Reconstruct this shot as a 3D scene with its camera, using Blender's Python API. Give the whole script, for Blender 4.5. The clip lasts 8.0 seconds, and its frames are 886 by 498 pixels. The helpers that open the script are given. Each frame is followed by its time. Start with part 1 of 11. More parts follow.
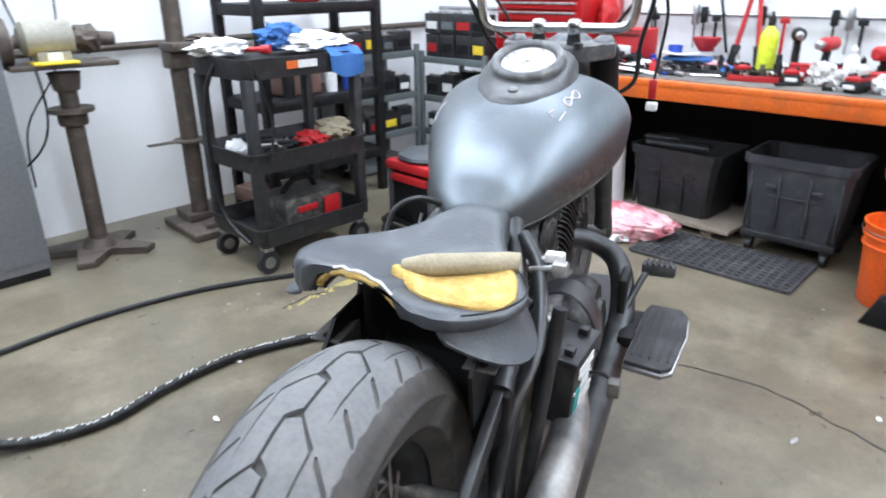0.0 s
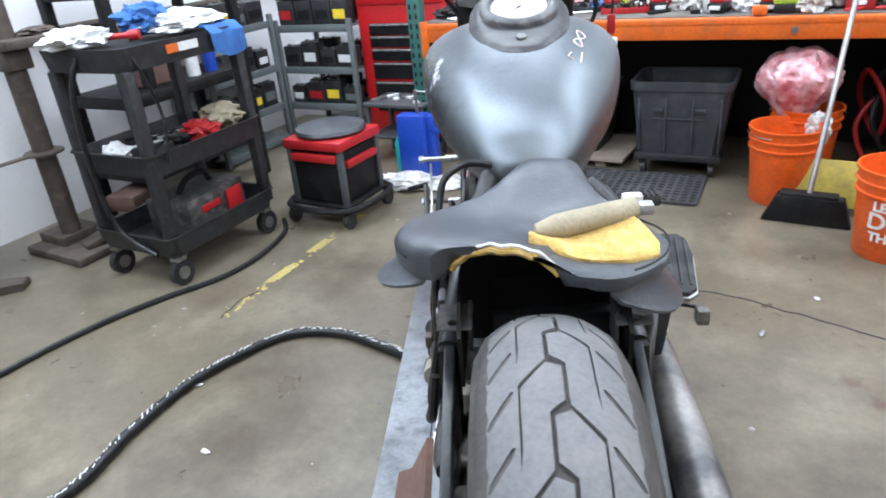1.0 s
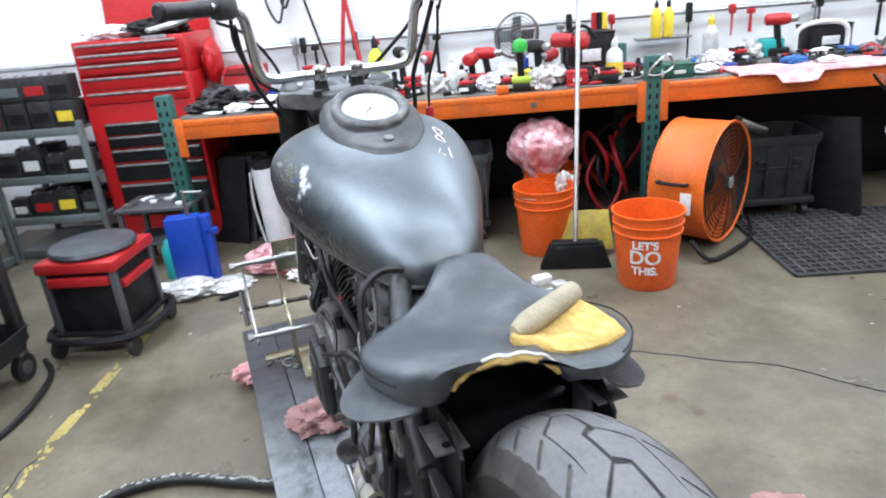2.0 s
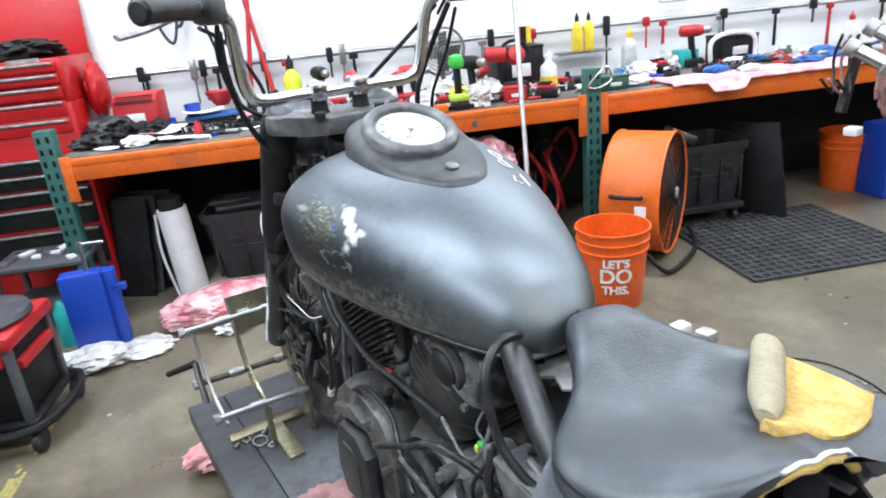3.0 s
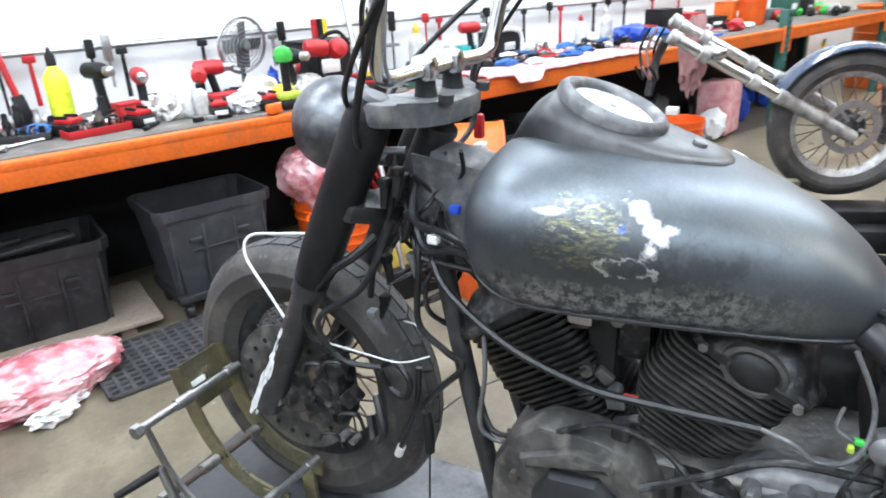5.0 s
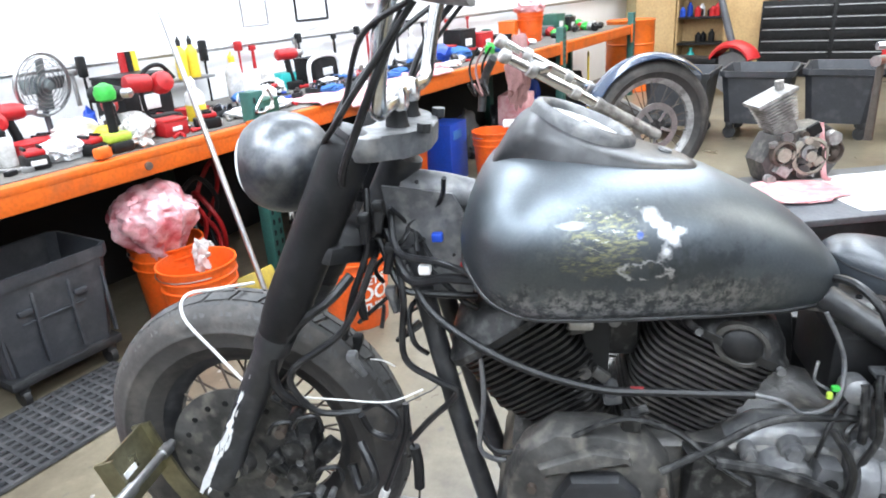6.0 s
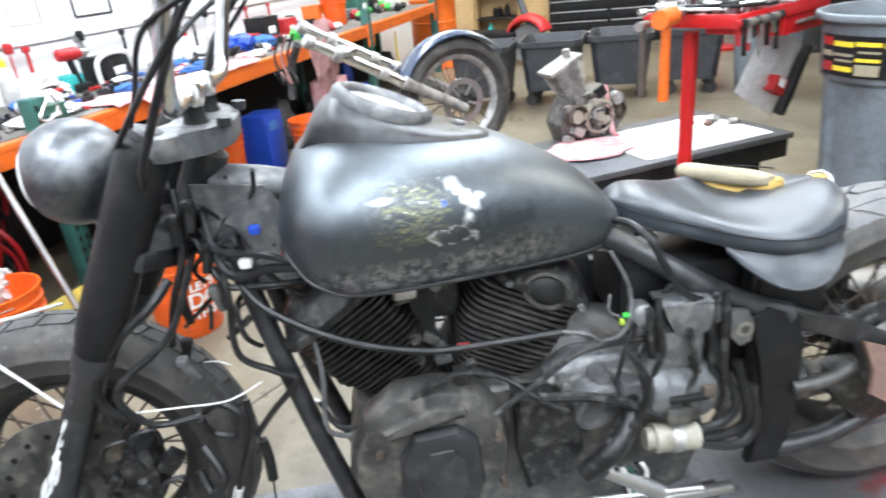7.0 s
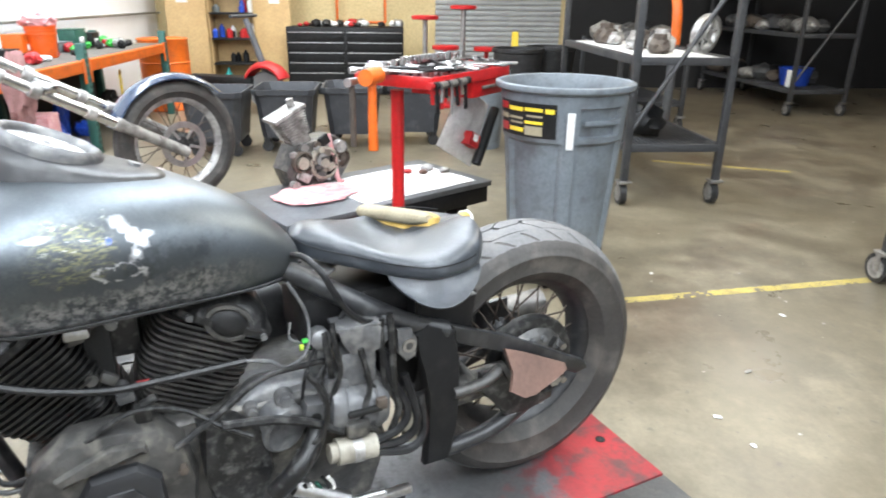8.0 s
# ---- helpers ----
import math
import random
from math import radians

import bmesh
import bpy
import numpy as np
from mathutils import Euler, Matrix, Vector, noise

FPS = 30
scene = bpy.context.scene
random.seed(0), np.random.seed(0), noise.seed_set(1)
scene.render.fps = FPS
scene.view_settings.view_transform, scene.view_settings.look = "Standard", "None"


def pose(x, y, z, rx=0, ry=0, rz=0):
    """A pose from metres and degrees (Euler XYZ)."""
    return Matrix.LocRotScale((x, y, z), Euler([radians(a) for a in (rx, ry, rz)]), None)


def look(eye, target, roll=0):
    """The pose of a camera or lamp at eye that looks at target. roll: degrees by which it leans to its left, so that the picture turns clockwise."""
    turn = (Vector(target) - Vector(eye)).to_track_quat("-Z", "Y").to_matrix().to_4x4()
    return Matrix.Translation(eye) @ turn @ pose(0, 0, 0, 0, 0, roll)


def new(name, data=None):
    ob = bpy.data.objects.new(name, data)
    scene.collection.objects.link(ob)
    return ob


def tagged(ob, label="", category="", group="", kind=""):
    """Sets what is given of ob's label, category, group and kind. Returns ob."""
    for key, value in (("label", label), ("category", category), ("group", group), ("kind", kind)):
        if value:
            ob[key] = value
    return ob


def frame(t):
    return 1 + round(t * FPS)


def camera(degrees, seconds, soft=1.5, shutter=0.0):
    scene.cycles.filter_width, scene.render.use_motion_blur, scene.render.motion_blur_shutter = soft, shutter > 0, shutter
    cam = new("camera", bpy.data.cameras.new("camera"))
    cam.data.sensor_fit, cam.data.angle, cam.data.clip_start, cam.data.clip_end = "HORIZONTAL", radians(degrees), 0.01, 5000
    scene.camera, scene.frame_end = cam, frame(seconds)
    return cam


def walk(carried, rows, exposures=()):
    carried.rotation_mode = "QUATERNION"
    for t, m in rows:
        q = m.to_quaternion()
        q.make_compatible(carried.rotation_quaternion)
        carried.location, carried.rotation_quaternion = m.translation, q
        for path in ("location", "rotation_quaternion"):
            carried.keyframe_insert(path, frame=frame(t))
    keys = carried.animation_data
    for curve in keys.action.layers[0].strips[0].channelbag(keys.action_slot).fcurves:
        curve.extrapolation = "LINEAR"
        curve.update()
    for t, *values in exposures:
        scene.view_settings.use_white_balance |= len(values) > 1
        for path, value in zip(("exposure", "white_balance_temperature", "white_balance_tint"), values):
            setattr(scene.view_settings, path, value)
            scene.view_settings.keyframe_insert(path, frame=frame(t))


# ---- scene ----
cam = camera(67.4, 8.0, soft=1.8, shutter=0.25)
PATH = [
    (0, (0.372, -0.588, 1.249), (-0.297, 1.142, 0.502), -0.5),
    (0.5, (0.136, -0.601, 1.225), (-0.243, 1.182, 0.401), -7.5),
    (1, (-0.044, -0.605, 1.242), (-0.24, 1.189, 0.38), -5.2),
    (1.5, (-0.232, -0.599, 1.278), (-0.021, 1.236, 0.512), -6.4),
    (2, (-0.351, -0.504, 1.308), (0.256, 1.257, 0.581), -5.1),
    (2.2, (-0.393, -0.408, 1.294), (0.297, 1.34, 0.609), -7.2),
    (3.3, (-0.65, -0.005, 1.288), (0.481, 1.489, 0.589), -3.1),
    (3.5, (-0.72, 0.053, 1.296), (0.523, 1.453, 0.593), -2.2),
    (4, (-0.828, 0.223, 1.268), (0.444, 1.541, 0.463), -0.9),
    (4.2, (-0.841, 0.334, 1.259), (0.457, 1.607, 0.425), -3.8),
    (5.3, (-1.055, 0.747, 1.274), (0.674, 1.431, 0.535), -1.6),
    (5.5, (-1.097, 0.799, 1.297), (0.678, 1.317, 0.535), -1.6),
    (6, (-1.054, 0.957, 1.289), (0.779, 1.291, 0.563), -3.8),
    (6.5, (-1.015, 1.007, 1.281), (0.841, 1.202, 0.562), -4.7),
    (7, (-1.094, 0.925, 1.295), (0.73, 0.781, 0.488), -5.8),
    (7.5, (-1.195, 0.866, 1.315), (0.567, 0.303, 0.554), -1.0),
    (8, (-1.241, 0.825, 1.313), (0.423, -0.028, 0.604), 0.8),
]
EXPOSE = [(0, 0.52, 6280, 11.2), (1, 0.49, 6250, 11.2), (2.2, 0.42, 6350, 10.8), (4.2, 0.44, 6450, 10.3), (5.5, 0.9, 6450, 10.3), (6.5, 0.99, 6500, 10), (8, 0.99, 6720, 9.7)]      # the film camera opens up on the dark side
walk(cam, [(t, look(eye, target, roll)) for t, eye, target, roll in PATH], EXPOSE)

# ---- light: ceiling strip lights over a closed workshop, a faint ambient fill from the world ----
ROOM_TURN, ROOM_X, ROOM_Y = -22.3, 1.245, 2.531      # the workshop's own axes: u along the bench, v towards its wall
WALL_W, WALL_N, WALL_E, WALL_S, CEIL = -3.42, 0.82, 8.9, -11.0, 3.6


def room(u, v, z=0.0, turn=0.0):
    """A pose in the workshop's axes."""
    return pose(ROOM_X, ROOM_Y, 0, 0, 0, ROOM_TURN) @ pose(u, v, z, 0, 0, turn)


world = bpy.data.worlds.new("world")
scene.world = world
world.use_nodes = True
world.node_tree.nodes["Background"].inputs[0].default_value = (0.75, 0.82, 0.9, 1)
world.node_tree.nodes["Background"].inputs[1].default_value = 0.02


def strip_light(u, v, power, turn=0.0, length=2.6, colour=(0.8, 0.893, 1.0), up=0.0):
    """A hanging strip light; up: the share that its open top throws on the ceiling."""
    for share, flip, z in ((1.0, 0, CEIL - 0.3), (up, 180, CEIL - 0.28)):
        if share:
            lamp = bpy.data.lights.new("strip_light", "AREA")
            lamp.shape, lamp.size, lamp.size_y, lamp.energy = "RECTANGLE", length, 0.5, power * share
            lamp.color = colour
            new("strip_light", lamp).matrix_world = room(u, v, z, turn) @ Matrix.Rotation(radians(flip), 4, "X")


for lu, watts in ((-1.6, 43), (1.6, 49), (4.8, 52)):
    strip_light(lu, -0.25, watts, up=0.6)
    strip_light(lu, -2.6, 38, up=0.8)
strip_light(-1.2, -5.0, 54)
strip_light(2.0, -4.6, 34, colour=(1.0, 0.95, 0.84))
# unseen strips along the west wall, added to brighten the bike's left side
strip_light(-2.75, -2.3, 44, 90)
strip_light(-2.75, -5.2, 46, 90)
strip_light(6.9, -1.6, 50, 90, colour=(1.0, 0.97, 0.9))
# unseen strip, added to brighten the floor of the far aisle
strip_light(4.4, -6.7, 44, colour=(1.0, 0.96, 0.88))

# ---- making meshes ----
def spin(axis_from, axis_to):
    """Moves z axis things onto the line between two points."""
    a, b = Vector(axis_from), Vector(axis_to)
    return Matrix.Translation(a) @ (b - a).to_track_quat("Z", "Y").to_matrix().to_4x4()


def box(bm, centre, size, bevel=0.0, m=None):
    mat4 = (m or Matrix()) @ Matrix.Translation(centre) @ Matrix.Diagonal((*size, 1))
    made = bmesh.ops.create_cube(bm, size=1, matrix=mat4)["verts"]
    if bevel:
        edges = {e for v in made for e in v.link_edges}
        bmesh.ops.bevel(bm, geom=list(edges), offset=bevel, segments=2, affect="EDGES", profile=0.5)
    return bm


def rings(bm, rows, cap=True, closed=False):
    """Skins rows of points, each a closed ring."""
    made = [[bm.verts.new(p) for p in row] for row in rows]
    n = len(made[0])
    pairs = list(zip(made, made[1:])) + ([(made[-1], made[0])] if closed else [])
    for a, b in pairs:
        for i in range(n):
            bm.faces.new((a[i], a[(i + 1) % n], b[(i + 1) % n], b[i]))
    if cap and not closed:
        bm.faces.new(made[0][::-1])
        bm.faces.new(made[-1])
    return bm


def lathe(bm, profile, m=None, seg=24, cap=True):
    """Turns (radius, height) points round z."""
    m = m or Matrix()
    rows = [[m @ Vector((r * math.cos(2 * math.pi * i / seg), r * math.sin(2 * math.pi * i / seg), z)) for i in range(seg)] for r, z in profile]
    return rings(bm, rows, cap)


def rod(bm, a, b, r, r2=None, seg=12):
    length = (Vector(b) - Vector(a)).length
    return lathe(bm, [(r, 0), (r if r2 is None else r2, length)], spin(a, b), seg)


def glide(points, steps=6, closed=False):
    """A smooth line through the points."""
    pts = [Vector(p) for p in points]
    n = len(pts)
    out = []
    last = n if closed else n - 1
    for i in range(last):
        p0, p1, p2, p3 = (pts[(i + k) % n] if closed else pts[min(max(i + k, 0), n - 1)] for k in (-1, 0, 1, 2))
        for s in range(steps):
            t = s / steps
            out.append(0.5 * (2 * p1 + (p2 - p0) * t + (2 * p0 - 5 * p1 + 4 * p2 - p3) * t * t + (3 * p1 - p0 - 3 * p2 + p3) * t ** 3))
    if not closed:
        out.append(pts[-1])
    return out


def tube(bm, points, r, seg=8, steps=6, closed=False, smooth=True, flat=1.0):
    """A hose, cable or bent pipe along the points. r: a radius, or one for each end."""
    line = glide(points, steps, closed) if smooth else [Vector(p) for p in points]
    n = len(line)
    rows, side = [], None
    for i, p in enumerate(line):
        ahead = (line[(i + 1) % n] if closed or i + 1 < n else p) - (line[i - 1] if closed or i else p)
        ahead.normalize()
        if side is None:
            side = ahead.orthogonal().normalized()
        side = (side - ahead * side.dot(ahead)).normalized()
        up = ahead.cross(side)
        rr = r if isinstance(r, (int, float)) else r[0] + (r[1] - r[0]) * i / (n - 1)
        rows.append([p + rr * (side * math.cos(2 * math.pi * k / seg) + up * flat * math.sin(2 * math.pi * k / seg)) for k in range(seg)])
    return rings(bm, rows, True, closed)


def slab(bm, outline, z0, z1, m=None, bevel=0.0):
    """A plate of a flat outline."""
    m = m or Matrix()
    a = [bm.verts.new(m @ Vector((x, y, z0))) for x, y in outline]
    b = [bm.verts.new(m @ Vector((x, y, z1))) for x, y in outline]
    n = len(a)
    made = [bm.faces.new(a[::-1]), bm.faces.new(b)]
    made += [bm.faces.new((a[i], a[(i + 1) % n], b[(i + 1) % n], b[i])) for i in range(n)]
    if bevel:
        edges = list({e for f in made[:2] for e in f.edges})
        bmesh.ops.bevel(bm, geom=edges, offset=bevel, segments=2, affect="EDGES", profile=0.5)
    return bm


def crumpled(bm, size, seed=0, detail=2.2, amount=0.35, m=None, sub=4, flat=0.0):
    """A crumpled lump: cloth, rag or bag."""
    made = bmesh.ops.create_icosphere(bm, subdivisions=sub, radius=1)["verts"]
    shift = Vector((seed * 3.1, seed * 1.7, seed * 0.9))
    for v in made:
        d = v.co.normalized()
        k = 1 + amount * (noise.noise(d * detail + shift) + 0.55 * (abs(noise.noise(d * detail * 2.6 + shift)) - 0.2) + 0.3 * noise.noise(d * detail * 6 + shift))
        p = Vector((d.x * k * size[0], d.y * k * size[1], d.z * k * size[2]))
        if flat and p.z < -flat:
            p.z = -flat
        v.co = (m or Matrix()) @ p
    return bm


def thing(name, label, category, m=None, group="", kind=""):
    """An empty at a thing's base, to carry its parts."""
    ob = new(name)
    ob.empty_display_size = 0.1
    if m is not None:
        ob.matrix_world = m
    return tagged(ob, label, category, group, kind)


def part(name, bm, material, parent=None, label="", sharp=38, m=None):
    bmesh.ops.recalc_face_normals(bm, faces=bm.faces)
    mesh = bpy.data.meshes.new(name)
    bm.to_mesh(mesh)
    bm.free()
    for f in mesh.polygons:
        f.use_smooth = True
    mesh.set_sharp_from_angle(angle=radians(sharp))
    mesh.materials.append(material)
    ob = new(name, mesh)
    if parent:
        ob.parent = parent
    if m is not None:
        ob.matrix_local = m
    if label:
        ob["label"] = label
    return ob


def B():
    return bmesh.new()


def single(name, bm, material, label, category, m=None, group="", kind="", sharp=38):
    """A thing of one mesh."""
    ob = part(name, bm, material, sharp=sharp)
    if m is not None:
        ob.matrix_world = m
    return tagged(ob, label, category, group, kind)

# ---- materials ----
def rgb(c):
    return (*c, 1.0) if len(c) == 3 else c


def stuff_mat(name, base, other=None, scale=8.0, amount=0.5, fine=60.0, rough=0.6, rough2=None, metal=0.0, bump=0.15, bump_scale=None, coat=0.0, spec=0.5, dust=None, dust_amount=0.0, randomly=0.0, grit=0.35):
    """A surface with variation at two scales: broad patches, fine grain, and dust or wear on top."""
    m = bpy.data.materials.new(name)
    m.use_nodes = True
    t = m.node_tree
    N, L = t.nodes, t.links
    p = N["Principled BSDF"]
    tc = N.new("ShaderNodeTexCoord")
    broad, grain = N.new("ShaderNodeTexNoise"), N.new("ShaderNodeTexNoise")
    broad.inputs["Scale"].default_value, broad.inputs["Detail"].default_value = scale, 6
    grain.inputs["Scale"].default_value, grain.inputs["Detail"].default_value = fine, 4
    for n in (broad, grain):
        L.new(tc.outputs["Object"], n.inputs["Vector"])
    ramp = N.new("ShaderNodeValToRGB")
    ramp.color_ramp.elements[0].position, ramp.color_ramp.elements[1].position = 0.36, 0.66
    L.new(broad.outputs["Fac"], ramp.inputs["Fac"])
    mix = N.new("ShaderNodeMix")
    mix.data_type = "RGBA"
    other = other or tuple(c * 0.6 for c in base)
    mix.inputs["A"].default_value, mix.inputs["B"].default_value = rgb(base), rgb(other)
    k = N.new("ShaderNodeMath")
    k.operation, k.inputs[1].default_value = "MULTIPLY", amount
    L.new(ramp.outputs["Color"], k.inputs[0])
    L.new(k.outputs[0], mix.inputs["Factor"])
    colour = mix.outputs["Result"]
    g = N.new("ShaderNodeMix")
    g.data_type, g.blend_type = "RGBA", "MULTIPLY"
    g.inputs["Factor"].default_value = grit
    L.new(colour, g.inputs["A"])
    gr = N.new("ShaderNodeValToRGB")
    gr.color_ramp.elements[0].position, gr.color_ramp.elements[1].position = 0.3, 0.6
    gr.color_ramp.elements[0].color = (0.45, 0.45, 0.45, 1)
    L.new(grain.outputs["Fac"], gr.inputs["Fac"])
    L.new(gr.outputs["Color"], g.inputs["B"])
    colour = g.outputs["Result"]
    if dust:
        geo = N.new("ShaderNodeTexNoise")
        geo.inputs["Scale"].default_value, geo.inputs["Detail"].default_value = scale * 2.3, 8
        L.new(tc.outputs["Object"], geo.inputs["Vector"])
        dr = N.new("ShaderNodeValToRGB")
        dr.color_ramp.elements[0].position, dr.color_ramp.elements[1].position = 0.5, 0.72
        L.new(geo.outputs["Fac"], dr.inputs["Fac"])
        dk = N.new("ShaderNodeMath")
        dk.operation, dk.inputs[1].default_value = "MULTIPLY", dust_amount
        L.new(dr.outputs["Color"], dk.inputs[0])
        dm = N.new("ShaderNodeMix")
        dm.data_type = "RGBA"
        L.new(dk.outputs[0], dm.inputs["Factor"])
        L.new(colour, dm.inputs["A"])
        dm.inputs["B"].default_value = rgb(dust)
        colour = dm.outputs["Result"]
    if randomly:
        info, hs = N.new("ShaderNodeObjectInfo"), N.new("ShaderNodeHueSaturation")
        mr = N.new("ShaderNodeMapRange")
        mr.inputs["To Min"].default_value, mr.inputs["To Max"].default_value = 1 - randomly, 1 + randomly
        L.new(info.outputs["Random"], mr.inputs["Value"])
        L.new(mr.outputs[0], hs.inputs["Value"])
        L.new(colour, hs.inputs["Color"])
        colour = hs.outputs["Color"]
    L.new(colour, p.inputs["Base Color"])
    rr = N.new("ShaderNodeMapRange")
    rr.inputs["To Min"].default_value, rr.inputs["To Max"].default_value = rough, rough2 if rough2 is not None else min(1, rough + 0.15)
    L.new(broad.outputs["Fac"], rr.inputs["Value"])
    L.new(rr.outputs[0], p.inputs["Roughness"])
    p.inputs["Metallic"].default_value = metal
    p.inputs["Specular IOR Level"].default_value = spec
    p.inputs["Coat Weight"].default_value = coat
    if bump:
        b = N.new("ShaderNodeBump")
        b.inputs["Strength"].default_value, b.inputs["Distance"].default_value = bump, 0.004
        if bump_scale:
            bn = N.new("ShaderNodeTexNoise")
            bn.inputs["Scale"].default_value, bn.inputs["Detail"].default_value = bump_scale, 5
            L.new(tc.outputs["Object"], bn.inputs["Vector"])
            L.new(bn.outputs["Fac"], b.inputs["Height"])
        else:
            L.new(grain.outputs["Fac"], b.inputs["Height"])
        L.new(b.outputs["Normal"], p.inputs["Normal"])
    return m


M_wall = stuff_mat("white_wall_paint", (0.86, 0.86, 0.86), (0.79, 0.79, 0.785), 1.2, 0.4, 60, 0.5, bump=0.02, grit=0.06, dust=(0.5, 0.49, 0.47), dust_amount=0.1)
M_end_wall = stuff_mat("pale_plywood_wall", (0.62, 0.5, 0.27), (0.52, 0.4, 0.2), 2, 0.5, 30, 0.6, bump=0.08)
M_ceiling = stuff_mat("ceiling_paint", (0.75, 0.75, 0.75), None, 1, 0.1, 40, 0.8, bump=0, grit=0.08)
M_near_black = stuff_mat("near_black_surface", (0.012, 0.012, 0.013), None, 1.2, 0.4, 20, 0.7)
M_tan = stuff_mat("plywood_tan", (0.56, 0.39, 0.19), (0.44, 0.29, 0.13), 3, 0.6, 45, 0.55, bump=0.1)
M_rack_orange = stuff_mat("rack_orange_paint", (0.76, 0.145, 0.011), (0.6, 0.1, 0.009), 5, 0.5, 70, 0.42, bump=0.08, dust=(0.22, 0.1, 0.05), dust_amount=0.35)
M_rack_green = stuff_mat("rack_green_paint", (0.03, 0.12, 0.1), (0.02, 0.08, 0.07), 8, 0.5, 70, 0.45)
M_bench_top = stuff_mat("bench_top", (0.09, 0.085, 0.08), (0.18, 0.16, 0.13), 6, 0.7, 80, 0.55, dust=(0.3, 0.28, 0.25), dust_amount=0.4)
M_black_plastic = stuff_mat("black_plastic", (0.014, 0.0145, 0.016), (0.026, 0.026, 0.028), 10, 0.6, 90, 0.4, bump=0.1, dust=(0.15, 0.15, 0.15), dust_amount=0.15)
M_grey_tote = stuff_mat("grey_tote_plastic", (0.04, 0.043, 0.05), (0.026, 0.028, 0.033), 6, 0.6, 90, 0.4, bump=0.1, dust=(0.17, 0.17, 0.17), dust_amount=0.2)
M_bucket = stuff_mat("orange_bucket_plastic", (0.8, 0.115, 0.01), (0.68, 0.085, 0.008), 8, 0.5, 60, 0.34, bump=0.05, dust=(0.36, 0.13, 0.06), dust_amount=0.25)
M_white_print = stuff_mat("white_print", (0.82, 0.8, 0.78), (0.7, 0.55, 0.5), 40, 0.4, 90, 0.5, bump=0)
M_steel = stuff_mat("bare_steel", (0.5, 0.5, 0.5), (0.32, 0.31, 0.3), 20, 0.6, 120, 0.3, 0.5, 1.0, 0.08)
M_chrome = stuff_mat("chrome", (0.72, 0.72, 0.72), (0.5, 0.5, 0.5), 14, 0.4, 120, 0.12, 0.3, 1.0, 0.02)
M_brown_steel = stuff_mat("grimy_steel", (0.075, 0.06, 0.05), (0.13, 0.1, 0.08), 9, 0.7, 80, 0.5, 0.7, 0.3, 0.2, dust=(0.22, 0.19, 0.16), dust_amount=0.3)
M_grey_paint = stuff_mat("grey_cabinet_paint", (0.17, 0.175, 0.185), (0.14, 0.145, 0.15), 3, 0.5, 60, 0.45, bump=0.05)
M_red_paint = stuff_mat("red_tool_paint", (0.52, 0.012, 0.014), (0.4, 0.01, 0.012), 6, 0.5, 60, 0.28, bump=0.03)
M_red_plastic = stuff_mat("red_plastic", (0.45, 0.013, 0.016), (0.34, 0.01, 0.013), 9, 0.5, 60, 0.38, bump=0.06)
M_blue = stuff_mat("blue_plastic", (0.01, 0.06, 0.42), (0.01, 0.04, 0.28), 8, 0.5, 60, 0.35, bump=0.05)
M_blue_cloth = stuff_mat("blue_cloth", (0.04, 0.14, 0.38), (0.03, 0.09, 0.26), 14, 0.6, 160, 0.85, bump=0.3)
M_white_cloth = stuff_mat("white_cloth", (0.8, 0.8, 0.8), (0.62, 0.62, 0.63), 12, 0.5, 160, 0.85, bump=0.3)
M_pink = stuff_mat("pink_shop_rag", (0.66, 0.26, 0.27), (0.82, 0.55, 0.55), 16, 0.8, 160, 0.85, bump=0.4)
M_dirty_pink = stuff_mat("stained_rag", (0.3, 0.16, 0.15), (0.46, 0.25, 0.24), 18, 0.8, 160, 0.9, bump=0.4)
M_bag_pink = stuff_mat("pink_rag_bag", (0.52, 0.13, 0.155), (0.84, 0.56, 0.58), 13, 0.9, 120, 0.2, bump=0.5, bump_scale=26, coat=0.6)
def clear_film():
    """Thin crinkled polythene: mostly clear, glossy, a little milky."""
    m = stuff_mat("clear_crinkled_film", (0.62, 0.61, 0.6), (0.8, 0.79, 0.78), 18, 0.8, 120, 0.16, bump=0.6, bump_scale=30)
    m.node_tree.nodes["Principled BSDF"].inputs["Alpha"].default_value = 0.55
    return m


M_film = clear_film()
M_bag_clear = stuff_mat("clear_plastic_bag", (0.5, 0.48, 0.45), (0.7, 0.68, 0.66), 20, 0.8, 120, 0.2, bump=0.5, bump_scale=40)
M_yellow = stuff_mat("yellow_plastic", (0.85, 0.62, 0.04), (0.7, 0.5, 0.05), 10, 0.5, 60, 0.4)
M_lime = stuff_mat("lime_plastic", (0.42, 0.58, 0.06), (0.3, 0.44, 0.05), 10, 0.5, 60, 0.4)
M_fluo = stuff_mat("fluorescent_yellow", (0.8, 0.9, 0.05), (0.7, 0.8, 0.05), 10, 0.5, 60, 0.4)
M_green = stuff_mat("green_plastic", (0.05, 0.5, 0.07), (0.04, 0.35, 0.05), 10, 0.5, 60, 0.35)
M_dark_green = stuff_mat("dark_green_case", (0.02, 0.1, 0.07), None, 10, 0.5, 60, 0.45)
M_teal = stuff_mat("teal_plastic", (0.02, 0.36, 0.34), None, 10, 0.4, 60, 0.4)
M_card = stuff_mat("card_white", (0.78, 0.78, 0.77), (0.62, 0.62, 0.6), 12, 0.5, 60, 0.6, bump=0.03)
M_wood = stuff_mat("raw_plywood", (0.34, 0.28, 0.22), (0.22, 0.18, 0.14), 7, 0.6, 60, 0.7)
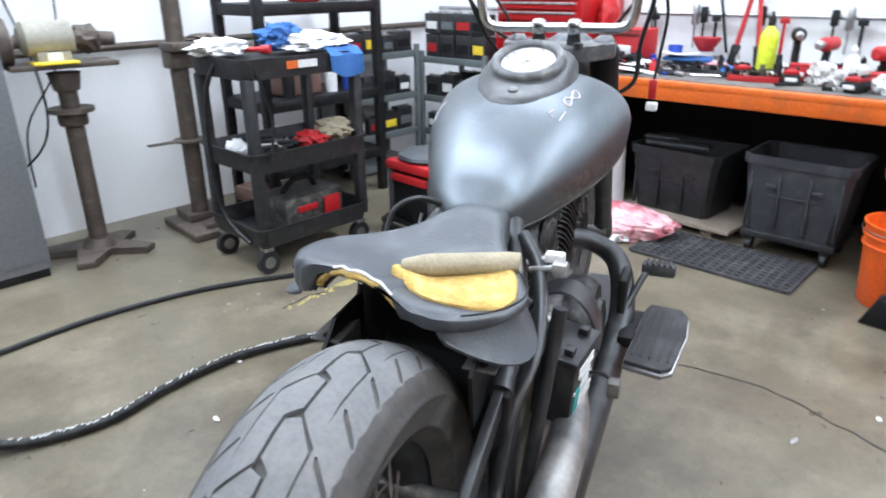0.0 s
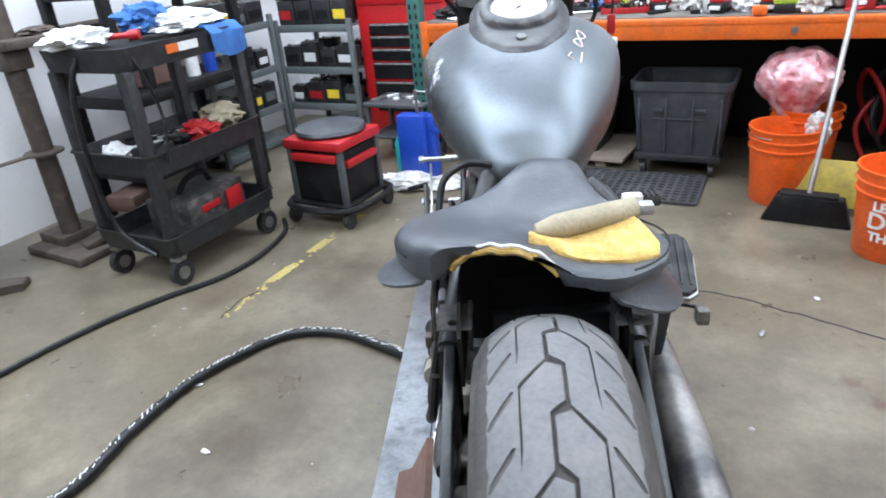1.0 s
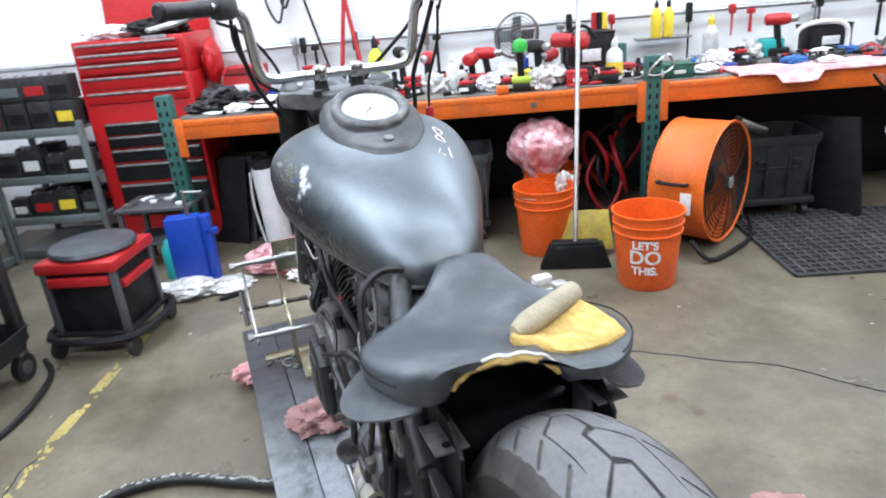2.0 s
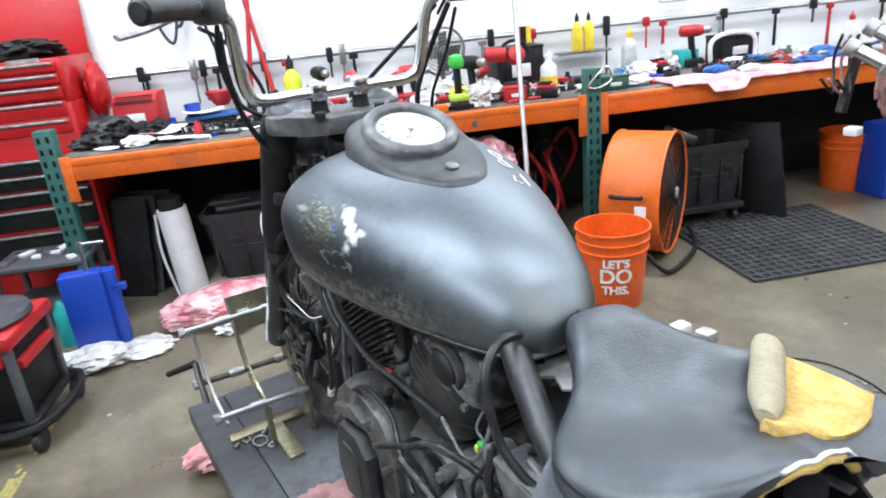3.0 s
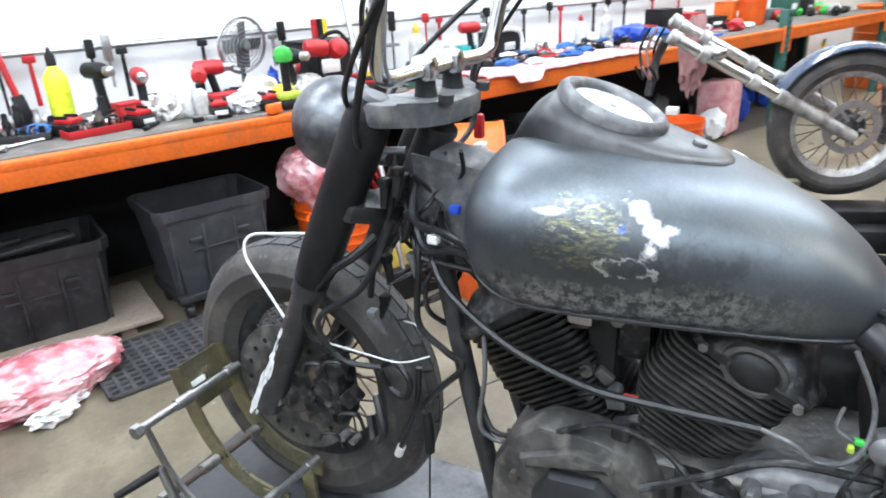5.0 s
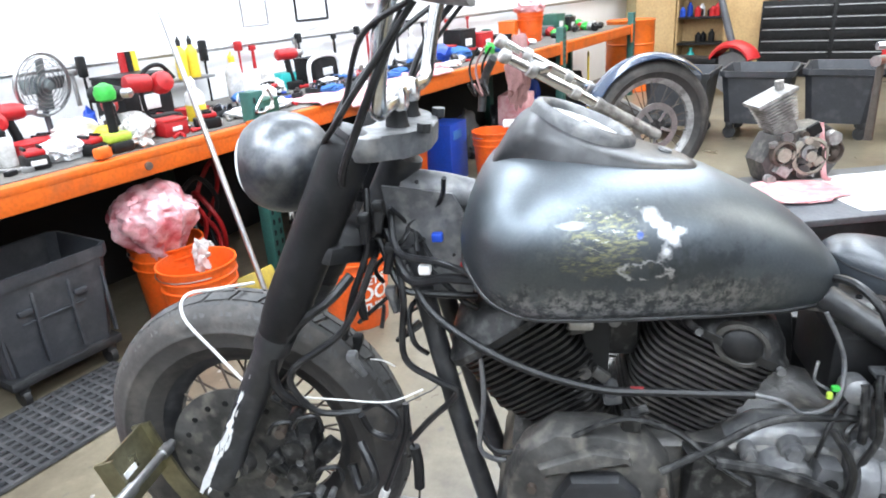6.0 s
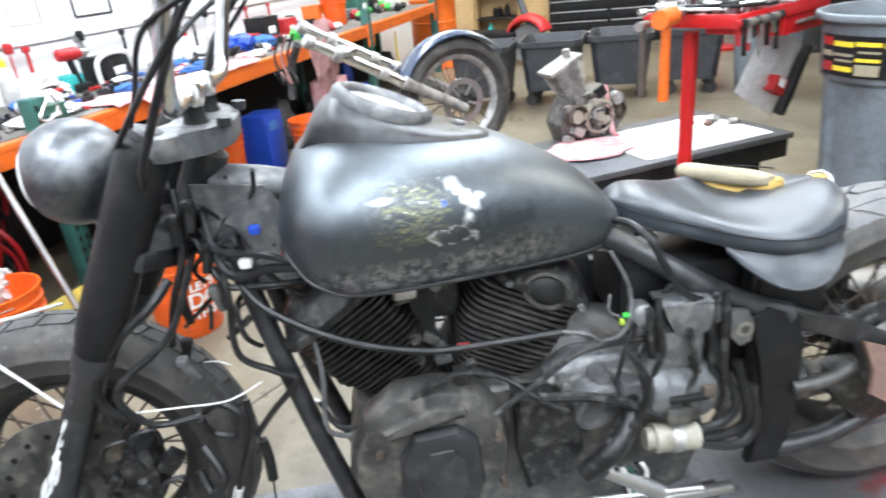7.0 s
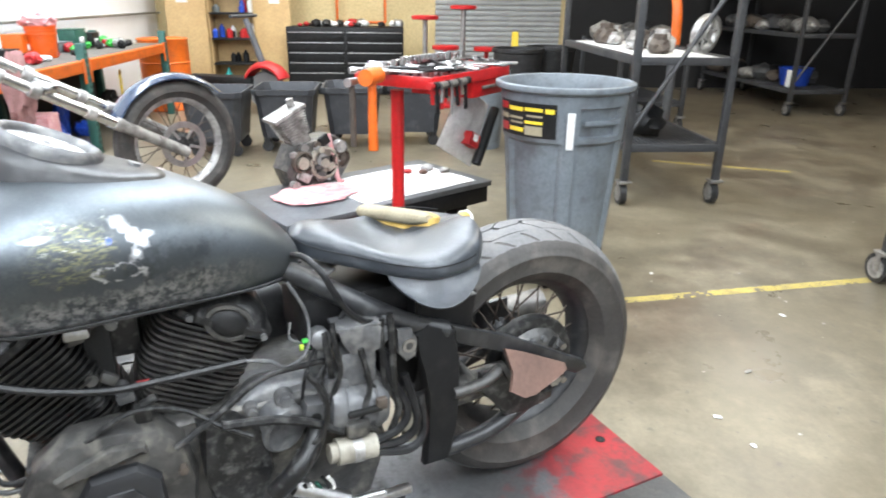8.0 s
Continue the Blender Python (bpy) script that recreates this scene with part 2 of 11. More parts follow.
M_mat = stuff_mat("black_rubber_mat", (0.03, 0.03, 0.032), (0.055, 0.054, 0.055), 6, 0.6, 80, 0.7, bump=0.2, dust=(0.16, 0.15, 0.15), dust_amount=0.3)
M_tyre = stuff_mat("dusty_tyre_rubber", (0.13, 0.13, 0.132), (0.18, 0.178, 0.176), 5, 0.8, 130, 0.6, bump=0.25, dust=(0.23, 0.215, 0.2), dust_amount=0.45)
M_tyre_side = stuff_mat("tyre_sidewall", (0.034, 0.031, 0.029), (0.062, 0.057, 0.052), 7, 0.8, 110, 0.55, bump=0.3, dust=(0.14, 0.123, 0.105), dust_amount=0.55)
M_frame = stuff_mat("black_frame_paint", (0.013, 0.0135, 0.015), (0.034, 0.035, 0.038), 14, 0.6, 90, 0.28, 0.5, bump=0.1, spec=0.6, dust=(0.17, 0.165, 0.16), dust_amount=0.2)
M_matt_black = stuff_mat("matt_black", (0.006, 0.006, 0.0066), (0.014, 0.014, 0.015), 10, 0.6, 90, 0.45, bump=0.12, spec=0.28, dust=(0.06, 0.058, 0.055), dust_amount=0.18)
M_engine = stuff_mat("grimy_engine_black", (0.009, 0.009, 0.0095), (0.024, 0.0238, 0.0235), 24, 0.8, 120, 0.26, 0.46, 0.15, 0.3, spec=0.42, dust=(0.17, 0.165, 0.158), dust_amount=0.46)
M_case = stuff_mat("grimy_crankcase", (0.038, 0.037, 0.036), (0.1, 0.096, 0.09), 12, 0.9, 60, 0.3, 0.55, 0.3, 0.7, spec=0.7, dust=(0.26, 0.24, 0.205), dust_amount=0.55)
M_alloy = stuff_mat("cast_alloy", (0.5, 0.49, 0.475), (0.2, 0.19, 0.18), 26, 0.85, 90, 0.32, 0.55, 0.6, 0.3)
M_leather = stuff_mat("dusty_seat_vinyl", (0.03, 0.035, 0.042), (0.05, 0.057, 0.066), 7, 0.7, 220, 0.3, 0.44, bump=0.2, spec=0.65, dust=(0.16, 0.172, 0.186), dust_amount=0.36)
# oily front fins, with the tank's shade put into the colour as well
M_shaded_oily_fin = stuff_mat("shaded_oily_cooling_fin", (0.016, 0.0155, 0.015), (0.006, 0.006, 0.006), 14, 0.8, 90, 0.3, 0.5, 0.1, 0.3, spec=0.45, dust=(0.08, 0.072, 0.062), dust_amount=0.3)
M_headlight = stuff_mat("scuffed_dull_chrome", (0.16, 0.168, 0.178), (0.1, 0.105, 0.112), 16, 0.8, 150, 0.3, 0.42, 0.9, 0.12, dust=(0.3, 0.29, 0.28), dust_amount=0.4)
M_fin = stuff_mat("dusty_cooling_fin", (0.045, 0.043, 0.04), (0.015, 0.0145, 0.014), 9, 0.8, 80, 0.45, 0.65, 0.1, 0.3, dust=(0.14, 0.128, 0.112), dust_amount=0.42)
M_dull_red = stuff_mat("faded_red_tape", (0.28, 0.03, 0.032), (0.18, 0.03, 0.03), 20, 0.6, 90, 0.5)
# black that puts in the shade of holes, slots and engine gaps
M_void = stuff_mat("gap_black", (0.003, 0.003, 0.003), (0.007, 0.007, 0.006), 14, 0.6, 90, 0.6, 0.8)
M_foam = stuff_mat("yellow_seat_foam", (0.62, 0.42, 0.12), (0.48, 0.3, 0.085), 22, 0.8, 170, 0.92, bump=0.9, dust=(0.74, 0.57, 0.27), dust_amount=0.5)
M_suede = stuff_mat("cover_backing", (0.3, 0.26, 0.18), (0.38, 0.33, 0.23), 18, 0.6, 180, 0.9, bump=0.35)
M_hose = stuff_mat("black_hose_rubber", (0.008, 0.008, 0.009), (0.02, 0.02, 0.021), 14, 0.6, 90, 0.28, 0.45, spec=0.35, dust=(0.08, 0.077, 0.073), dust_amount=0.25)
M_white_cable = stuff_mat("white_cable", (0.72, 0.71, 0.69), (0.55, 0.53, 0.5), 30, 0.6, 90, 0.5)
M_zinc = stuff_mat("yellow_zinc_steel", (0.44, 0.41, 0.27), (0.2, 0.185, 0.12), 12, 0.8, 80, 0.2, 0.4, 0.9, 0.15)
M_brown_plate = stuff_mat("brown_rusty_plate", (0.19, 0.11, 0.085), (0.13, 0.08, 0.065), 12, 0.7, 80, 0.6, 0.75, 0.2, 0.2)
M_exhaust = stuff_mat("worn_exhaust_pipe", (0.12, 0.12, 0.125), (0.42, 0.4, 0.375), 9, 0.9, 70, 0.3, 0.55, 0.6, 0.15, dust=(0.5, 0.46, 0.4), dust_amount=0.4)
M_dial = stuff_mat("white_dial", (0.85, 0.85, 0.84), (0.75, 0.75, 0.74), 20, 0.3, 90, 0.35, bump=0)
M_chalk = stuff_mat("pink_chalk", (0.78, 0.7, 0.69), (0.7, 0.58, 0.56), 80, 0.5, 200, 0.9)
M_far_dark = stuff_mat("dark_clutter", (0.03, 0.03, 0.033), (0.09, 0.09, 0.09), 9, 0.7, 50, 0.5)
M_rack_steel = stuff_mat("grey_rack_steel", (0.12, 0.125, 0.135), (0.08, 0.08, 0.085), 6, 0.6, 60, 0.42, 0.6, 0.4, 0.08)
M_dark_rack = stuff_mat("dark_rack_paint", (0.045, 0.047, 0.052), (0.028, 0.028, 0.03), 6, 0.6, 60, 0.45, 0.6, 0.2, 0.08, dust=(0.12, 0.115, 0.11), dust_amount=0.3)
M_shutter = stuff_mat("pale_shutter_steel", (0.36, 0.37, 0.37), (0.26, 0.27, 0.27), 5, 0.6, 60, 0.45, bump=0.05)
M_shelf_grey = stuff_mat("grey_shelf_paint", (0.13, 0.15, 0.15), (0.1, 0.11, 0.11), 6, 0.5, 60, 0.45)
M_trash = stuff_mat("grey_bin_plastic", (0.165, 0.19, 0.212), (0.11, 0.128, 0.146), 4, 0.7, 60, 0.42, bump=0.1, dust=(0.05, 0.05, 0.05), dust_amount=0.6)
M_cream = stuff_mat("cream_cap_metal", (0.36, 0.335, 0.275), (0.2, 0.18, 0.15), 16, 0.7, 80, 0.4, bump=0.1)
M_tyre_dark = stuff_mat("dark_tyre_rubber", (0.05, 0.049, 0.048), (0.085, 0.083, 0.08), 9, 0.8, 120, 0.55, bump=0.3, dust=(0.15, 0.135, 0.12), dust_amount=0.4)
M_dull_yellow = stuff_mat("dull_yellow_plastic", (0.48, 0.36, 0.05), (0.3, 0.23, 0.05), 12, 0.7, 60, 0.45, dust=(0.12, 0.1, 0.06), dust_amount=0.4)
M_grey_metal = stuff_mat("dusty_grey_steel", (0.16, 0.162, 0.166), (0.075, 0.075, 0.078), 14, 0.8, 80, 0.3, 0.55, 0.35, 0.4, dust=(0.34, 0.33, 0.31), dust_amount=0.5)
M_glass = bpy.data.materials.new("gauge_glass")
M_glass.use_nodes = True
gp = M_glass.node_tree.nodes["Principled BSDF"]
gp.inputs["Transmission Weight"].default_value, gp.inputs["Roughness"].default_value, gp.inputs["IOR"].default_value = 1.0, 0.05, 1.3


def nodes_of(m):
    return m.node_tree.nodes, m.node_tree.links, m.node_tree.nodes["Principled BSDF"]


def noise_node(N, L, vec, scale, detail=6, rough=0.55):
    n = N.new("ShaderNodeTexNoise")
    n.inputs["Scale"].default_value, n.inputs["Detail"].default_value, n.inputs["Roughness"].default_value = scale, detail, rough
    L.new(vec, n.inputs["Vector"])
    return n.outputs["Fac"]


def ramp_node(N, L, fac, a, b, ca=(0, 0, 0), cb=(1, 1, 1)):
    r = N.new("ShaderNodeValToRGB")
    r.color_ramp.elements[0].position, r.color_ramp.elements[1].position = a, b
    r.color_ramp.elements[0].color, r.color_ramp.elements[1].color = rgb(ca), rgb(cb)
    L.new(fac, r.inputs["Fac"])
    return r.outputs["Color"]


def blend_node(N, L, fac, a, b, kind="MIX"):
    m = N.new("ShaderNodeMix")
    m.data_type, m.blend_type = "RGBA", kind
    for value, key in ((fac, "Factor"), (a, "A"), (b, "B")):
        if isinstance(value, tuple):
            m.inputs[key].default_value = rgb(value)
        elif isinstance(value, float):
            m.inputs[key].default_value = value
        else:
            L.new(value, m.inputs[key])
    return m.outputs["Result"]


def times_node(N, L, a, b, op="MULTIPLY"):
    m = N.new("ShaderNodeMath")
    m.operation = op
    for i, v in enumerate((a, b)):
        if isinstance(v, (int, float)):
            m.inputs[i].default_value = v
        else:
            L.new(v, m.inputs[i])
    return m.outputs[0]


def spot_node(N, L, vec, centre, radius, soft, stretch=(1, 1, 1), wobble=None):
    """One inside an ellipsoid round centre, with a ragged rim."""
    sub = N.new("ShaderNodeVectorMath")
    sub.operation = "SUBTRACT"
    L.new(vec, sub.inputs[0])
    sub.inputs[1].default_value = centre
    mul = N.new("ShaderNodeVectorMath")
    mul.operation = "MULTIPLY"
    L.new(sub.outputs[0], mul.inputs[0])
    mul.inputs[1].default_value = stretch
    ln = N.new("ShaderNodeVectorMath")
    ln.operation = "LENGTH"
    L.new(mul.outputs[0], ln.inputs[0])
    d = ln.outputs["Value"]
    if wobble is not None:
        d = times_node(N, L, d, wobble, "ADD")
    r = N.new("ShaderNodeMapRange")
    r.inputs["From Min"].default_value, r.inputs["From Max"].default_value = radius + soft, radius - soft
    L.new(d, r.inputs["Value"])
    return r.outputs[0]


DRIPS = ((-2.47, 3.54, 0.03), (-2.41, 3.46, 0.022), (-3.9, 3.9, 0.04), (-0.6, 2.2, 0.05))


def concrete_floor():
    m = bpy.data.materials.new("sealed_concrete")
    m.use_nodes = True
    N, L, p = nodes_of(m)
    vec = N.new("ShaderNodeTexCoord").outputs["Object"]
    big, mid, fine = noise_node(N, L, vec, 0.7, 5), noise_node(N, L, vec, 3.2, 8, 0.62), noise_node(N, L, vec, 55, 6, 0.7)
    speck = noise_node(N, L, vec, 24, 3, 0.5)
    c = blend_node(N, L, ramp_node(N, L, big, 0.35, 0.68), (0.19, 0.159, 0.106), (0.148, 0.131, 0.098))
    c = blend_node(N, L, times_node(N, L, ramp_node(N, L, mid, 0.45, 0.66), 0.75), c, (0.275, 0.24, 0.172))
    c = blend_node(N, L, times_node(N, L, ramp_node(N, L, noise_node(N, L, vec, 2.1, 7, 0.6), 0.52, 0.7), 0.75), c, (0.095, 0.074, 0.052))
    c = blend_node(N, L, times_node(N, L, ramp_node(N, L, noise_node(N, L, vec, 1.3, 7, 0.65), 0.56, 0.68), 0.6), c, (0.125, 0.084, 0.056))
    c = blend_node(N, L, times_node(N, L, ramp_node(N, L, speck, 0.68, 0.74), 0.55), c, (0.1, 0.09, 0.08))
    # oily red-brown drips on the bare concrete
    rag_wob = times_node(N, L, times_node(N, L, speck, 0.5, "SUBTRACT"), 0.09)
    for cu, cv, rad in DRIPS:
        c = blend_node(N, L, times_node(N, L, spot_node(N, L, vec, (cu, cv, 0.1), rad, 0.014, (1, 1, 1), rag_wob), 0.6), c, (0.12, 0.05, 0.036))
    c = blend_node(N, L, 0.5, c, ramp_node(N, L, noise_node(N, L, vec, 9, 8, 0.7), 0.35, 0.65, (0.62, 0.6, 0.57), (1, 1, 1)), "MULTIPLY")
    c = blend_node(N, L, 0.35, c, ramp_node(N, L, fine, 0.3, 0.68, (0.45, 0.45, 0.45), (1, 1, 1)), "MULTIPLY")
    L.new(c, p.inputs["Base Color"])
    r = N.new("ShaderNodeMapRange")
    r.inputs["To Min"].default_value, r.inputs["To Max"].default_value = 0.16, 0.5
    L.new(mid, r.inputs["Value"])
    L.new(r.outputs[0], p.inputs["Roughness"])
    b = N.new("ShaderNodeBump")
    b.inputs["Strength"].default_value, b.inputs["Distance"].default_value = 0.12, 0.003
    L.new(mid, b.inputs["Height"])
    L.new(b.outputs["Normal"], p.inputs["Normal"])
    return m


def tank_paint():
    """Satin black primer, dulled grey, rubbed through to old paint on the left flank and along the lower seam; the
    flank's dark reflection and a sheen are painted in.
    """
    m = bpy.data.materials.new("satin_black_primer")
    m.use_nodes = True
    N, L, p = nodes_of(m)
    vec = N.new("ShaderNodeTexCoord").outputs["Object"]
    broad, mid, fine = noise_node(N, L, vec, 7, 5), noise_node(N, L, vec, 34, 8, 0.65), noise_node(N, L, vec, 240, 4)
    c = blend_node(N, L, ramp_node(N, L, broad, 0.35, 0.68), (0.142, 0.162, 0.178), (0.168, 0.188, 0.204))
    c = blend_node(N, L, times_node(N, L, ramp_node(N, L, fine, 0.45, 0.75), 0.2), c, (0.27, 0.285, 0.3))
    wob = times_node(N, L, times_node(N, L, mid, 0.5, "SUBTRACT"), 0.11)
    # the flank: a dark ground that also paints in the dim reflection, an old gold and white print, a blue speck
    flank_dark = spot_node(N, L, vec, (-0.215, 0.86, 0.94), 0.085, 0.05, (0.3, 0.6, 1.1), times_node(N, L, wob, 0.7))
    c = blend_node(N, L, times_node(N, L, flank_dark, 0.62), c, (0.03, 0.033, 0.036))
    shadow2 = spot_node(N, L, vec, (-0.215, 0.755, 0.915), 0.034, 0.012, (0.3, 0.6, 1.2), times_node(N, L, wob, 1.6))
    c = blend_node(N, L, times_node(N, L, shadow2, 0.3), c, (0.02, 0.022, 0.024))
    halo = times_node(N, L, spot_node(N, L, vec, (-0.215, 0.9, 0.968), 0.06, 0.02, (0.3, 0.8, 1.2), wob), ramp_node(N, L, noise_node(N, L, vec, 46, 7, 0.7), 0.5, 0.66))
    c = blend_node(N, L, times_node(N, L, halo, 0.25), c, (0.3, 0.31, 0.31))
    stretched = N.new("ShaderNodeMapping")
    stretched.inputs["Rotation"].default_value, stretched.inputs["Scale"].default_value = (0.6, 0, 0), (0.3, 1, 3.2)
    L.new(vec, stretched.inputs["Vector"])
    strokes = ramp_node(N, L, noise_node(N, L, stretched.outputs[0], 70, 8, 0.7), 0.48, 0.6)
    gold = times_node(N, L, spot_node(N, L, vec, (-0.215, 0.893, 0.958), 0.046, 0.012, (0.3, 0.95, 1.15), wob), strokes)
    c = blend_node(N, L, times_node(N, L, gold, 0.85), c, (0.27, 0.265, 0.15))
    flecks = times_node(N, L, spot_node(N, L, vec, (-0.2, 0.892, 0.975), 0.036, 0.012, (0.1, 0.9, 1.3), wob), ramp_node(N, L, noise_node(N, L, stretched.outputs[0], 55, 8, 0.75), 0.57, 0.63))
    c = blend_node(N, L, times_node(N, L, flecks, 0.8), c, (0.62, 0.62, 0.56))
    crumb = ramp_node(N, L, noise_node(N, L, vec, 75, 5, 0.6), 0.3, 0.38)
    for centre, radius, stretch, ragged in (((-0.2, 0.832, 0.99), 0.006, (0.1, 0.7, 1.0), 0.15), ((-0.2, 0.824, 0.981), 0.006, (0.1, 0.9, 1.0), 0.2), ((-0.2, 0.813, 0.969), 0.0072, (0.1, 1.0, 1.0), 0.2), ((-0.2, 0.802, 0.957), 0.0078, (0.1, 0.9, 1.0), 0.3), ((-0.2, 0.79, 0.966), 0.006, (0.1, 0.6, 1.2), 0.25), ((-0.2, 0.81, 0.943), 0.0075, (0.1, 0.9, 0.9), 0.35)):
        white = times_node(N, L, spot_node(N, L, vec, centre, radius, 0.004, stretch, times_node(N, L, wob, ragged)), crumb)
        c = blend_node(N, L, white, c, (0.8, 0.8, 0.82))
    rim = (-0.215, 0.84, 0.918)
    ring_ = times_node(N, L, spot_node(N, L, vec, rim, 0.018, 0.002, (0.3, 0.6, 1.3), times_node(N, L, wob, 0.55)), spot_node(N, L, vec, rim, 0.0135, 0.002, (0.3, 0.6, 1.3), times_node(N, L, wob, 0.55)), "SUBTRACT")
    c = blend_node(N, L, times_node(N, L, times_node(N, L, ring_, ramp_node(N, L, noise_node(N, L, vec, 60, 6, 0.6), 0.46, 0.54)), 0.75), c, (0.6, 0.6, 0.62))
    # pale curve of sheen painted onto the flank
    sheen_arc = spot_node(N, L, vec, (-0.215, 0.936, 0.987), 0.006, 0.003, (0.3, 0.4, 1.6), times_node(N, L, wob, 0.15))
    c = blend_node(N, L, times_node(N, L, sheen_arc, 0.5), c, (0.6, 0.6, 0.6))
    blue = spot_node(N, L, vec, (-0.215, 0.845, 0.969), 0.0065, 0.002, (0.3, 1, 1), None)
    c = blend_node(N, L, blue, c, (0.03, 0.1, 0.55))
    # scraped lower seam, on a band darkened towards the bottom
    sep = N.new("ShaderNodeSeparateXYZ")
    L.new(vec, sep.inputs[0])
    low = N.new("ShaderNodeMapRange")
    low.inputs["From Min"].default_value, low.inputs["From Max"].default_value = 0.9, 0.874
    L.new(times_node(N, L, sep.outputs["Z"], wob, "ADD"), low.inputs["Value"])
    fore = N.new("ShaderNodeMapRange")
    fore.inputs["From Min"].default_value, fore.inputs["From Max"].default_value = 0.6, 0.72
    L.new(sep.outputs["Y"], fore.inputs["Value"])
    band = times_node(N, L, low.outputs[0], fore.outputs[0])
    c = blend_node(N, L, times_node(N, L, band, 0.5), c, (0.03, 0.031, 0.033))
    scrape = times_node(N, L, band, ramp_node(N, L, noise_node(N, L, vec, 60, 7, 0.75), 0.44, 0.58))
    c = blend_node(N, L, times_node(N, L, scrape, 0.8), c, (0.36, 0.362, 0.37))
    L.new(c, p.inputs["Base Color"])
    r = N.new("ShaderNodeMapRange")
    r.inputs["To Min"].default_value, r.inputs["To Max"].default_value = 0.39, 0.44
    L.new(broad, r.inputs["Value"])
    L.new(r.outputs[0], p.inputs["Roughness"])
    p.inputs["Metallic"].default_value = 0.92
    p.inputs["Specular IOR Level"].default_value = 0.9
    b = N.new("ShaderNodeBump")
    b.inputs["Strength"].default_value, b.inputs["Distance"].default_value = 0.05, 0.003
    L.new(noise_node(N, L, vec, 70, 4), b.inputs["Height"])
    L.new(b.outputs["Normal"], p.inputs["Normal"])
    return m


def deck_paint():
    """The lift's deck: red paint at the tail, rubbed to dull grey and black grime ahead of it, darker towards the front
    and round the back wheel.
    """
    m = bpy.data.materials.new("lift_deck_paint")
    m.use_nodes = True
    N, L, p = nodes_of(m)
    vec = N.new("ShaderNodeTexCoord").outputs["Object"]
    broad, mid, fine = noise_node(N, L, vec, 3.5, 6), noise_node(N, L, vec, 13, 8, 0.65), noise_node(N, L, vec, 90, 5)
    sep = N.new("ShaderNodeSeparateXYZ")
    L.new(vec, sep.inputs[0])
    c = blend_node(N, L, ramp_node(N, L, broad, 0.4, 0.6), (0.14, 0.145, 0.152), (0.3, 0.315, 0.335))
    c = blend_node(N, L, times_node(N, L, ramp_node(N, L, mid, 0.5, 0.7), 0.75), c, (0.02, 0.02, 0.021))
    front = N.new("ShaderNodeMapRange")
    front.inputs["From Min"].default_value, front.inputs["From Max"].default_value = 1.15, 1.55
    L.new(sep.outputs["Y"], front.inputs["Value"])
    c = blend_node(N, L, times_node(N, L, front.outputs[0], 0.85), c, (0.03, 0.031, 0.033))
    tail = N.new("ShaderNodeMapRange")
    tail.inputs["From Min"].default_value, tail.inputs["From Max"].default_value = 0.02, -0.1
    L.new(times_node(N, L, sep.outputs["Y"], times_node(N, L, times_node(N, L, mid, 0.5, "SUBTRACT"), 0.7), "ADD"), tail.inputs["Value"])
    red = blend_node(N, L, ramp_node(N, L, broad, 0.4, 0.65), (0.4, 0.016, 0.028), (0.24, 0.026, 0.032))
    red = blend_node(N, L, times_node(N, L, ramp_node(N, L, mid, 0.47, 0.62), 0.8), red, (0.085, 0.05, 0.05))
    c = blend_node(N, L, tail.outputs[0], c, red)
    # ragged darker patch round the back wheel
    wheel_patch = spot_node(N, L, vec, (-0.06, 0.1, 0.16), 0.2, 0.09, (1, 1, 1), times_node(N, L, times_node(N, L, mid, 0.5, "SUBTRACT"), 0.3))
    c = blend_node(N, L, times_node(N, L, wheel_patch, 0.78), c, (0.045, 0.042, 0.04))
    c = blend_node(N, L, 0.35, c, ramp_node(N, L, fine, 0.3, 0.65, (0.4, 0.4, 0.4), (1, 1, 1)), "MULTIPLY")
    L.new(c, p.inputs["Base Color"])
    r = N.new("ShaderNodeMapRange")
    r.inputs["To Min"].default_value, r.inputs["To Max"].default_value = 0.35, 0.6
    L.new(mid, r.inputs["Value"])
    L.new(r.outputs[0], p.inputs["Roughness"])
    return m


M_floor, M_tank, M_deck = concrete_floor(), tank_paint(), deck_paint()

# ---- the workshop: floor, walls, ceiling ----
HERE = room(0, 0)


def plain(name, centre, size, material, label, category, turn=0.0):
    return single(name, box(B(), (0, 0, 0), size), material, label, category, room(*centre, turn), kind="structure")


mid_u, mid_v, len_u, len_v = (WALL_W + WALL_E) / 2, (WALL_N + WALL_S) / 2, WALL_E - WALL_W, WALL_N - WALL_S
plain("floor", (mid_u, mid_v, -0.1), (len_u + 0.4, len_v + 0.4, 0.2), M_floor, "stained sealed concrete workshop floor", "floor")
plain("ceiling", (mid_u, mid_v, CEIL + 0.1), (len_u + 0.4, len_v + 0.4, 0.2), M_ceiling, "plain white painted workshop ceiling", "ceiling")
plain("wall_north", (mid_u, WALL_N + 0.1, CEIL / 2), (len_u, 0.2, CEIL), M_wall, "white painted wall behind the long workbench", "wall")
plain("wall_west", (WALL_W - 0.1, mid_v, CEIL / 2), (0.2, len_v, CEIL), M_wall, "white painted wall behind the bench grinder", "wall")
EAST_SPLIT = -5.3
plain("wall_east", (WALL_E + 0.1, (WALL_N + EAST_SPLIT) / 2, CEIL / 2), (0.2, WALL_N - EAST_SPLIT, CEIL), M_end_wall, "tan plywood end wall behind wooden cabinets", "wall")
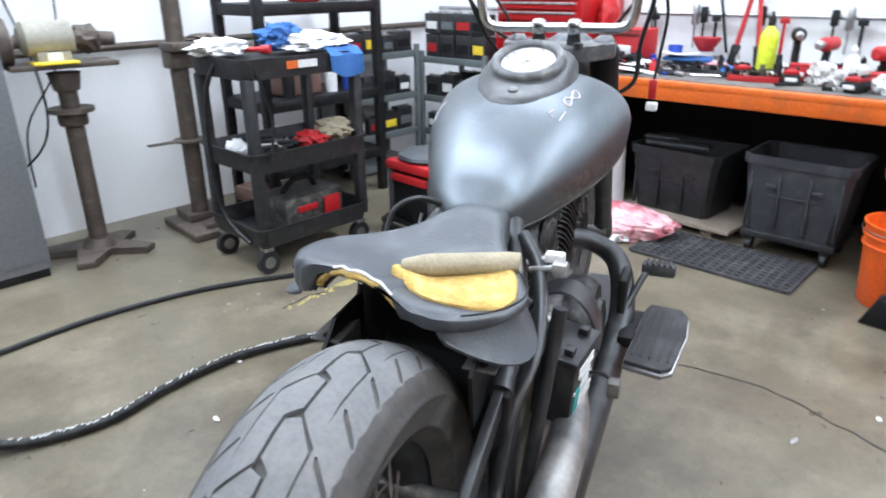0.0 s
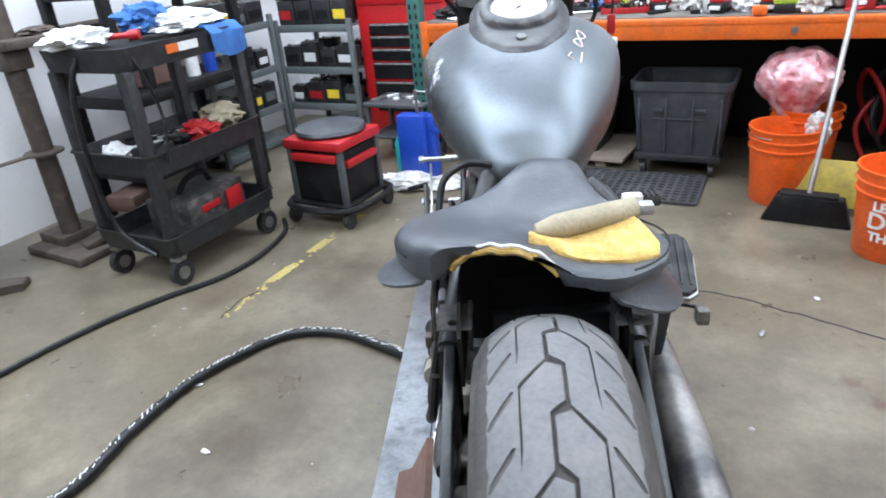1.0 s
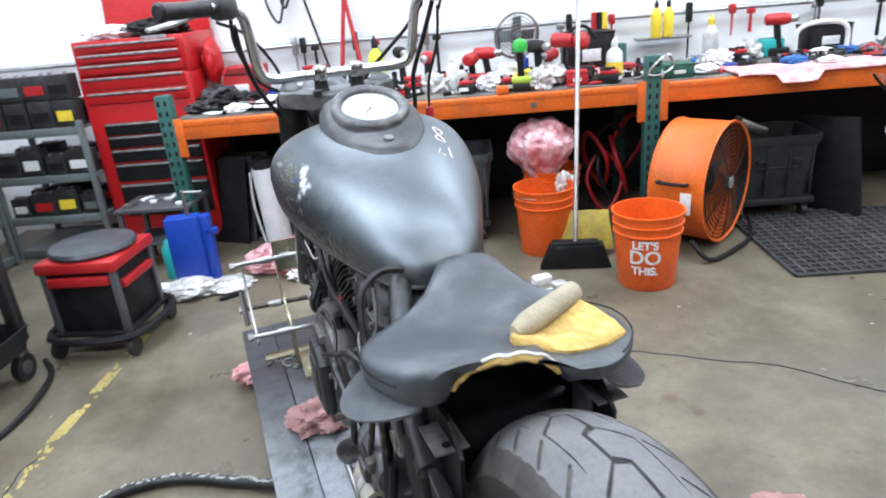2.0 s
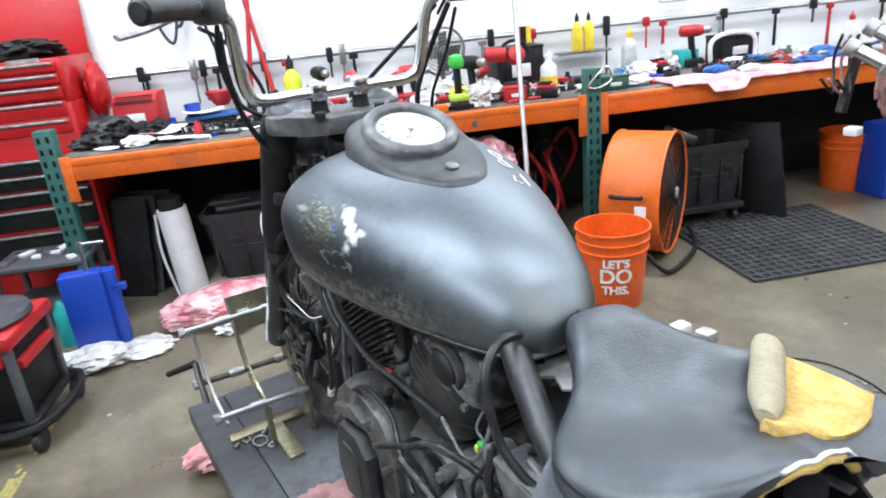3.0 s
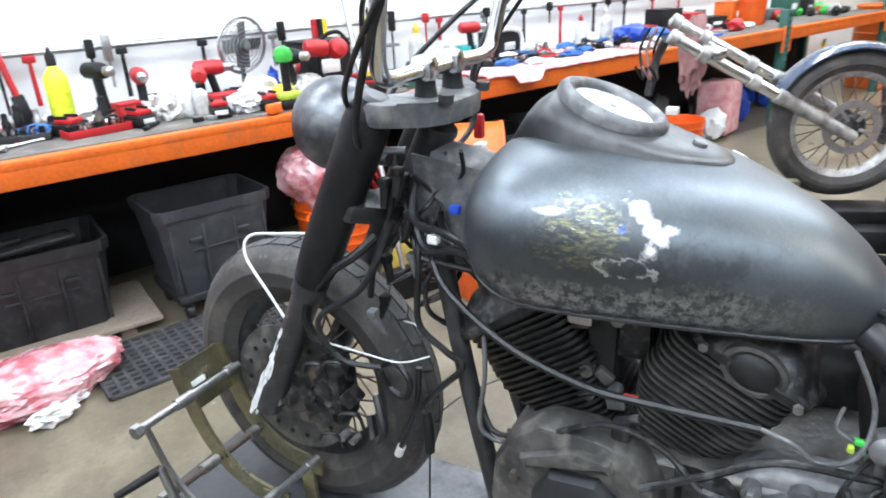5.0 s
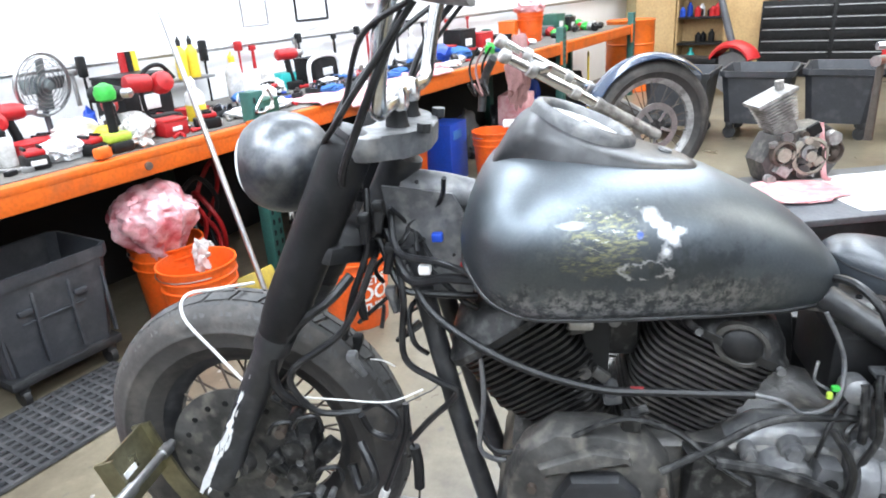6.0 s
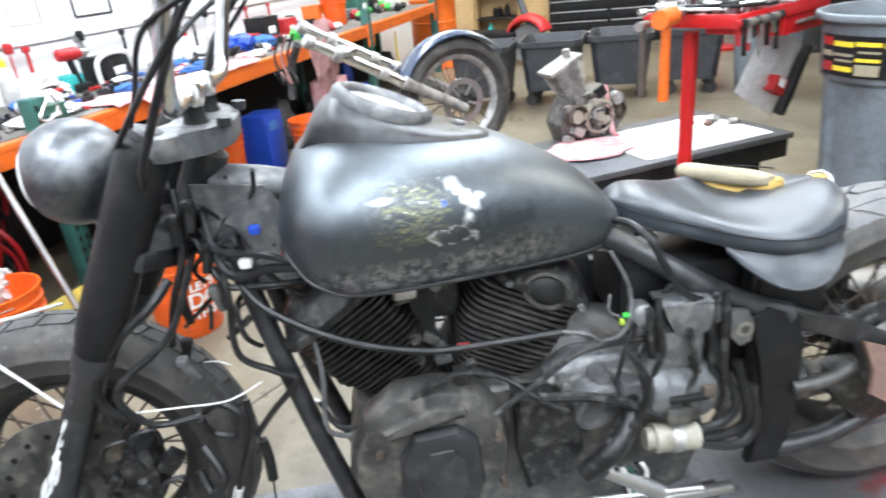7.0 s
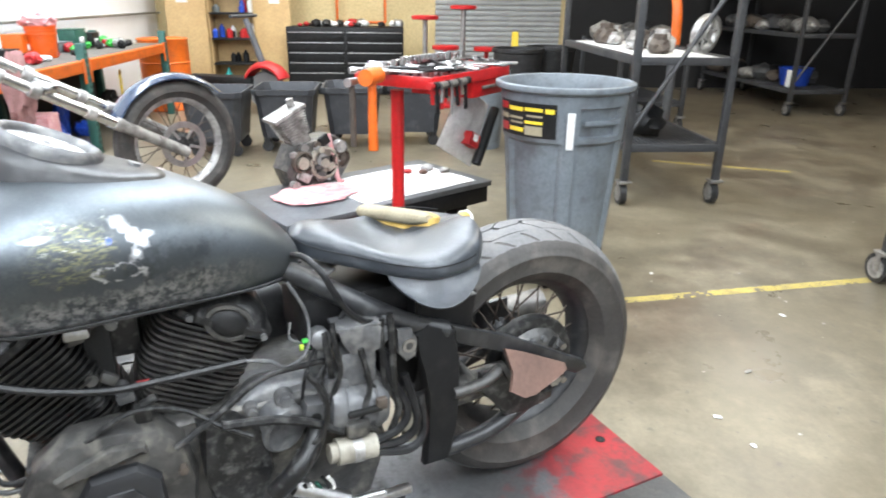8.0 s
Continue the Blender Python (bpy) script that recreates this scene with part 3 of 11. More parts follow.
plain("wall_east_dark", (WALL_E + 0.1, (WALL_S + EAST_SPLIT) / 2, CEIL / 2), (0.2, EAST_SPLIT - WALL_S, CEIL), M_near_black, "dark end wall behind the parts racks", "wall")
plain("wall_south", (mid_u, WALL_S - 0.1, CEIL / 2), (len_u, 0.2, CEIL), M_near_black, "dark wall at the far end of the shop", "wall")

# ---- the long bench: orange pallet-rack beams on green posts ----
BENCH_A, BENCH_B, BENCH_TOP = -1.86, 6.36, 0.79
bench = thing("workbench", "long workbench of orange pallet rack beams with a dark top", "workbench", room(0, 0))
bm = B()
box(bm, ((BENCH_A + BENCH_B) / 2, 0.4, BENCH_TOP - 0.012), (BENCH_B - BENCH_A, 0.78, 0.024), 0.003)
part("worktop", bm, M_bench_top, bench, "grimy dark worktop")
for k, (a, b) in enumerate(((BENCH_A, 0.577), (0.607, 4.25), (4.28, BENCH_B))):
    bm = B()
    box(bm, ((a + b) / 2, -0.005, 0.737), (b - a, 0.05, 0.095), 0.004)
    box(bm, ((a + b) / 2, -0.018, 0.768), (b - a, 0.03, 0.03), 0.004)
    box(bm, (a + 0.03, -0.032, 0.70), (0.06, 0.012, 0.2), 0.002)
    box(bm, (b - 0.03, -0.032, 0.70), (0.06, 0.012, 0.2), 0.002)
    part("beam", bm, M_rack_orange, bench)
for u in (-1.88, 0.592, 4.265, 6.38):
    for v in (-0.005, 0.74):
        bm = B()
        box(bm, (u, v, 0.46), (0.075, 0.07, 0.92), 0.004)
        part("post", bm, M_rack_green, bench, "green perforated rack post")
        if v < 0:
            bm = B()
            for i in range(17):
                for side in (-0.018, 0.018):
                    box(bm, (u + side, v - 0.0365, 0.05 + 0.052 * i), (0.013, 0.003, 0.026), 0.001)
            part("slots", bm, M_matt_black, bench)["kind"] = "stuff"
bm = B()
rod(bm, (0, 0, 0), (0, -0.012, 0), 0.016, seg=16)
part("hole_rim", bm, M_steel, bench, m=Matrix.Translation((-0.0, -0.024, 0.728)))
bm = B()
tube(bm, [(WALL_W, 0.78, 1.06), (0, 0.78, 1.065), (WALL_E, 0.78, 1.05)], 0.014, smooth=False)
single("conduit", bm, M_steel, "grey steel conduit running along the wall", "conduit", HERE, kind="structure")
bm = B()
tube(bm, [(WALL_W + 0.03, -6, 0.93), (WALL_W + 0.03, 0.7, 0.95)], 0.02, smooth=False)
single("conduit", bm, M_brown_steel, "grimy conduit along the white wall", "conduit", HERE, kind="structure")

# ---- the lift under the motorcycle ----
DECK = 0.16
lift = thing("motorcycle_lift", "low motorcycle lift with worn grey deck and red tail", "lift")
bm = B()
box(bm, (-0.0335, 0.78, DECK - 0.03), (0.427, 2.24, 0.06), 0.004)
box(bm, (-0.3045, 1.0, DECK - 0.03), (0.111, 1.8, 0.06), 0.004)
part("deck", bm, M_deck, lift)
bm = B()
box(bm, (-0.3045, -0.122, DECK - 0.032), (0.111, 0.436, 0.06), 0.004)
part("side_panel", bm, M_tyre_dark, lift, "black side panel of the deck's tail")
bm = B()
lathe(bm, [(0.0005, 0.0), (0.011, 0.0), (0.0135, 0.0012), (0.0145, 0.0)], Matrix.Translation((-0.063, -0.282, DECK + 0.0006)), 20, cap=False)
part("bolt_hole", bm, M_void, lift)
bm = B()
for x in (-0.28, 0.1):
    box(bm, (x, 0.8, 0.05), (0.05, 1.9, 0.1), 0.004)
part("base_frame", bm, M_matt_black, lift)

# ---- the motorcycle ----
bike = thing("motorcycle", "stripped black cruiser motorcycle with torn seat, on a lift", "motorcycle")
AXLE_Z = 0.485
FRONT_Y = 1.55


def wheel(parent, centre, r, width, rim_r, spokes, tread):
    """A spoked wheel with tyre, rim, hub and each spoke; the axle runs along x."""
    w = new("wheel")
    w.parent, w.location = parent, centre
    turn = Matrix.Rotation(radians(90), 4, "Y")
    h = width / 2
    prof = [(rim_r - 0.004, -h * 0.52), (rim_r + 0.012, -h * 0.72), (rim_r + 0.021, -h * 0.79), (rim_r + 0.023, -h * 0.83), (rim_r + 0.026, -h * 0.84), (rim_r + 0.028, -h * 0.83), ((r + rim_r) / 2, -h * 0.975), (r - 0.056, -h * 0.98), (r - 0.054, -h * 0.995), (r - 0.051, -h * 0.995), (r - 0.049, -h * 0.97), (r - 0.038, -h * 0.92), (r - 0.0255, -h * 0.84), (r - 0.0095, -h * 0.55), (r - 0.0028, -h * 0.2)]
    prof = prof + [(a, -b) for a, b in prof[::-1]]
    bm = B()
    seg = 96
    rows = [[turn @ Vector((a * math.cos(2 * math.pi * i / seg), a * math.sin(2 * math.pi * i / seg), b)) for i in range(seg)] for a, b in prof]
    rings(bm, rows, cap=False)
    tyre = part("tyre", bm, M_tyre_side, w, "dusty black tyre with worn tread", 60)
    tread(w, r, h)
    bm = B()
    rp = [(rim_r, -h * 0.56), (rim_r + 0.004, -h * 0.5), (rim_r - 0.012, -h * 0.42), (rim_r - 0.03, -h * 0.12), (rim_r - 0.03, h * 0.12), (rim_r - 0.012, h * 0.42), (rim_r + 0.004, h * 0.5), (rim_r, h * 0.56)]
    rows = [[turn @ Vector((a * math.cos(2 * math.pi * i / 64), a * math.sin(2 * math.pi * i / 64), b)) for i in range(64)] for a, b in rp]
    rings(bm, rows, cap=False)
    part("rim", bm, M_frame, w)
    hub_r, hub_h = 0.045, 0.07
    bm = B()
    lathe(bm, [(0.02, -hub_h), (hub_r, -hub_h + 0.005), (hub_r + 0.012, -hub_h + 0.012), (hub_r - 0.008, -hub_h + 0.025), (hub_r - 0.008, hub_h - 0.025), (hub_r + 0.012, hub_h - 0.012), (hub_r, hub_h - 0.005), (0.02, hub_h)], turn, 24)
    part("hub", bm, M_engine, w)
    for i in range(spokes):
        side = -1 if i % 2 else 1
        a = 2 * math.pi * i / spokes
        lean = 0.42 * (1 if (i // 2) % 2 else -1)
        p0 = Vector((side * (hub_h - 0.014), hub_r * math.cos(a + lean), hub_r * math.sin(a + lean)))
        p1 = Vector((side * 0.008, (rim_r - 0.026) * math.cos(a), (rim_r - 0.026) * math.sin(a)))
        bm = B()
        rod(bm, p0, p1, 0.0024, seg=6)
        part("spoke", bm, M_brown_steel, w)
    return w


def road_tread(w, r, h):
    """Worn tread: a stepped centre groove, slanting grooves out of its kinks, leaning shoulder grooves."""
    n = 15
    bm = B()
    P = 2 * math.pi / n
    ga, gs = 0.003 / r, 0.03

    def at(a, s):
        rr = r + 0.0032 - 0.032 * abs(s) ** 2.4
        return Vector((s * h * 0.86, -rr * math.sin(a), rr * math.cos(a)))

    def block(grid):
        """A block over a grid of (angle, across), with sides going down into the grooves."""
        top = [[bm.verts.new(at(a, s)) for a, s in row] for row in grid]
        for p, q in zip(top, top[1:]):
            for k in range(len(p) - 1):
                bm.faces.new((p[k], p[k + 1], q[k + 1], q[k]))
        rim = top[0] + [row[-1] for row in top[1:]] + top[-1][-2::-1] + [row[0] for row in top[-2:0:-1]]
        low = [bm.verts.new(v.co - Vector((0, v.co.y, v.co.z)).normalized() * 0.007) for v in rim]
        for k in range(len(rim)):
            m = (k + 1) % len(rim)
            bm.faces.new((rim[k], low[k], low[m], rim[m]))

    kinks = (0.0, 0.07, 0.25, 0.43, 0.52, 0.75, 1.0)
    inner = (-0.1, 0.1, 0.1, 0.1, -0.1, -0.1, -0.1)
    for i in range(n):
        for sg, shift in ((-1, 0.0), (1, 0.5)):
            a0 = (i + shift) * P
            rows = []
            for t, s0 in zip(kinks, inner):
                row = []
                for j in range(6):
                    f = j / 5
                    s = (s0 - gs) * (1 - f) + (-0.5 + (gs if t < 0.55 else 0.0)) * f
                    a = a0 + P * (0.26 * f + t) + (ga if t == 0 else -ga if t == 1 else 0)
                    row.append((a, -sg * s))
                rows.append(row)
            block(rows)
            for t0 in (0.0, 0.5):
                rows = []
                for t in (0.0, 0.25, 0.5):
                    row = []
                    for f, lead in ((0.0, 0.0), (0.12, 0.04), (0.2, 0.08), (0.5, 0.22), (0.78, 0.36), (0.88, 0.4), (1.0, 0.42)):
                        open_gap = ga * 1.7 if 0.15 < f < 0.8 else 0.0
                        row.append((a0 + P * (0.26 + lead * 0.8 + t0 + t) + (open_gap if t == 0 else -open_gap if t == 0.5 else 0), -sg * (-0.5 - 0.46 * f)))
                    rows.append(row)
                block(rows)
    bmesh.ops.recalc_face_normals(bm, faces=bm.faces)
    part("tread", bm, M_tyre, w, "worn dusty tread blocks", 25)


def rib_tread(w, r, h):
    n = 34
    bm = B()
    step = 2 * math.pi / n

    def at(a, s, up=0.0):
        rr = r + 0.003 - 0.03 * abs(s) ** 2.2 + up
        return Vector((s * h * 0.86, -rr * math.sin(a), rr * math.cos(a)))

    for i in range(n):
        a = i * step
        for s0, s1, lean in ((-0.95, -0.5, -0.5), (-0.44, -0.04, 0.3), (0.04, 0.44, -0.3), (0.5, 0.95, 0.5)):
            c = [(a + step * 0.06, s0), (a + step * 0.94, s0), (a + step * (0.94 + lean * 0.6), s1), (a + step * (0.06 + lean * 0.6), s1)]
            top = [bm.verts.new(at(x, s)) for x, s in c]
            low = [bm.verts.new(at(x, s, -0.008)) for x, s in c]
            bm.faces.new(top)
            for k in range(4):
                bm.faces.new((low[k], low[(k + 1) % 4], top[(k + 1) % 4], top[k]))
    part("tread", bm, M_tyre_dark, w, "dusty tread blocks", 25)


rear = wheel(bike, (0, -0.012, AXLE_Z + 0.004), 0.328, 0.19, 0.205, 36, road_tread)
rear.name = "rear_wheel"
frontw = wheel(bike, (0, FRONT_Y, AXLE_Z - 0.012), 0.312, 0.13, 0.2, 36, rib_tread)
frontw.name = "front_wheel"
# brake disc and caliper of the front wheel
bm = B()
lathe(bm, [(0.05, 0), (0.05, 0.005), (0.148, 0.005), (0.148, 0)], Matrix.Translation((-0.078, 0, 0)) @ Matrix.Rotation(radians(90), 4, "Y"), 40)
part("brake_disc", bm, M_case, frontw, "grimy drilled brake disc")
for i in range(18):
    bm = B()
    a = 2 * math.pi * i / 18
    rod(bm, (-0.0795, 0.118 * math.cos(a), 0.118 * math.sin(a)), (-0.076, 0.118 * math.cos(a), 0.118 * math.sin(a)), 0.006, seg=8)
    part("disc_hole", bm, M_matt_black, frontw)
bm = B()
lathe(bm, [(0.052, 0), (0.05, 0.012), (0.03, 0.018), (0.022, 0.04), (0.004, 0.042)], Matrix.Translation((-0.076, 0, 0)) @ Matrix.Rotation(radians(-90), 4, "Y"), 28)
part("hub_cap", bm, M_case, frontw)
bm = B()
box(bm, (-0.085, -0.125, 0.03), (0.07, 0.07, 0.12), 0.015)
rod(bm, (-0.13, -0.125, 0.0), (-0.11, -0.125, 0.0), 0.02)
rod(bm, (-0.13, -0.125, 0.055), (-0.11, -0.125, 0.055), 0.02)
part("brake_caliper", bm, M_engine, frontw)
random.seed(19)
for k in range(14):                                     # bolts, unions and short pipes of the brake and speedo drive
    y, z = random.uniform(-0.19, -0.06), random.uniform(-0.07, 0.13)
    bm = B()
    if k % 3 == 0:
        rod(bm, (-0.125, y, z), (-0.1, y, z), random.uniform(0.007, 0.013), seg=8)
        part("bolt", bm, random.choice((M_brown_steel, M_grey_metal)), frontw)
    elif k % 3 == 1:
        box(bm, (0, 0, 0), (0.03, random.uniform(0.02, 0.045), random.uniform(0.015, 0.035)), 0.006, pose(-0.115, y, z, random.uniform(-60, 60), 0, 0))
        part("bracket", bm, M_engine, frontw)
    else:
        p = Vector((-0.125, y, z))
        tube(bm, [p, p + Vector((-0.012, -0.02, 0.03)), p + Vector((-0.004, -0.05, 0.03)), p + Vector((0.01, -0.05, -0.01))], 0.004, 6, 5)
        part("brake_pipe", bm, M_hose, frontw)

# ---- tank ----
TANK = [(0.524, 0.03, 0.848, 0.836, 0.822), (0.531, 0.052, 0.866, 0.838, 0.82), (0.552, 0.078, 0.892, 0.846, 0.818), (0.574, 0.096, 0.916, 0.854, 0.816),
        (0.624, 0.124, 0.955, 0.866, 0.818), (0.701, 0.158, 0.996, 0.883, 0.825), (0.76, 0.182, 1.02, 0.898, 0.831), (0.85, 0.207, 1.045, 0.921, 0.836),
        (0.93, 0.221, 1.058, 0.936, 0.838), (1.0, 0.226, 1.056, 0.942, 0.843), (1.05, 0.206, 1.04, 0.94, 0.858), (1.08, 0.168, 1.007, 0.931, 0.882),
        (1.1, 0.11, 0.96, 0.918, 0.902), (1.108, 0.059, 0.93, 0.917, 0.916)]


def along(table, y, col):
    ys = [r[0] for r in table]
    return float(np.interp(y, ys, [r[col] for r in table]))


def tank_ring(w, zt, zm, zb, y, n=2.3):
    pts = []
    for i in range(17):
        th = math.pi / 2 * i / 16
        pts.append((w * math.sin(th) ** (2 / n), zm + (zt - zm) * math.cos(th) ** (2 / n)))
    for i in range(1, 9):
        th = math.pi / 2 * i / 8
        pts.append((w * (0.84 + 0.16 * math.cos(th)), zm + (zb - zm) * math.sin(th) ** 1.15))
    pts.append((w * 0.5, zb - 0.004))
    right = [Vector((x, y, z)) for x, z in pts]
    left = [Vector((-x, y, z)) for x, z in pts[1:]][::-1]
    return right + left


def spline_table(table, n):
    """The table at n even steps, smoothly."""
    t = np.array(table)
    pts = [Vector((r[0], r[1], r[2])) for r in t]
    pts2 = [Vector((r[3], r[4], 0)) for r in t]
    a, b = glide(pts, 5), glide(pts2, 5)
    return [(p.x, max(p.y, 0.004), p.z, q.x, q.y) for p, q in zip(a, b)]


bm = B()
rings(bm, [tank_ring(w, zt, zm, zb, y) for y, w, zt, zm, zb in spline_table(TANK, 5)])
tank = part("fuel_tank", bm, M_tank, bike, "satin black primed tank with old white decal", 50)
# lower seam flange
bm = B()
seam = [(-w * 0.845, y, zb - 0.002) for y, w, zt, zm, zb in TANK[1:-1]]
seam = seam + [(-x, y, z) for x, y, z in seam[::-1]]
tube(bm, seam, 0.005, 6, 4, closed=True)
part("seam", bm, M_frame, tank)
bm = B()
lip = [(0.08 * math.sin(a), 0.578 - 0.052 * math.cos(a), 0.822 + 0.004 * abs(math.sin(a))) for a in (math.pi * (k - 6) / 15 for k in range(13))]
tube(bm, lip, 0.005, 8, 3, flat=0.5)
part("rear_lip", bm, M_grey_metal, tank, "scraped bare lip at the tank's tail")
# console and gauge
CON = [(0.742, 0.018, 1.014), (0.755, 0.04, 1.024), (0.785, 0.062, 1.034), (0.83, 0.085, 1.047), (0.88, 0.097, 1.067), (0.92, 0.1, 1.084), (0.96, 0.097, 1.1), (0.99, 0.086, 1.108), (1.02, 0.07, 1.09), (1.05, 0.055, 1.045), (1.085, 0.035, 0.99)]
bm = B()
rows = []
for p in glide([Vector(c) for c in CON], 4):
    y, w, zt = p
    base = along(TANK, y, 2) - 0.06 * (w / 0.226) - 0.012
    ring = []
    for i in range(15):
        th = math.pi * i / 14
        flatten = abs(math.cos(th)) ** 0.75 * (1 if math.cos(th) > 0 else -1)
        ring.append(Vector((w * flatten * (1 + 0.12 * (1 - math.sin(th))), y, base + (zt - base) * math.sin(th) ** 0.28)))
    rows.append(ring)
rings(bm, rows)
console = part("gauge_console", bm, M_frame, bike, "dusty dark teardrop gauge console", 50)
GM = Matrix.Translation((0, 0.913, 1.084)) @ Matrix.Rotation(radians(23), 4, "X")
bm = B()
lathe(bm, [(0.086, -0.012), (0.085, 0.002), (0.081, 0.008), (0.074, 0.011), (0.067, 0.009), (0.0625, 0.003), (0.0605, -0.012)], GM, 48, cap=False)
part("bezel", bm, M_grey_metal, console, "dark gauge bezel")
bm = B()
lathe(bm, [(0.0005, -0.0015), (0.0612, -0.0015)], GM, 48)
gauge = part("dial", bm, M_dial, console, "white speedometer dial")
bm = B()
box(bm, (0, 0, 0.002), (0.003, 0.04, 0.002), 0, GM @ Matrix.Rotation(radians(140), 4, "Z") @ Matrix.Translation((0, 0.013, 0)))
lathe(bm, [(0.005, -0.001), (0.005, 0.004)], GM, 12)
part("needle", bm, M_steel, gauge)
for i in range(11):
    bm = B()
    box(bm, (0, 0.05, -0.0005), (0.002, 0.007, 0.001), 0, GM @ Matrix.Rotation(radians(-130 + 26 * i), 4, "Z"))
    part("mark", bm, M_steel, gauge)
bm = B()
lathe(bm, [(0.011, 0), (0.01, 0.004), (0.004, 0.005)], Matrix.Translation((0, 0.79, 1.036)) @ Matrix.Rotation(radians(22), 4, "X"), 16)
part("console_bolt", bm, M_grey_metal, console)
bm = B()
lathe(bm, [(0.026, 0), (0.026, 0.004), (0.018, 0.004), (0.018, 0.0)], Matrix.Translation((0.125, 0.97, 1.018)) @ Matrix.Rotation(radians(20), 4, "Y"), 20)
part("filler_neck", bm, M_brown_steel, tank, "open fuel filler")


def on_tank(x, y, up=0.002):
    """The tank's surface over (x, y)."""
    w, zt, zm = along(TANK, y, 1), along(TANK, y, 2), along(TANK, y, 3)
    s = min(abs(x) / w, 0.999)
    th = math.asin(s ** (2.3 / 2))
    return Vector((x, y, zm + (zt - zm) * math.cos(th) ** (2 / 2.3) + up))


# chalk marks: an L, a dash and an 8
bm = B()
tube(bm, [on_tank(*p) for p in ((0.096, 0.754), (0.088, 0.739), (0.099, 0.734))], 0.0016, 5, 3, smooth=False)
tube(bm, [on_tank(*p) for p in ((0.112, 0.733), (0.118, 0.765))], 0.0016, 5, 2, smooth=False)
tube(bm, [on_tank(*p) for p in ((0.119, 0.82), (0.13, 0.83), (0.132, 0.841), (0.126, 0.851), (0.118, 0.854), (0.116, 0.842), (0.119, 0.82), (0.122, 0.8), (0.12, 0.789), (0.112, 0.791), (0.106, 0.801), (0.109, 0.812))], 0.0016, 5, 3, closed=True)
part("chalk_mark", bm, M_chalk, tank, "chalked L-8")
# ---- seat: solo saddle, turned a little on its mounts ----
seat = new("seat")
seat.parent = bike
seat.matrix_local = pose(-0.015, 0.276, 0, 0, 0, -12)
seat["label"] = "cracked dark grey vinyl seat, torn open at the back"
# forward, half-width, top height, edge height
SEAT = [(0.256, 0.014, 0.85, 0.843), (0.248, 0.034, 0.866, 0.836), (0.228, 0.052, 0.877, 0.826), (0.19, 0.068, 0.877, 0.816), (0.145, 0.09, 0.866, 0.81),
        (0.105, 0.12, 0.857, 0.808), (0.07, 0.154, 0.853, 0.809), (0.035, 0.182, 0.854, 0.812), (0.0, 0.194, 0.859, 0.811), (-0.04, 0.19, 0.867, 0.812),
        (-0.072, 0.175, 0.874, 0.813), (-0.096, 0.156, 0.879, 0.814), (-0.112, 0.138, 0.881, 0.816), (-0.121, 0.12, 0.881, 0.818), (-0.127, 0.108, 0.879, 0.822)]
ARCH_X = -0.012


def seat_arch(x, f):
    """How far the underside is cut up over the wheel, at the back."""
    deep = min(1, max(0, (-f + 0.06) / 0.12))
    return 0.056 * deep * max(0, 1 - ((x - ARCH_X) / 0.078) ** 2) ** 0.5


def seat_top(x, f, w, zt, ze):
    sn = min(1, abs(x) / w) ** (1 / 0.75)
    cs = math.sqrt(max(0, 1 - sn * sn))
    dish = 0.012 * math.exp(-((f - 0.03) / 0.13) ** 2) * max(0, 1 - (sn / 0.85) ** 2)
    return ze + 0.024 + (zt - dish - ze - 0.024) * cs ** 0.72


def foam_front(s):
    return min(-0.046 + 1.0 * (s - 0.012), float(np.interp(s + 0.014, [0.12, 0.154, 0.182, 0.194], [0.105, 0.07, 0.035, 0.0])))


def sunk(x, f):
    """The right half sags where the cover is torn open."""
    return 0.03 * min(1, max(0, x + 0.03) / 0.11) * min(1, max(0, (0.075 - f) / 0.085))


def seat_ring(f, w, zt, ze):
    top = []
    for i in range(13):
        x = w * math.sin(math.pi / 2 * i / 12) ** 0.75
        top.append((x, seat_top(x, f, w, zt, ze)))
    right_top = [(x, max(z - sunk(x, f), ze + 0.018)) for x, z in top]
    side = [(w * 1.012, ze + 0.015), (w * 1.005, ze + 0.006), (w * 0.97, ze)]
    right = right_top + side
    left = [(-x, z) for x, z in (top + side)[1:][::-1]]
    under = []
    for i in range(1, 16):
        x = -w * 0.93 + 2 * w * 0.93 * i / 16
        under.append((x, min(ze + 0.004 + seat_arch(x, f), seat_top(x, f, w, zt, ze) - 0.012)))
    return [Vector((x, f, z)) for x, z in right] + [Vector((x, f, z)) for x, z in under[::-1]] + [Vector((x, f, z)) for x, z in left]


bm = B()
table = [(p.x, max(p.y, 0.005), p.z, q) for p, q in zip(glide([Vector(r[:3]) for r in SEAT], 4), [v.x for v in glide([Vector((r[3], 0, 0)) for r in SEAT], 4)])]
rings(bm, [seat_ring(f, w, zt, ze) for f, w, zt, ze in table])
part("cover", bm, M_leather, seat, "dusty cracked dark grey vinyl cover", 55)
bm = B()
for sg in (-1, 1):
    tube(bm, [(sg * w * 1.004, f, ze + 0.026) for f, w, zt, ze in table[3:-10:2]], 0.0016, 5, 1)
part("piping", bm, M_matt_black, seat)


def seat_at(f):
    """The seat's half-width, top and edge at f."""
    back = table[::-1]
    return [float(np.interp(f, [r[0] for r in back], [r[k] for r in back])) for k in (1, 2, 3)]


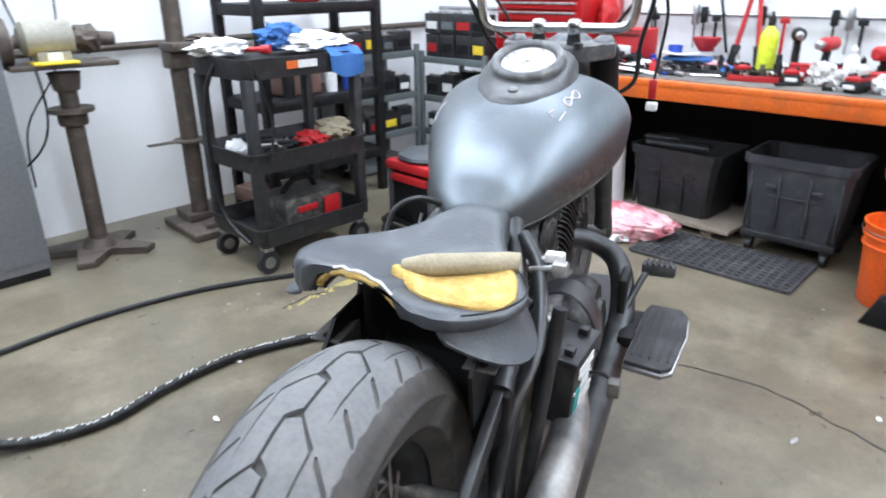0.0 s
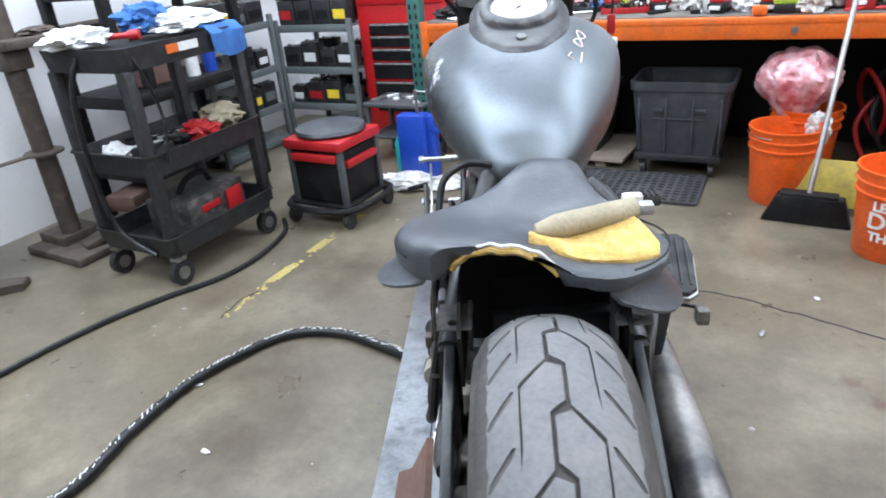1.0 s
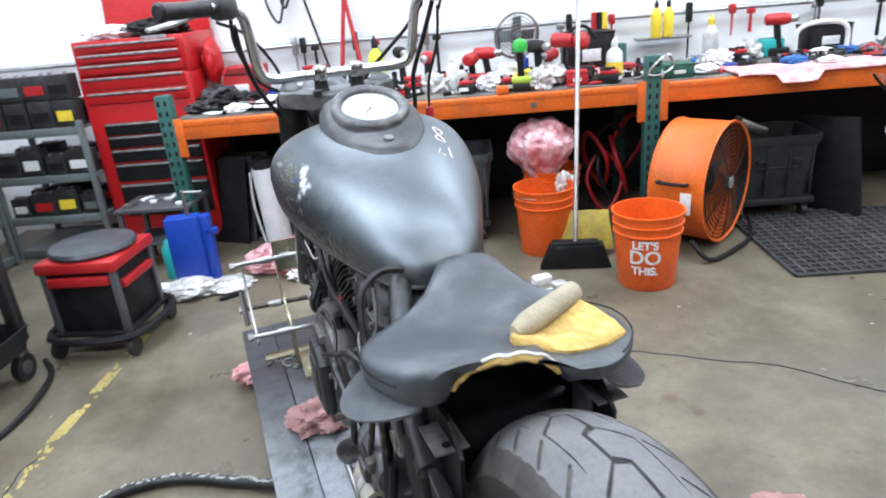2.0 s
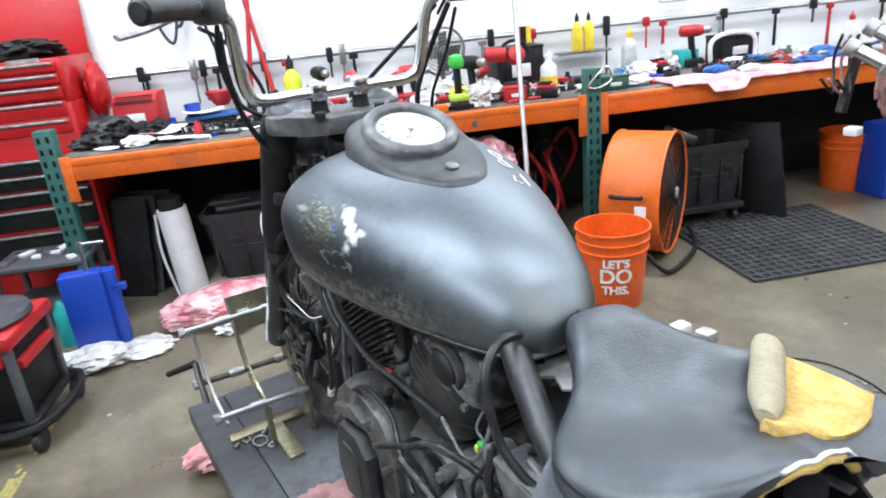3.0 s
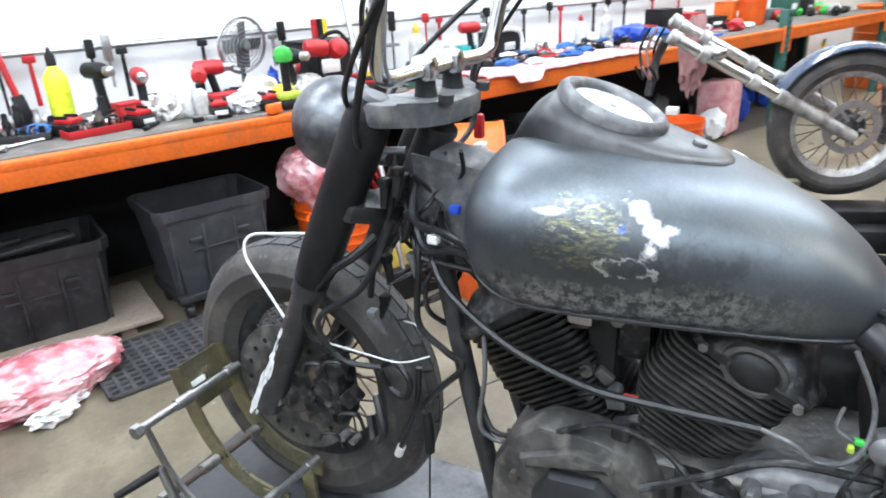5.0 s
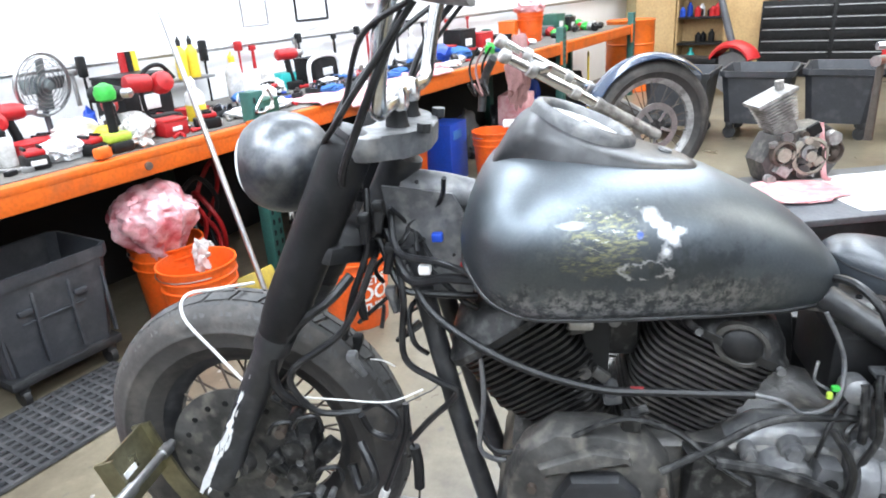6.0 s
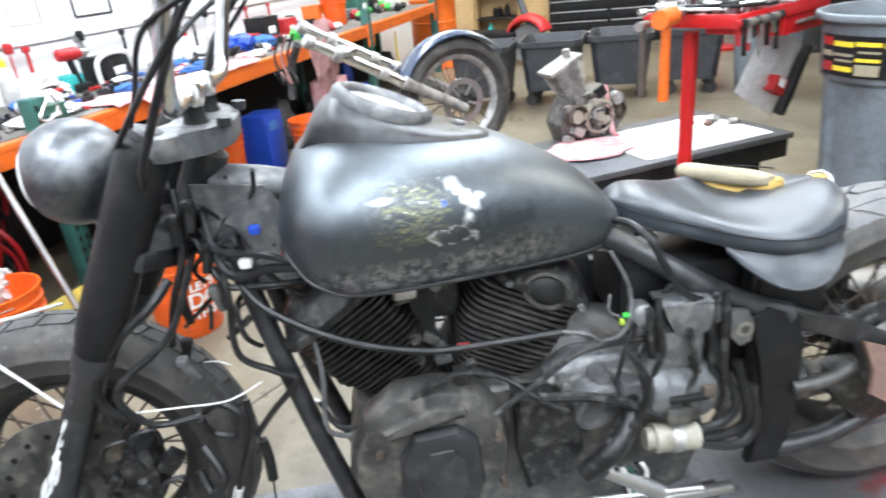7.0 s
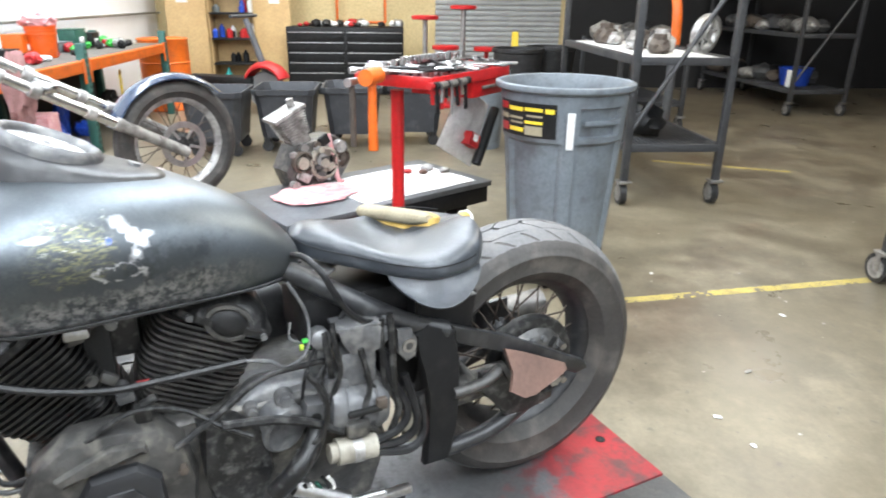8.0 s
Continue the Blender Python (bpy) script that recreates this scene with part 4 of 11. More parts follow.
# skirts flaring out under both sides
for sg, reach in ((-1, 0.046), (1, 0.03)):
    bm = B()
    rows = []
    for i in range(13):
        f = 0.075 - 0.19 * i / 12
        w = seat_at(f)[0]
        k = math.sin(math.pi * (i + 0.6) / 13.2) ** 0.6
        top = Vector((sg * w * 0.9, f, 0.818))
        mid = Vector((sg * (w * 0.93 + reach * 0.15 * k), f, 0.818 - 0.034 * k))
        low = Vector((sg * (w * 0.95 + reach * k), f, 0.818 - (0.022 if sg < 0 else 0.038) * k - 0.03 * k))
        off = Vector((sg * 0.003, 0, 0.004))
        rows.append([top, mid, low, low + off, mid + off, top + off])
    rings(bm, rows)
    part("skirt", bm, M_leather, seat, "flared vinyl side skirt", 60)
# bare foam on the right half of the back
bm = B()
rows = []
for i in range(19):
    s = 0.012 + 0.17 * i / 18
    back = -0.066 + 0.06 * (s - 0.012) - 0.024 * math.sin(math.pi * min(1, (s - 0.012) / 0.15)) + (9.0 * max(0, s - 0.14) ** 2 if s > 0.14 else 0)
    front = foam_front(s)
    front = max(front, back + 0.004)
    line = []
    for j in range(13):
        f = back + (front - back) * j / 12
        w, zt, ze = seat_at(f)
        w = max(w, s + 0.006)
        edge = min(1, 2.6 * (1 - abs(2 * j / 12 - 1)) + 0.05, 2.2 * (1 - i / 18) + 0.05)
        line.append(Vector((s, f, max(seat_top(s, f, w, zt, ze) - sunk(s, f), ze + 0.018) + 0.001 + 0.014 * edge ** 0.5 + 0.0012 * noise.noise(Vector((s * 90, f * 90, 1))))))
    rows.append(line + [p - Vector((0, 0, 0.014)) for p in line[::-1]])
rings(bm, rows)
part("foam", bm, M_foam, seat, "bare yellow foam", 60)
# torn foam lip round the arch at the back
bm = B()
lip = []
for i in range(15):
    a = math.pi * (0.12 + 0.76 * i / 14)
    x = ARCH_X - 0.076 * math.cos(a)
    lip.append((x, -0.128 + 0.012 * abs(math.cos(a)), 0.814 + 0.057 * math.sin(a) + 0.0015 * math.sin(i * 2.4)))
tube(bm, lip, 0.006, 8, 3, flat=0.8)
part("torn_edge", bm, M_foam, seat, "torn yellow foam edge")
bm = B()
tube(bm, [(x, f - 0.002, z + 0.009) for x, f, z in lip[3:]], 0.0025, 6, 3)
part("torn_hem", bm, M_white_cable, seat, "frayed pale hem of the torn cover")
# cover peeled back in a roll
bm = B()
rows = []
for i in range(12):
    k = i / 11
    c = Vector((0.018 + 0.13 * k, -0.046 + 0.125 * k, 0.864 - 0.012 * k))
    rr = 0.008 + 0.007 * min(1, k * 5) - 0.002 * (i == 11)
    rows.append([c + Vector((-0.5 * math.cos(a) * rr, math.cos(a) * rr * 1.3, math.sin(a) * rr * (1 if math.sin(a) > 0 else 1.3))) for a in (2 * math.pi * j / 14 for j in range(14))])
rings(bm, rows)
part("peeled_flap", bm, M_suede, seat, "olive backing of the peeled cover", 60)

# ---- frame ----
frame_part = new("frame")
frame_part.parent = bike
frame_part["label"] = "black tubular steel frame, scuffed and dusty"


def mirrored(pts):
    return [(-x, y, z) for x, y, z in pts]


for pts, r in (([(-0.07, 0.56, 0.825), (-0.105, 0.46, 0.765), (-0.13, 0.34, 0.695), (-0.14, 0.25, 0.66)], 0.021),
               ([(-0.055, 1.19, 0.9), (-0.07, 1.15, 0.7), (-0.085, 1.09, 0.45), (-0.1, 1.03, 0.29), (-0.11, 0.9, 0.235), (-0.12, 0.6, 0.23), (-0.13, 0.35, 0.27)], 0.018),
               ([(-0.14, 0.25, 0.362), (-0.14, 0.2, 0.364), (-0.135, 0.12, 0.375), (-0.12, 0.0, 0.42), (-0.12, -0.07, 0.47)], 0.019)):
    for side in (pts, mirrored(pts)):
        bm = B()
        tube(bm, side, r, 12, 5)
        part("frame_tube", bm, M_frame, frame_part)
# scuffed backbone, greyed so that its colour carries the reflected light
bm = B()
tube(bm, [(0, 1.21, 0.985), (0, 1.1, 0.965), (0, 0.85, 0.88), (0, 0.55, 0.83)], 0.032, 14, 5)
part("backbone", bm, M_grey_metal, frame_part, "scuffed backbone tube, greyed for the light it reflects")
bm = B()
lathe(bm, [(0.034, 0), (0.036, 0.01), (0.032, 0.02), (0.032, 0.15), (0.036, 0.16), (0.034, 0.17)], spin((0, 1.28, 0.89), (0, 1.2, 1.05)), 20)
part("steering_head", bm, M_frame, frame_part)
for sg in (-1, 1):
    # gusset greyed like the backbone, for the same reflected light
    bm = B()
    slab(bm, [(1.235, 1.0), (1.12, 0.985), (1.09, 0.93), (1.08, 0.85), (1.1, 0.80), (1.19, 0.8), (1.225, 0.9)], -0.003, 0.003, Matrix(((0, 0, 1, sg * 0.045), (1, 0, 0, 0), (0, 1, 0, 0), (0, 0, 0, 1))))
    part("gusset", bm, M_grey_metal, frame_part)
    bm = B()
    slab(bm, [(0.335, 0.675), (0.3, 0.69), (0.235, 0.665), (0.228, 0.6), (0.226, 0.52), (0.231, 0.43), (0.244, 0.345), (0.308, 0.345), (0.296, 0.43), (0.294, 0.52), (0.3, 0.59), (0.315, 0.64)], -0.014, 0.014, Matrix(((0, 0, 1, sg * 0.145), (1, 0, 0, 0), (0, 1, 0, 0), (0, 0, 0, 1))), 0.008)
    part("pivot_plate", bm, M_matt_black, frame_part)
    bm = B()
    slab(bm, [(0.24, 0.672), (0.10, 0.615), (-0.12, 0.5), (-0.135, 0.475), (-0.1, 0.468), (0.09, 0.57), (0.235, 0.63)], -0.008, 0.008, Matrix(((0, 0, 1, sg * 0.14), (1, 0, 0, 0), (0, 1, 0, 0), (0, 0, 0, 1))), 0.003)
    part("rear_strut", bm, M_frame, frame_part)
    bm = B()
    box(bm, (sg * 0.125, 0.22, 0.735), (0.05, 0.07, 0.004), 0.001, )
    box(bm, (sg * 0.105, 0.235, 0.71), (0.006, 0.05, 0.06), 0.001)
    part("fender_bracket", bm, M_grey_metal, frame_part, "dusty grey fender bracket")
    bm = B()
    rod(bm, (sg * 0.128, 0.2, 0.738), (sg * 0.128, 0.2, 0.7372), 0.007)
    part("bracket_hole", bm, M_matt_black, frame_part)
bm = B()
rod(bm, (-0.13, 0.17, 0.5), (0.13, 0.17, 0.5), 0.016)
part("cross_tube", bm, M_case, frame_part)
bm = B()
tube(bm, [(-0.16, 0.24, 0.515), (-0.16, 0.17, 0.52), (-0.15, 0.12, 0.535)], 0.013, 10)
part("swingarm_link", bm, M_case, frame_part)
# under the seat: tray and plates round the void over the wheel
bm = B()
box(bm, (0.0, 0.42, 0.70), (0.17, 0.24, 0.12), 0.02)
box(bm, (0.02, 0.33, 0.6), (0.2, 0.1, 0.2), 0.02)
part("tool_tray", bm, M_matt_black, bike)
for sg in (-1, 1):
    bm = B()
    slab(bm, [(0.3, 0.65), (0.18, 0.64), (0.17, 0.73), (0.21, 0.765), (0.3, 0.77)], -0.003, 0.003, Matrix(((0, 0, 1, sg * 0.118), (1, 0, 0, 0), (0, 1, 0, 0), (0, 0, 0, 1))))
    part("side_plate", bm, M_matt_black, bike)
# added black sheet that stands for the deep shade over the wheel
bm = B()
slab(bm, [(-0.12, 0.64), (0.12, 0.64), (0.12, 0.79), (-0.12, 0.79)], -0.003, 0.003, Matrix(((1, 0, 0, 0), (0, 0, 1, 0.31), (0, 1, 0, 0), (0, 0, 0, 1))))
part("void_backing", bm, M_matt_black, bike)
# bare steel bracket under the seat's nose
bm = B()
slab(bm, [(0.0, 0.605), (0.06, 0.585), (0.065, 0.53), (0.035, 0.5), (0.02, 0.465), (-0.03, 0.45), (-0.055, 0.48), (-0.04, 0.51), (-0.065, 0.53), (-0.05, 0.57), (-0.02, 0.575)], -0.0025, 0.0025, Matrix.Translation((0, 0, 0.795)) @ Matrix.Rotation(radians(-4), 4, "Y"), 0.001)
part("seat_bracket", bm, M_alloy, bike, "bare grey steel seat bracket")
for x, y in ((-0.035, 0.545), (0.02, 0.56), (-0.02, 0.485), (0.02, 0.51)):
    bm = B()
    rod(bm, (x, y, 0.796), (x, y, 0.8), 0.005, seg=10)
    part("bracket_hole", bm, M_matt_black, bike)
# brown plate at the left of the final drive
bm = B()
edge = [Vector(p) for p in [(-0.165, 0.12, 0.598), (-0.165, 0.075, 0.58), (-0.165, -0.045, 0.522), (-0.172, -0.05, 0.506), (-0.188, -0.01, 0.5), (-0.214, 0.066, 0.494), (-0.221, 0.098, 0.499), (-0.216, 0.132, 0.521), (-0.191, 0.112, 0.549)]]
out_way = Vector((-0.9, 0.0, 0.43)) * 0.005
rings(bm, [[p - out_way for p in edge], [p + out_way for p in edge]])
part("brown_plate", bm, M_brown_plate, bike, "rusty brown bracket plate")
TX = Matrix.Rotation(radians(90), 4, "Y")
# dark casting joining link, plate and lower tube
bm = B()
slab(bm, [(0.165, 0.535), (0.115, 0.545), (0.09, 0.48), (0.04, 0.447), (-0.03, 0.45), (-0.03, 0.425), (0.04, 0.405), (0.1, 0.41), (0.12, 0.45), (0.17, 0.49)], -0.012, 0.012, Matrix(((0, 0, 1, -0.142), (1, 0, 0, 0), (0, 1, 0, 0), (0, 0, 0, 1))), 0.007)
part("swingarm_casting", bm, M_engine, bike)
# ribs, bolts and a dark slot on the hub's drum
for k in range(7):
    a = radians(25 + 25 * k)
    bm = B()
    if k % 3 == 1:
        box(bm, (0, 0, 0), (0.01, 0.028, 0.01), 0.003, Matrix.Translation((-0.112, -0.012 + 0.068 * math.cos(a), 0.493 + 0.068 * math.sin(a))) @ Matrix.Rotation(a, 4, "X"))
        part("drum_rib", bm, M_void, bike)
    else:
        rod(bm, (-0.118, -0.012 + 0.07 * math.cos(a), 0.493 + 0.07 * math.sin(a)), (-0.1, -0.012 + 0.07 * math.cos(a), 0.493 + 0.07 * math.sin(a)), 0.007, seg=6)
        part("drum_bolt", bm, M_grey_metal, bike)
bm = B()
lathe(bm, [(0.098, -0.006), (0.112, -0.004), (0.116, 0.006), (0.112, 0.03), (0.1, 0.034)], Matrix.Translation((-0.085, -0.012, 0.493)) @ TX, 36)
part("drum_flange", bm, M_engine, bike)
# final drive housing
bm = B()
lathe(bm, [(0.03, -0.03), (0.075, -0.022), (0.095, 0.0), (0.1, 0.03), (0.09, 0.045), (0.03, 0.05)], Matrix.Translation((-0.085, -0.012, 0.493)) @ TX, 28)
rod(bm, (-0.1, 0.06, 0.49), (-0.11, 0.3, 0.47), 0.034, 0.03, 16)
box(bm, (-0.11, 0.05, 0.53), (0.05, 0.06, 0.05), 0.012)
part("final_drive", bm, M_case, bike, "grimy shaft final drive")
for y, z in ((-0.075, 0.535), (-0.085, 0.44), (-0.02, 0.40), (0.06, 0.43)):
    bm = B()
    rod(bm, (-0.125, y, z), (-0.09, y, z), 0.009, seg=6)
    part("drive_bolt", bm, M_steel, bike)
bm = B()
rod(bm, (-0.185, -0.012, 0.493), (-0.1, -0.012, 0.493), 0.016, seg=6)
rod(bm, (-0.16, -0.012, 0.493), (-0.152, -0.012, 0.493), 0.026, seg=16)
part("axle_nut", bm, M_steel, bike)

# ---- engine ----
engine = new("engine")
engine.parent = bike
engine["label"] = "grimy black finned V-twin engine"
CRANK = Vector((0, 0.865, 0.44))


def cylinder(lean, name, foot, inner):
    """A finned barrel and head, leaning forwards or back; inner: the side that faces the other cylinder."""
    c = new(name)
    c.parent = engine
    c.matrix_local = Matrix.Translation(foot) @ Matrix.Rotation(radians(-lean), 4, "X")

    def outline(h, grow=0.0):
        sy = float(np.interp(h, [0.11, 0.19, 0.25, 0.35], [0.066, 0.068, 0.097, 0.1])) + grow
        mid = inner * float(np.interp(h, [0.11, 0.19, 0.25, 0.35], [0.03, 0.03, 0.032, 0.03]))
        sx = float(np.interp(h, [0.11, 0.19, 0.25, 0.35], [0.1, 0.102, 0.112, 0.112])) + grow
        return [(sx * math.copysign(abs(math.cos(a)) ** 0.34, math.cos(a)), mid + sy * math.copysign(abs(math.sin(a)) ** 0.34, math.sin(a))) for a in (2 * math.pi * i / 32 for i in range(32))]
    for k in range(21):
        h = 0.112 + 0.0117 * k
        bm = B()
        slab(bm, outline(h, 0.0012 * math.sin(k * 2.3)), h, h + 0.0046)
        # front fins take the oily copy darkened for the shade under the tank
        part("fin", bm, M_fin if inner > 0 else M_shaded_oily_fin, c)
    # barrel core blackened to stand for the shade between the fins
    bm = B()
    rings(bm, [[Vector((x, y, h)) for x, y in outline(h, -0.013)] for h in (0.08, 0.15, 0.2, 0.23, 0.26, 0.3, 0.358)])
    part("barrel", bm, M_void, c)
    # rocker cover: a lipped lid, chamfered towards its top
    mid = inner * 0.014
    bm = B()
    rows = []
    for grow, h in ((0.004, 0.356), (0.008, 0.36), (0.008, 0.372), (0.0, 0.377), (-0.012, 0.398), (-0.034, 0.416), (-0.06, 0.42)):
        rows.append([Vector(((0.114 + grow) * math.copysign(abs(math.cos(a)) ** 0.4, math.cos(a)), mid + (0.088 + grow) * math.copysign(abs(math.sin(a)) ** 0.4, math.sin(a)), h)) for a in (2 * math.pi * i / 36 for i in range(36))])
    rings(bm, rows)
    part("rocker_cover", bm, M_engine, c, "smooth black rocker cover")
    for sg in ((-1, 1) if inner > 0 else (1,)):
        bm = B()
        cm = Matrix.Translation((sg * 0.108, mid, 0.372)) @ Matrix.Rotation(radians(84 * sg), 4, "Y") @ Matrix.Diagonal((0.8, 1.1, 1, 1))
        lathe(bm, [(0.03, 0), (0.03, 0.012), (0.024, 0.017), (0.012, 0.019), (0.004, 0.0195)], cm, 24)
        part("cap", bm, M_matt_black, c)
        bm = B()
        lathe(bm, [(0.03, 0), (0.03, 0.009), (0.034, 0.012), (0.041, 0.011), (0.043, 0.0)], cm, 28, cap=False)
        part("cap_ring", bm, M_fin, c)
        for ly in (-0.07, 0.07):
            bm = B()
            rod(bm, (sg * 0.118, mid + ly, 0.366), (sg * 0.126, mid + ly, 0.366), 0.007, seg=6)
            part("cover_bolt", bm, M_grey_metal, c)
    return c


cylinder(33, "front_cylinder", CRANK, -1)
cylinder(-28, "rear_cylinder", Vector((0, 0.842, 0.424)), 1)
bm = B()
slab(bm, [(1.03, 0.56), (1.06, 0.44), (1.02, 0.3), (0.9, 0.25), (0.55, 0.25), (0.42, 0.3), (0.38, 0.42), (0.42, 0.56), (0.55, 0.6), (0.75, 0.585), (0.9, 0.6)], -0.135, 0.135, Matrix(((0, 0, 1, 0), (1, 0, 0, 0), (0, 1, 0, 0), (0, 0, 0, 1))), 0.02)
part("crankcase", bm, M_case, engine, "grimy grey crankcase")


def cover(y, z, x0, depth, r, name, mat, dome=0.5, seg=28, sy=1.0, sz=1.0, m_extra=None):
    sg = 1 if depth > 0 else -1
    d = abs(depth)
    bm = B()
    m = Matrix.Translation((x0, y, z)) @ Matrix.Rotation(radians(90 * sg), 4, "Y") @ Matrix.Diagonal((sz, sy, 1, 1))
    lathe(bm, [(r, 0), (r, d * 0.45), (r * 0.96, d * 0.62), (r * 0.86, d * 0.78), (r * 0.62, d * 0.82), (r * 0.58, d * 0.95), (r * 0.45, d), (r * 0.05, d)], m, seg)
    return part(name, bm, mat, engine)


SIDE = Matrix(((0, 0, 1, 0), (1, 0, 0, 0), (0, 1, 0, 0), (0, 0, 0, 1)))
bm = B()
slab(bm, [(1.05, 0.46), (1.042, 0.53), (1.01, 0.595), (0.96, 0.632), (0.88, 0.634), (0.815, 0.618), (0.78, 0.575), (0.765, 0.5), (0.775, 0.41), (0.83, 0.36), (0.95, 0.35), (1.03, 0.39)], -0.185, -0.1, SIDE, 0.03)
part("alternator_cover", bm, M_case, engine, "dusty cast alternator cover")
bm = B()
slab(bm, [(0.968, 0.45), (0.962, 0.52), (0.935, 0.566), (0.86, 0.572), (0.826, 0.54), (0.82, 0.45), (0.838, 0.4), (0.94, 0.395)], -0.214, -0.175, SIDE, 0.016)
part("black_cover", bm, M_black_plastic, engine, "scratched black outer cover")
bm = B()
slab(bm, [(0.938, 0.455), (0.932, 0.51), (0.912, 0.538), (0.872, 0.54), (0.852, 0.516), (0.85, 0.455), (0.866, 0.428), (0.92, 0.426)], -0.219, -0.205, SIDE, 0.006)
part("cover_panel", bm, M_frame, engine)
bm = B()
slab(bm, [(0.985, 0.575), (0.9, 0.612), (0.845, 0.605), (0.84, 0.588), (0.9, 0.592), (0.975, 0.556)], -0.2, -0.165, SIDE, 0.008)
part("cover_rib", bm, M_case, engine, "raised dusty ridge over the cover")
for a in (-35, 30, 95, 150, 205, 262):
    bm = B()
    rod(bm, (-0.196, 0.893 + 0.118 * math.cos(radians(a)), 0.475 + 0.112 * math.sin(radians(a))), (-0.178, 0.893 + 0.118 * math.cos(radians(a)), 0.475 + 0.112 * math.sin(radians(a))), 0.008, seg=6)
    part("cover_bolt", bm, M_brown_steel, engine)
# cable lug standing on the cover's shoulder
bm = B()
box(bm, (-0.15, 0.84, 0.64), (0.02, 0.03, 0.035), 0.006)
rod(bm, (-0.15, 0.84, 0.655), (-0.15, 0.815, 0.665), 0.008, seg=8)
part("cable_lug", bm, M_engine, engine)
bm = B()
slab(bm, [(0.76, 0.6), (0.69, 0.595), (0.64, 0.545), (0.63, 0.46), (0.66, 0.39), (0.74, 0.38), (0.755, 0.48)], -0.172, -0.13, SIDE, 0.014)
part("middle_cover", bm, M_engine, engine)
cover(0.86, 0.47, 0.13, 0.09, 0.125, "clutch_cover", M_engine)
cover(0.62, 0.46, 0.13, 0.06, 0.08, "side_cover", M_engine)
# gearbox on the left behind the covers: case, starter barrel, round end cover, mounting neck
bm = B()
slab(bm, [(0.71, 0.575), (0.64, 0.62), (0.52, 0.615), (0.43, 0.605), (0.385, 0.57), (0.375, 0.48), (0.41, 0.42), (0.6, 0.4), (0.71, 0.42)], -0.128, -0.06, SIDE, 0.02)
part("gear_case", bm, M_grey_metal, engine, "dusty grey gearbox casting")
bm = B()
lathe(bm, [(0.034, 0), (0.05, 0.005), (0.053, 0.012), (0.053, 0.03), (0.049, 0.034), (0.049, 0.092), (0.053, 0.096), (0.053, 0.11), (0.046, 0.122), (0.02, 0.126)], spin((-0.145, 0.522, 0.555), (-0.145, 0.39, 0.535)), 28)
part("starter", bm, M_grey_metal, engine, "grey starter barrel")
bm = B()
box(bm, (-0.197, 0.455, 0.556), (0.012, 0.07, 0.012), 0.003)
part("slot", bm, M_void, engine)
bm = B()
box(bm, (-0.196, 0.42, 0.565), (0.014, 0.022, 0.024), 0.003)
part("clip", bm, M_brown_steel, engine)
bm = B()
box(bm, (-0.192, 0.47, 0.522), (0.03, 0.05, 0.035), 0.008)
part("pump_mount", bm, M_case, engine)
bm = B()
box(bm, (-0.13, 0.45, 0.63), (0.06, 0.075, 0.08), 0.012)
box(bm, (-0.13, 0.495, 0.598), (0.066, 0.05, 0.04), 0.01)
part("mount_neck", bm, M_grey_metal, engine)
bm = B()
lathe(bm, [(0.05, 0), (0.05, 0.035), (0.047, 0.044), (0.04, 0.048), (0.036, 0.046), (0.012, 0.05), (0.002, 0.051)], spin((-0.12, 0.615, 0.54), (-0.22, 0.585, 0.525)), 32)
part("end_cover", bm, M_grey_metal, engine, "round grey end cover")
bm = B()
slab(bm, [(0.562, 0.585), (0.53, 0.58), (0.524, 0.55), (0.532, 0.525), (0.556, 0.522), (0.57, 0.55)], -0.172, -0.13, SIDE, 0.007)
part("ear", bm, M_grey_metal, engine)
bm = B()
rod(bm, (-0.174, 0.546, 0.553), (-0.165, 0.546, 0.553), 0.011, seg=12)
part("ear_hole", bm, M_void, engine)
for y, z, r in ((0.597, 0.594, 0.012), (0.66, 0.585, 0.009), (0.665, 0.47, 0.009), (0.51, 0.612, 0.008), (0.4, 0.5, 0.008)):
    bm = B()
    rod(bm, (-0.15, y, z), (-0.128, y, z), r * 1.5, seg=14)
    rod(bm, (-0.16, y, z), (-0.15, y, z), r, seg=6)
    part("case_bolt", bm, M_grey_metal, engine)
# folded bracket and holed ear under the seat rail
bm = B()
slab(bm, [(0.495, 0.728), (0.45, 0.722), (0.385, 0.715), (0.383, 0.69), (0.405, 0.668), (0.44, 0.657), (0.468, 0.668), (0.482, 0.69)], -0.166, -0.15, SIDE, 0.005)
box(bm, (-0.135, 0.44, 0.722), (0.06, 0.11, 0.008), 0.003)
part("bracket", bm, M_grey_metal, engine, "dusty folded steel bracket")
bm = B()
slab(bm, [(0.372, 0.7), (0.34, 0.695), (0.326, 0.665), (0.33, 0.632), (0.35, 0.622), (0.37, 0.645)], -0.165, -0.15, SIDE, 0.006)
part("bracket", bm, M_grey_metal, engine)
bm = B()
lathe(bm, [(0.008, 0), (0.015, 0.0), (0.015, 0.005), (0.008, 0.005)], Matrix.Translation((-0.164, 0.347, 0.66)) @ Matrix.Rotation(radians(-90), 4, "Y"), 16, cap=False)
part("eyelet", bm, M_steel, engine)
bm = B()
box(bm, (-0.125, 0.33, 0.46), (0.02, 0.03, 0.12), 0.004)
part("pale_strip", bm, M_cream, engine, "pale strip beside the pivot plate")
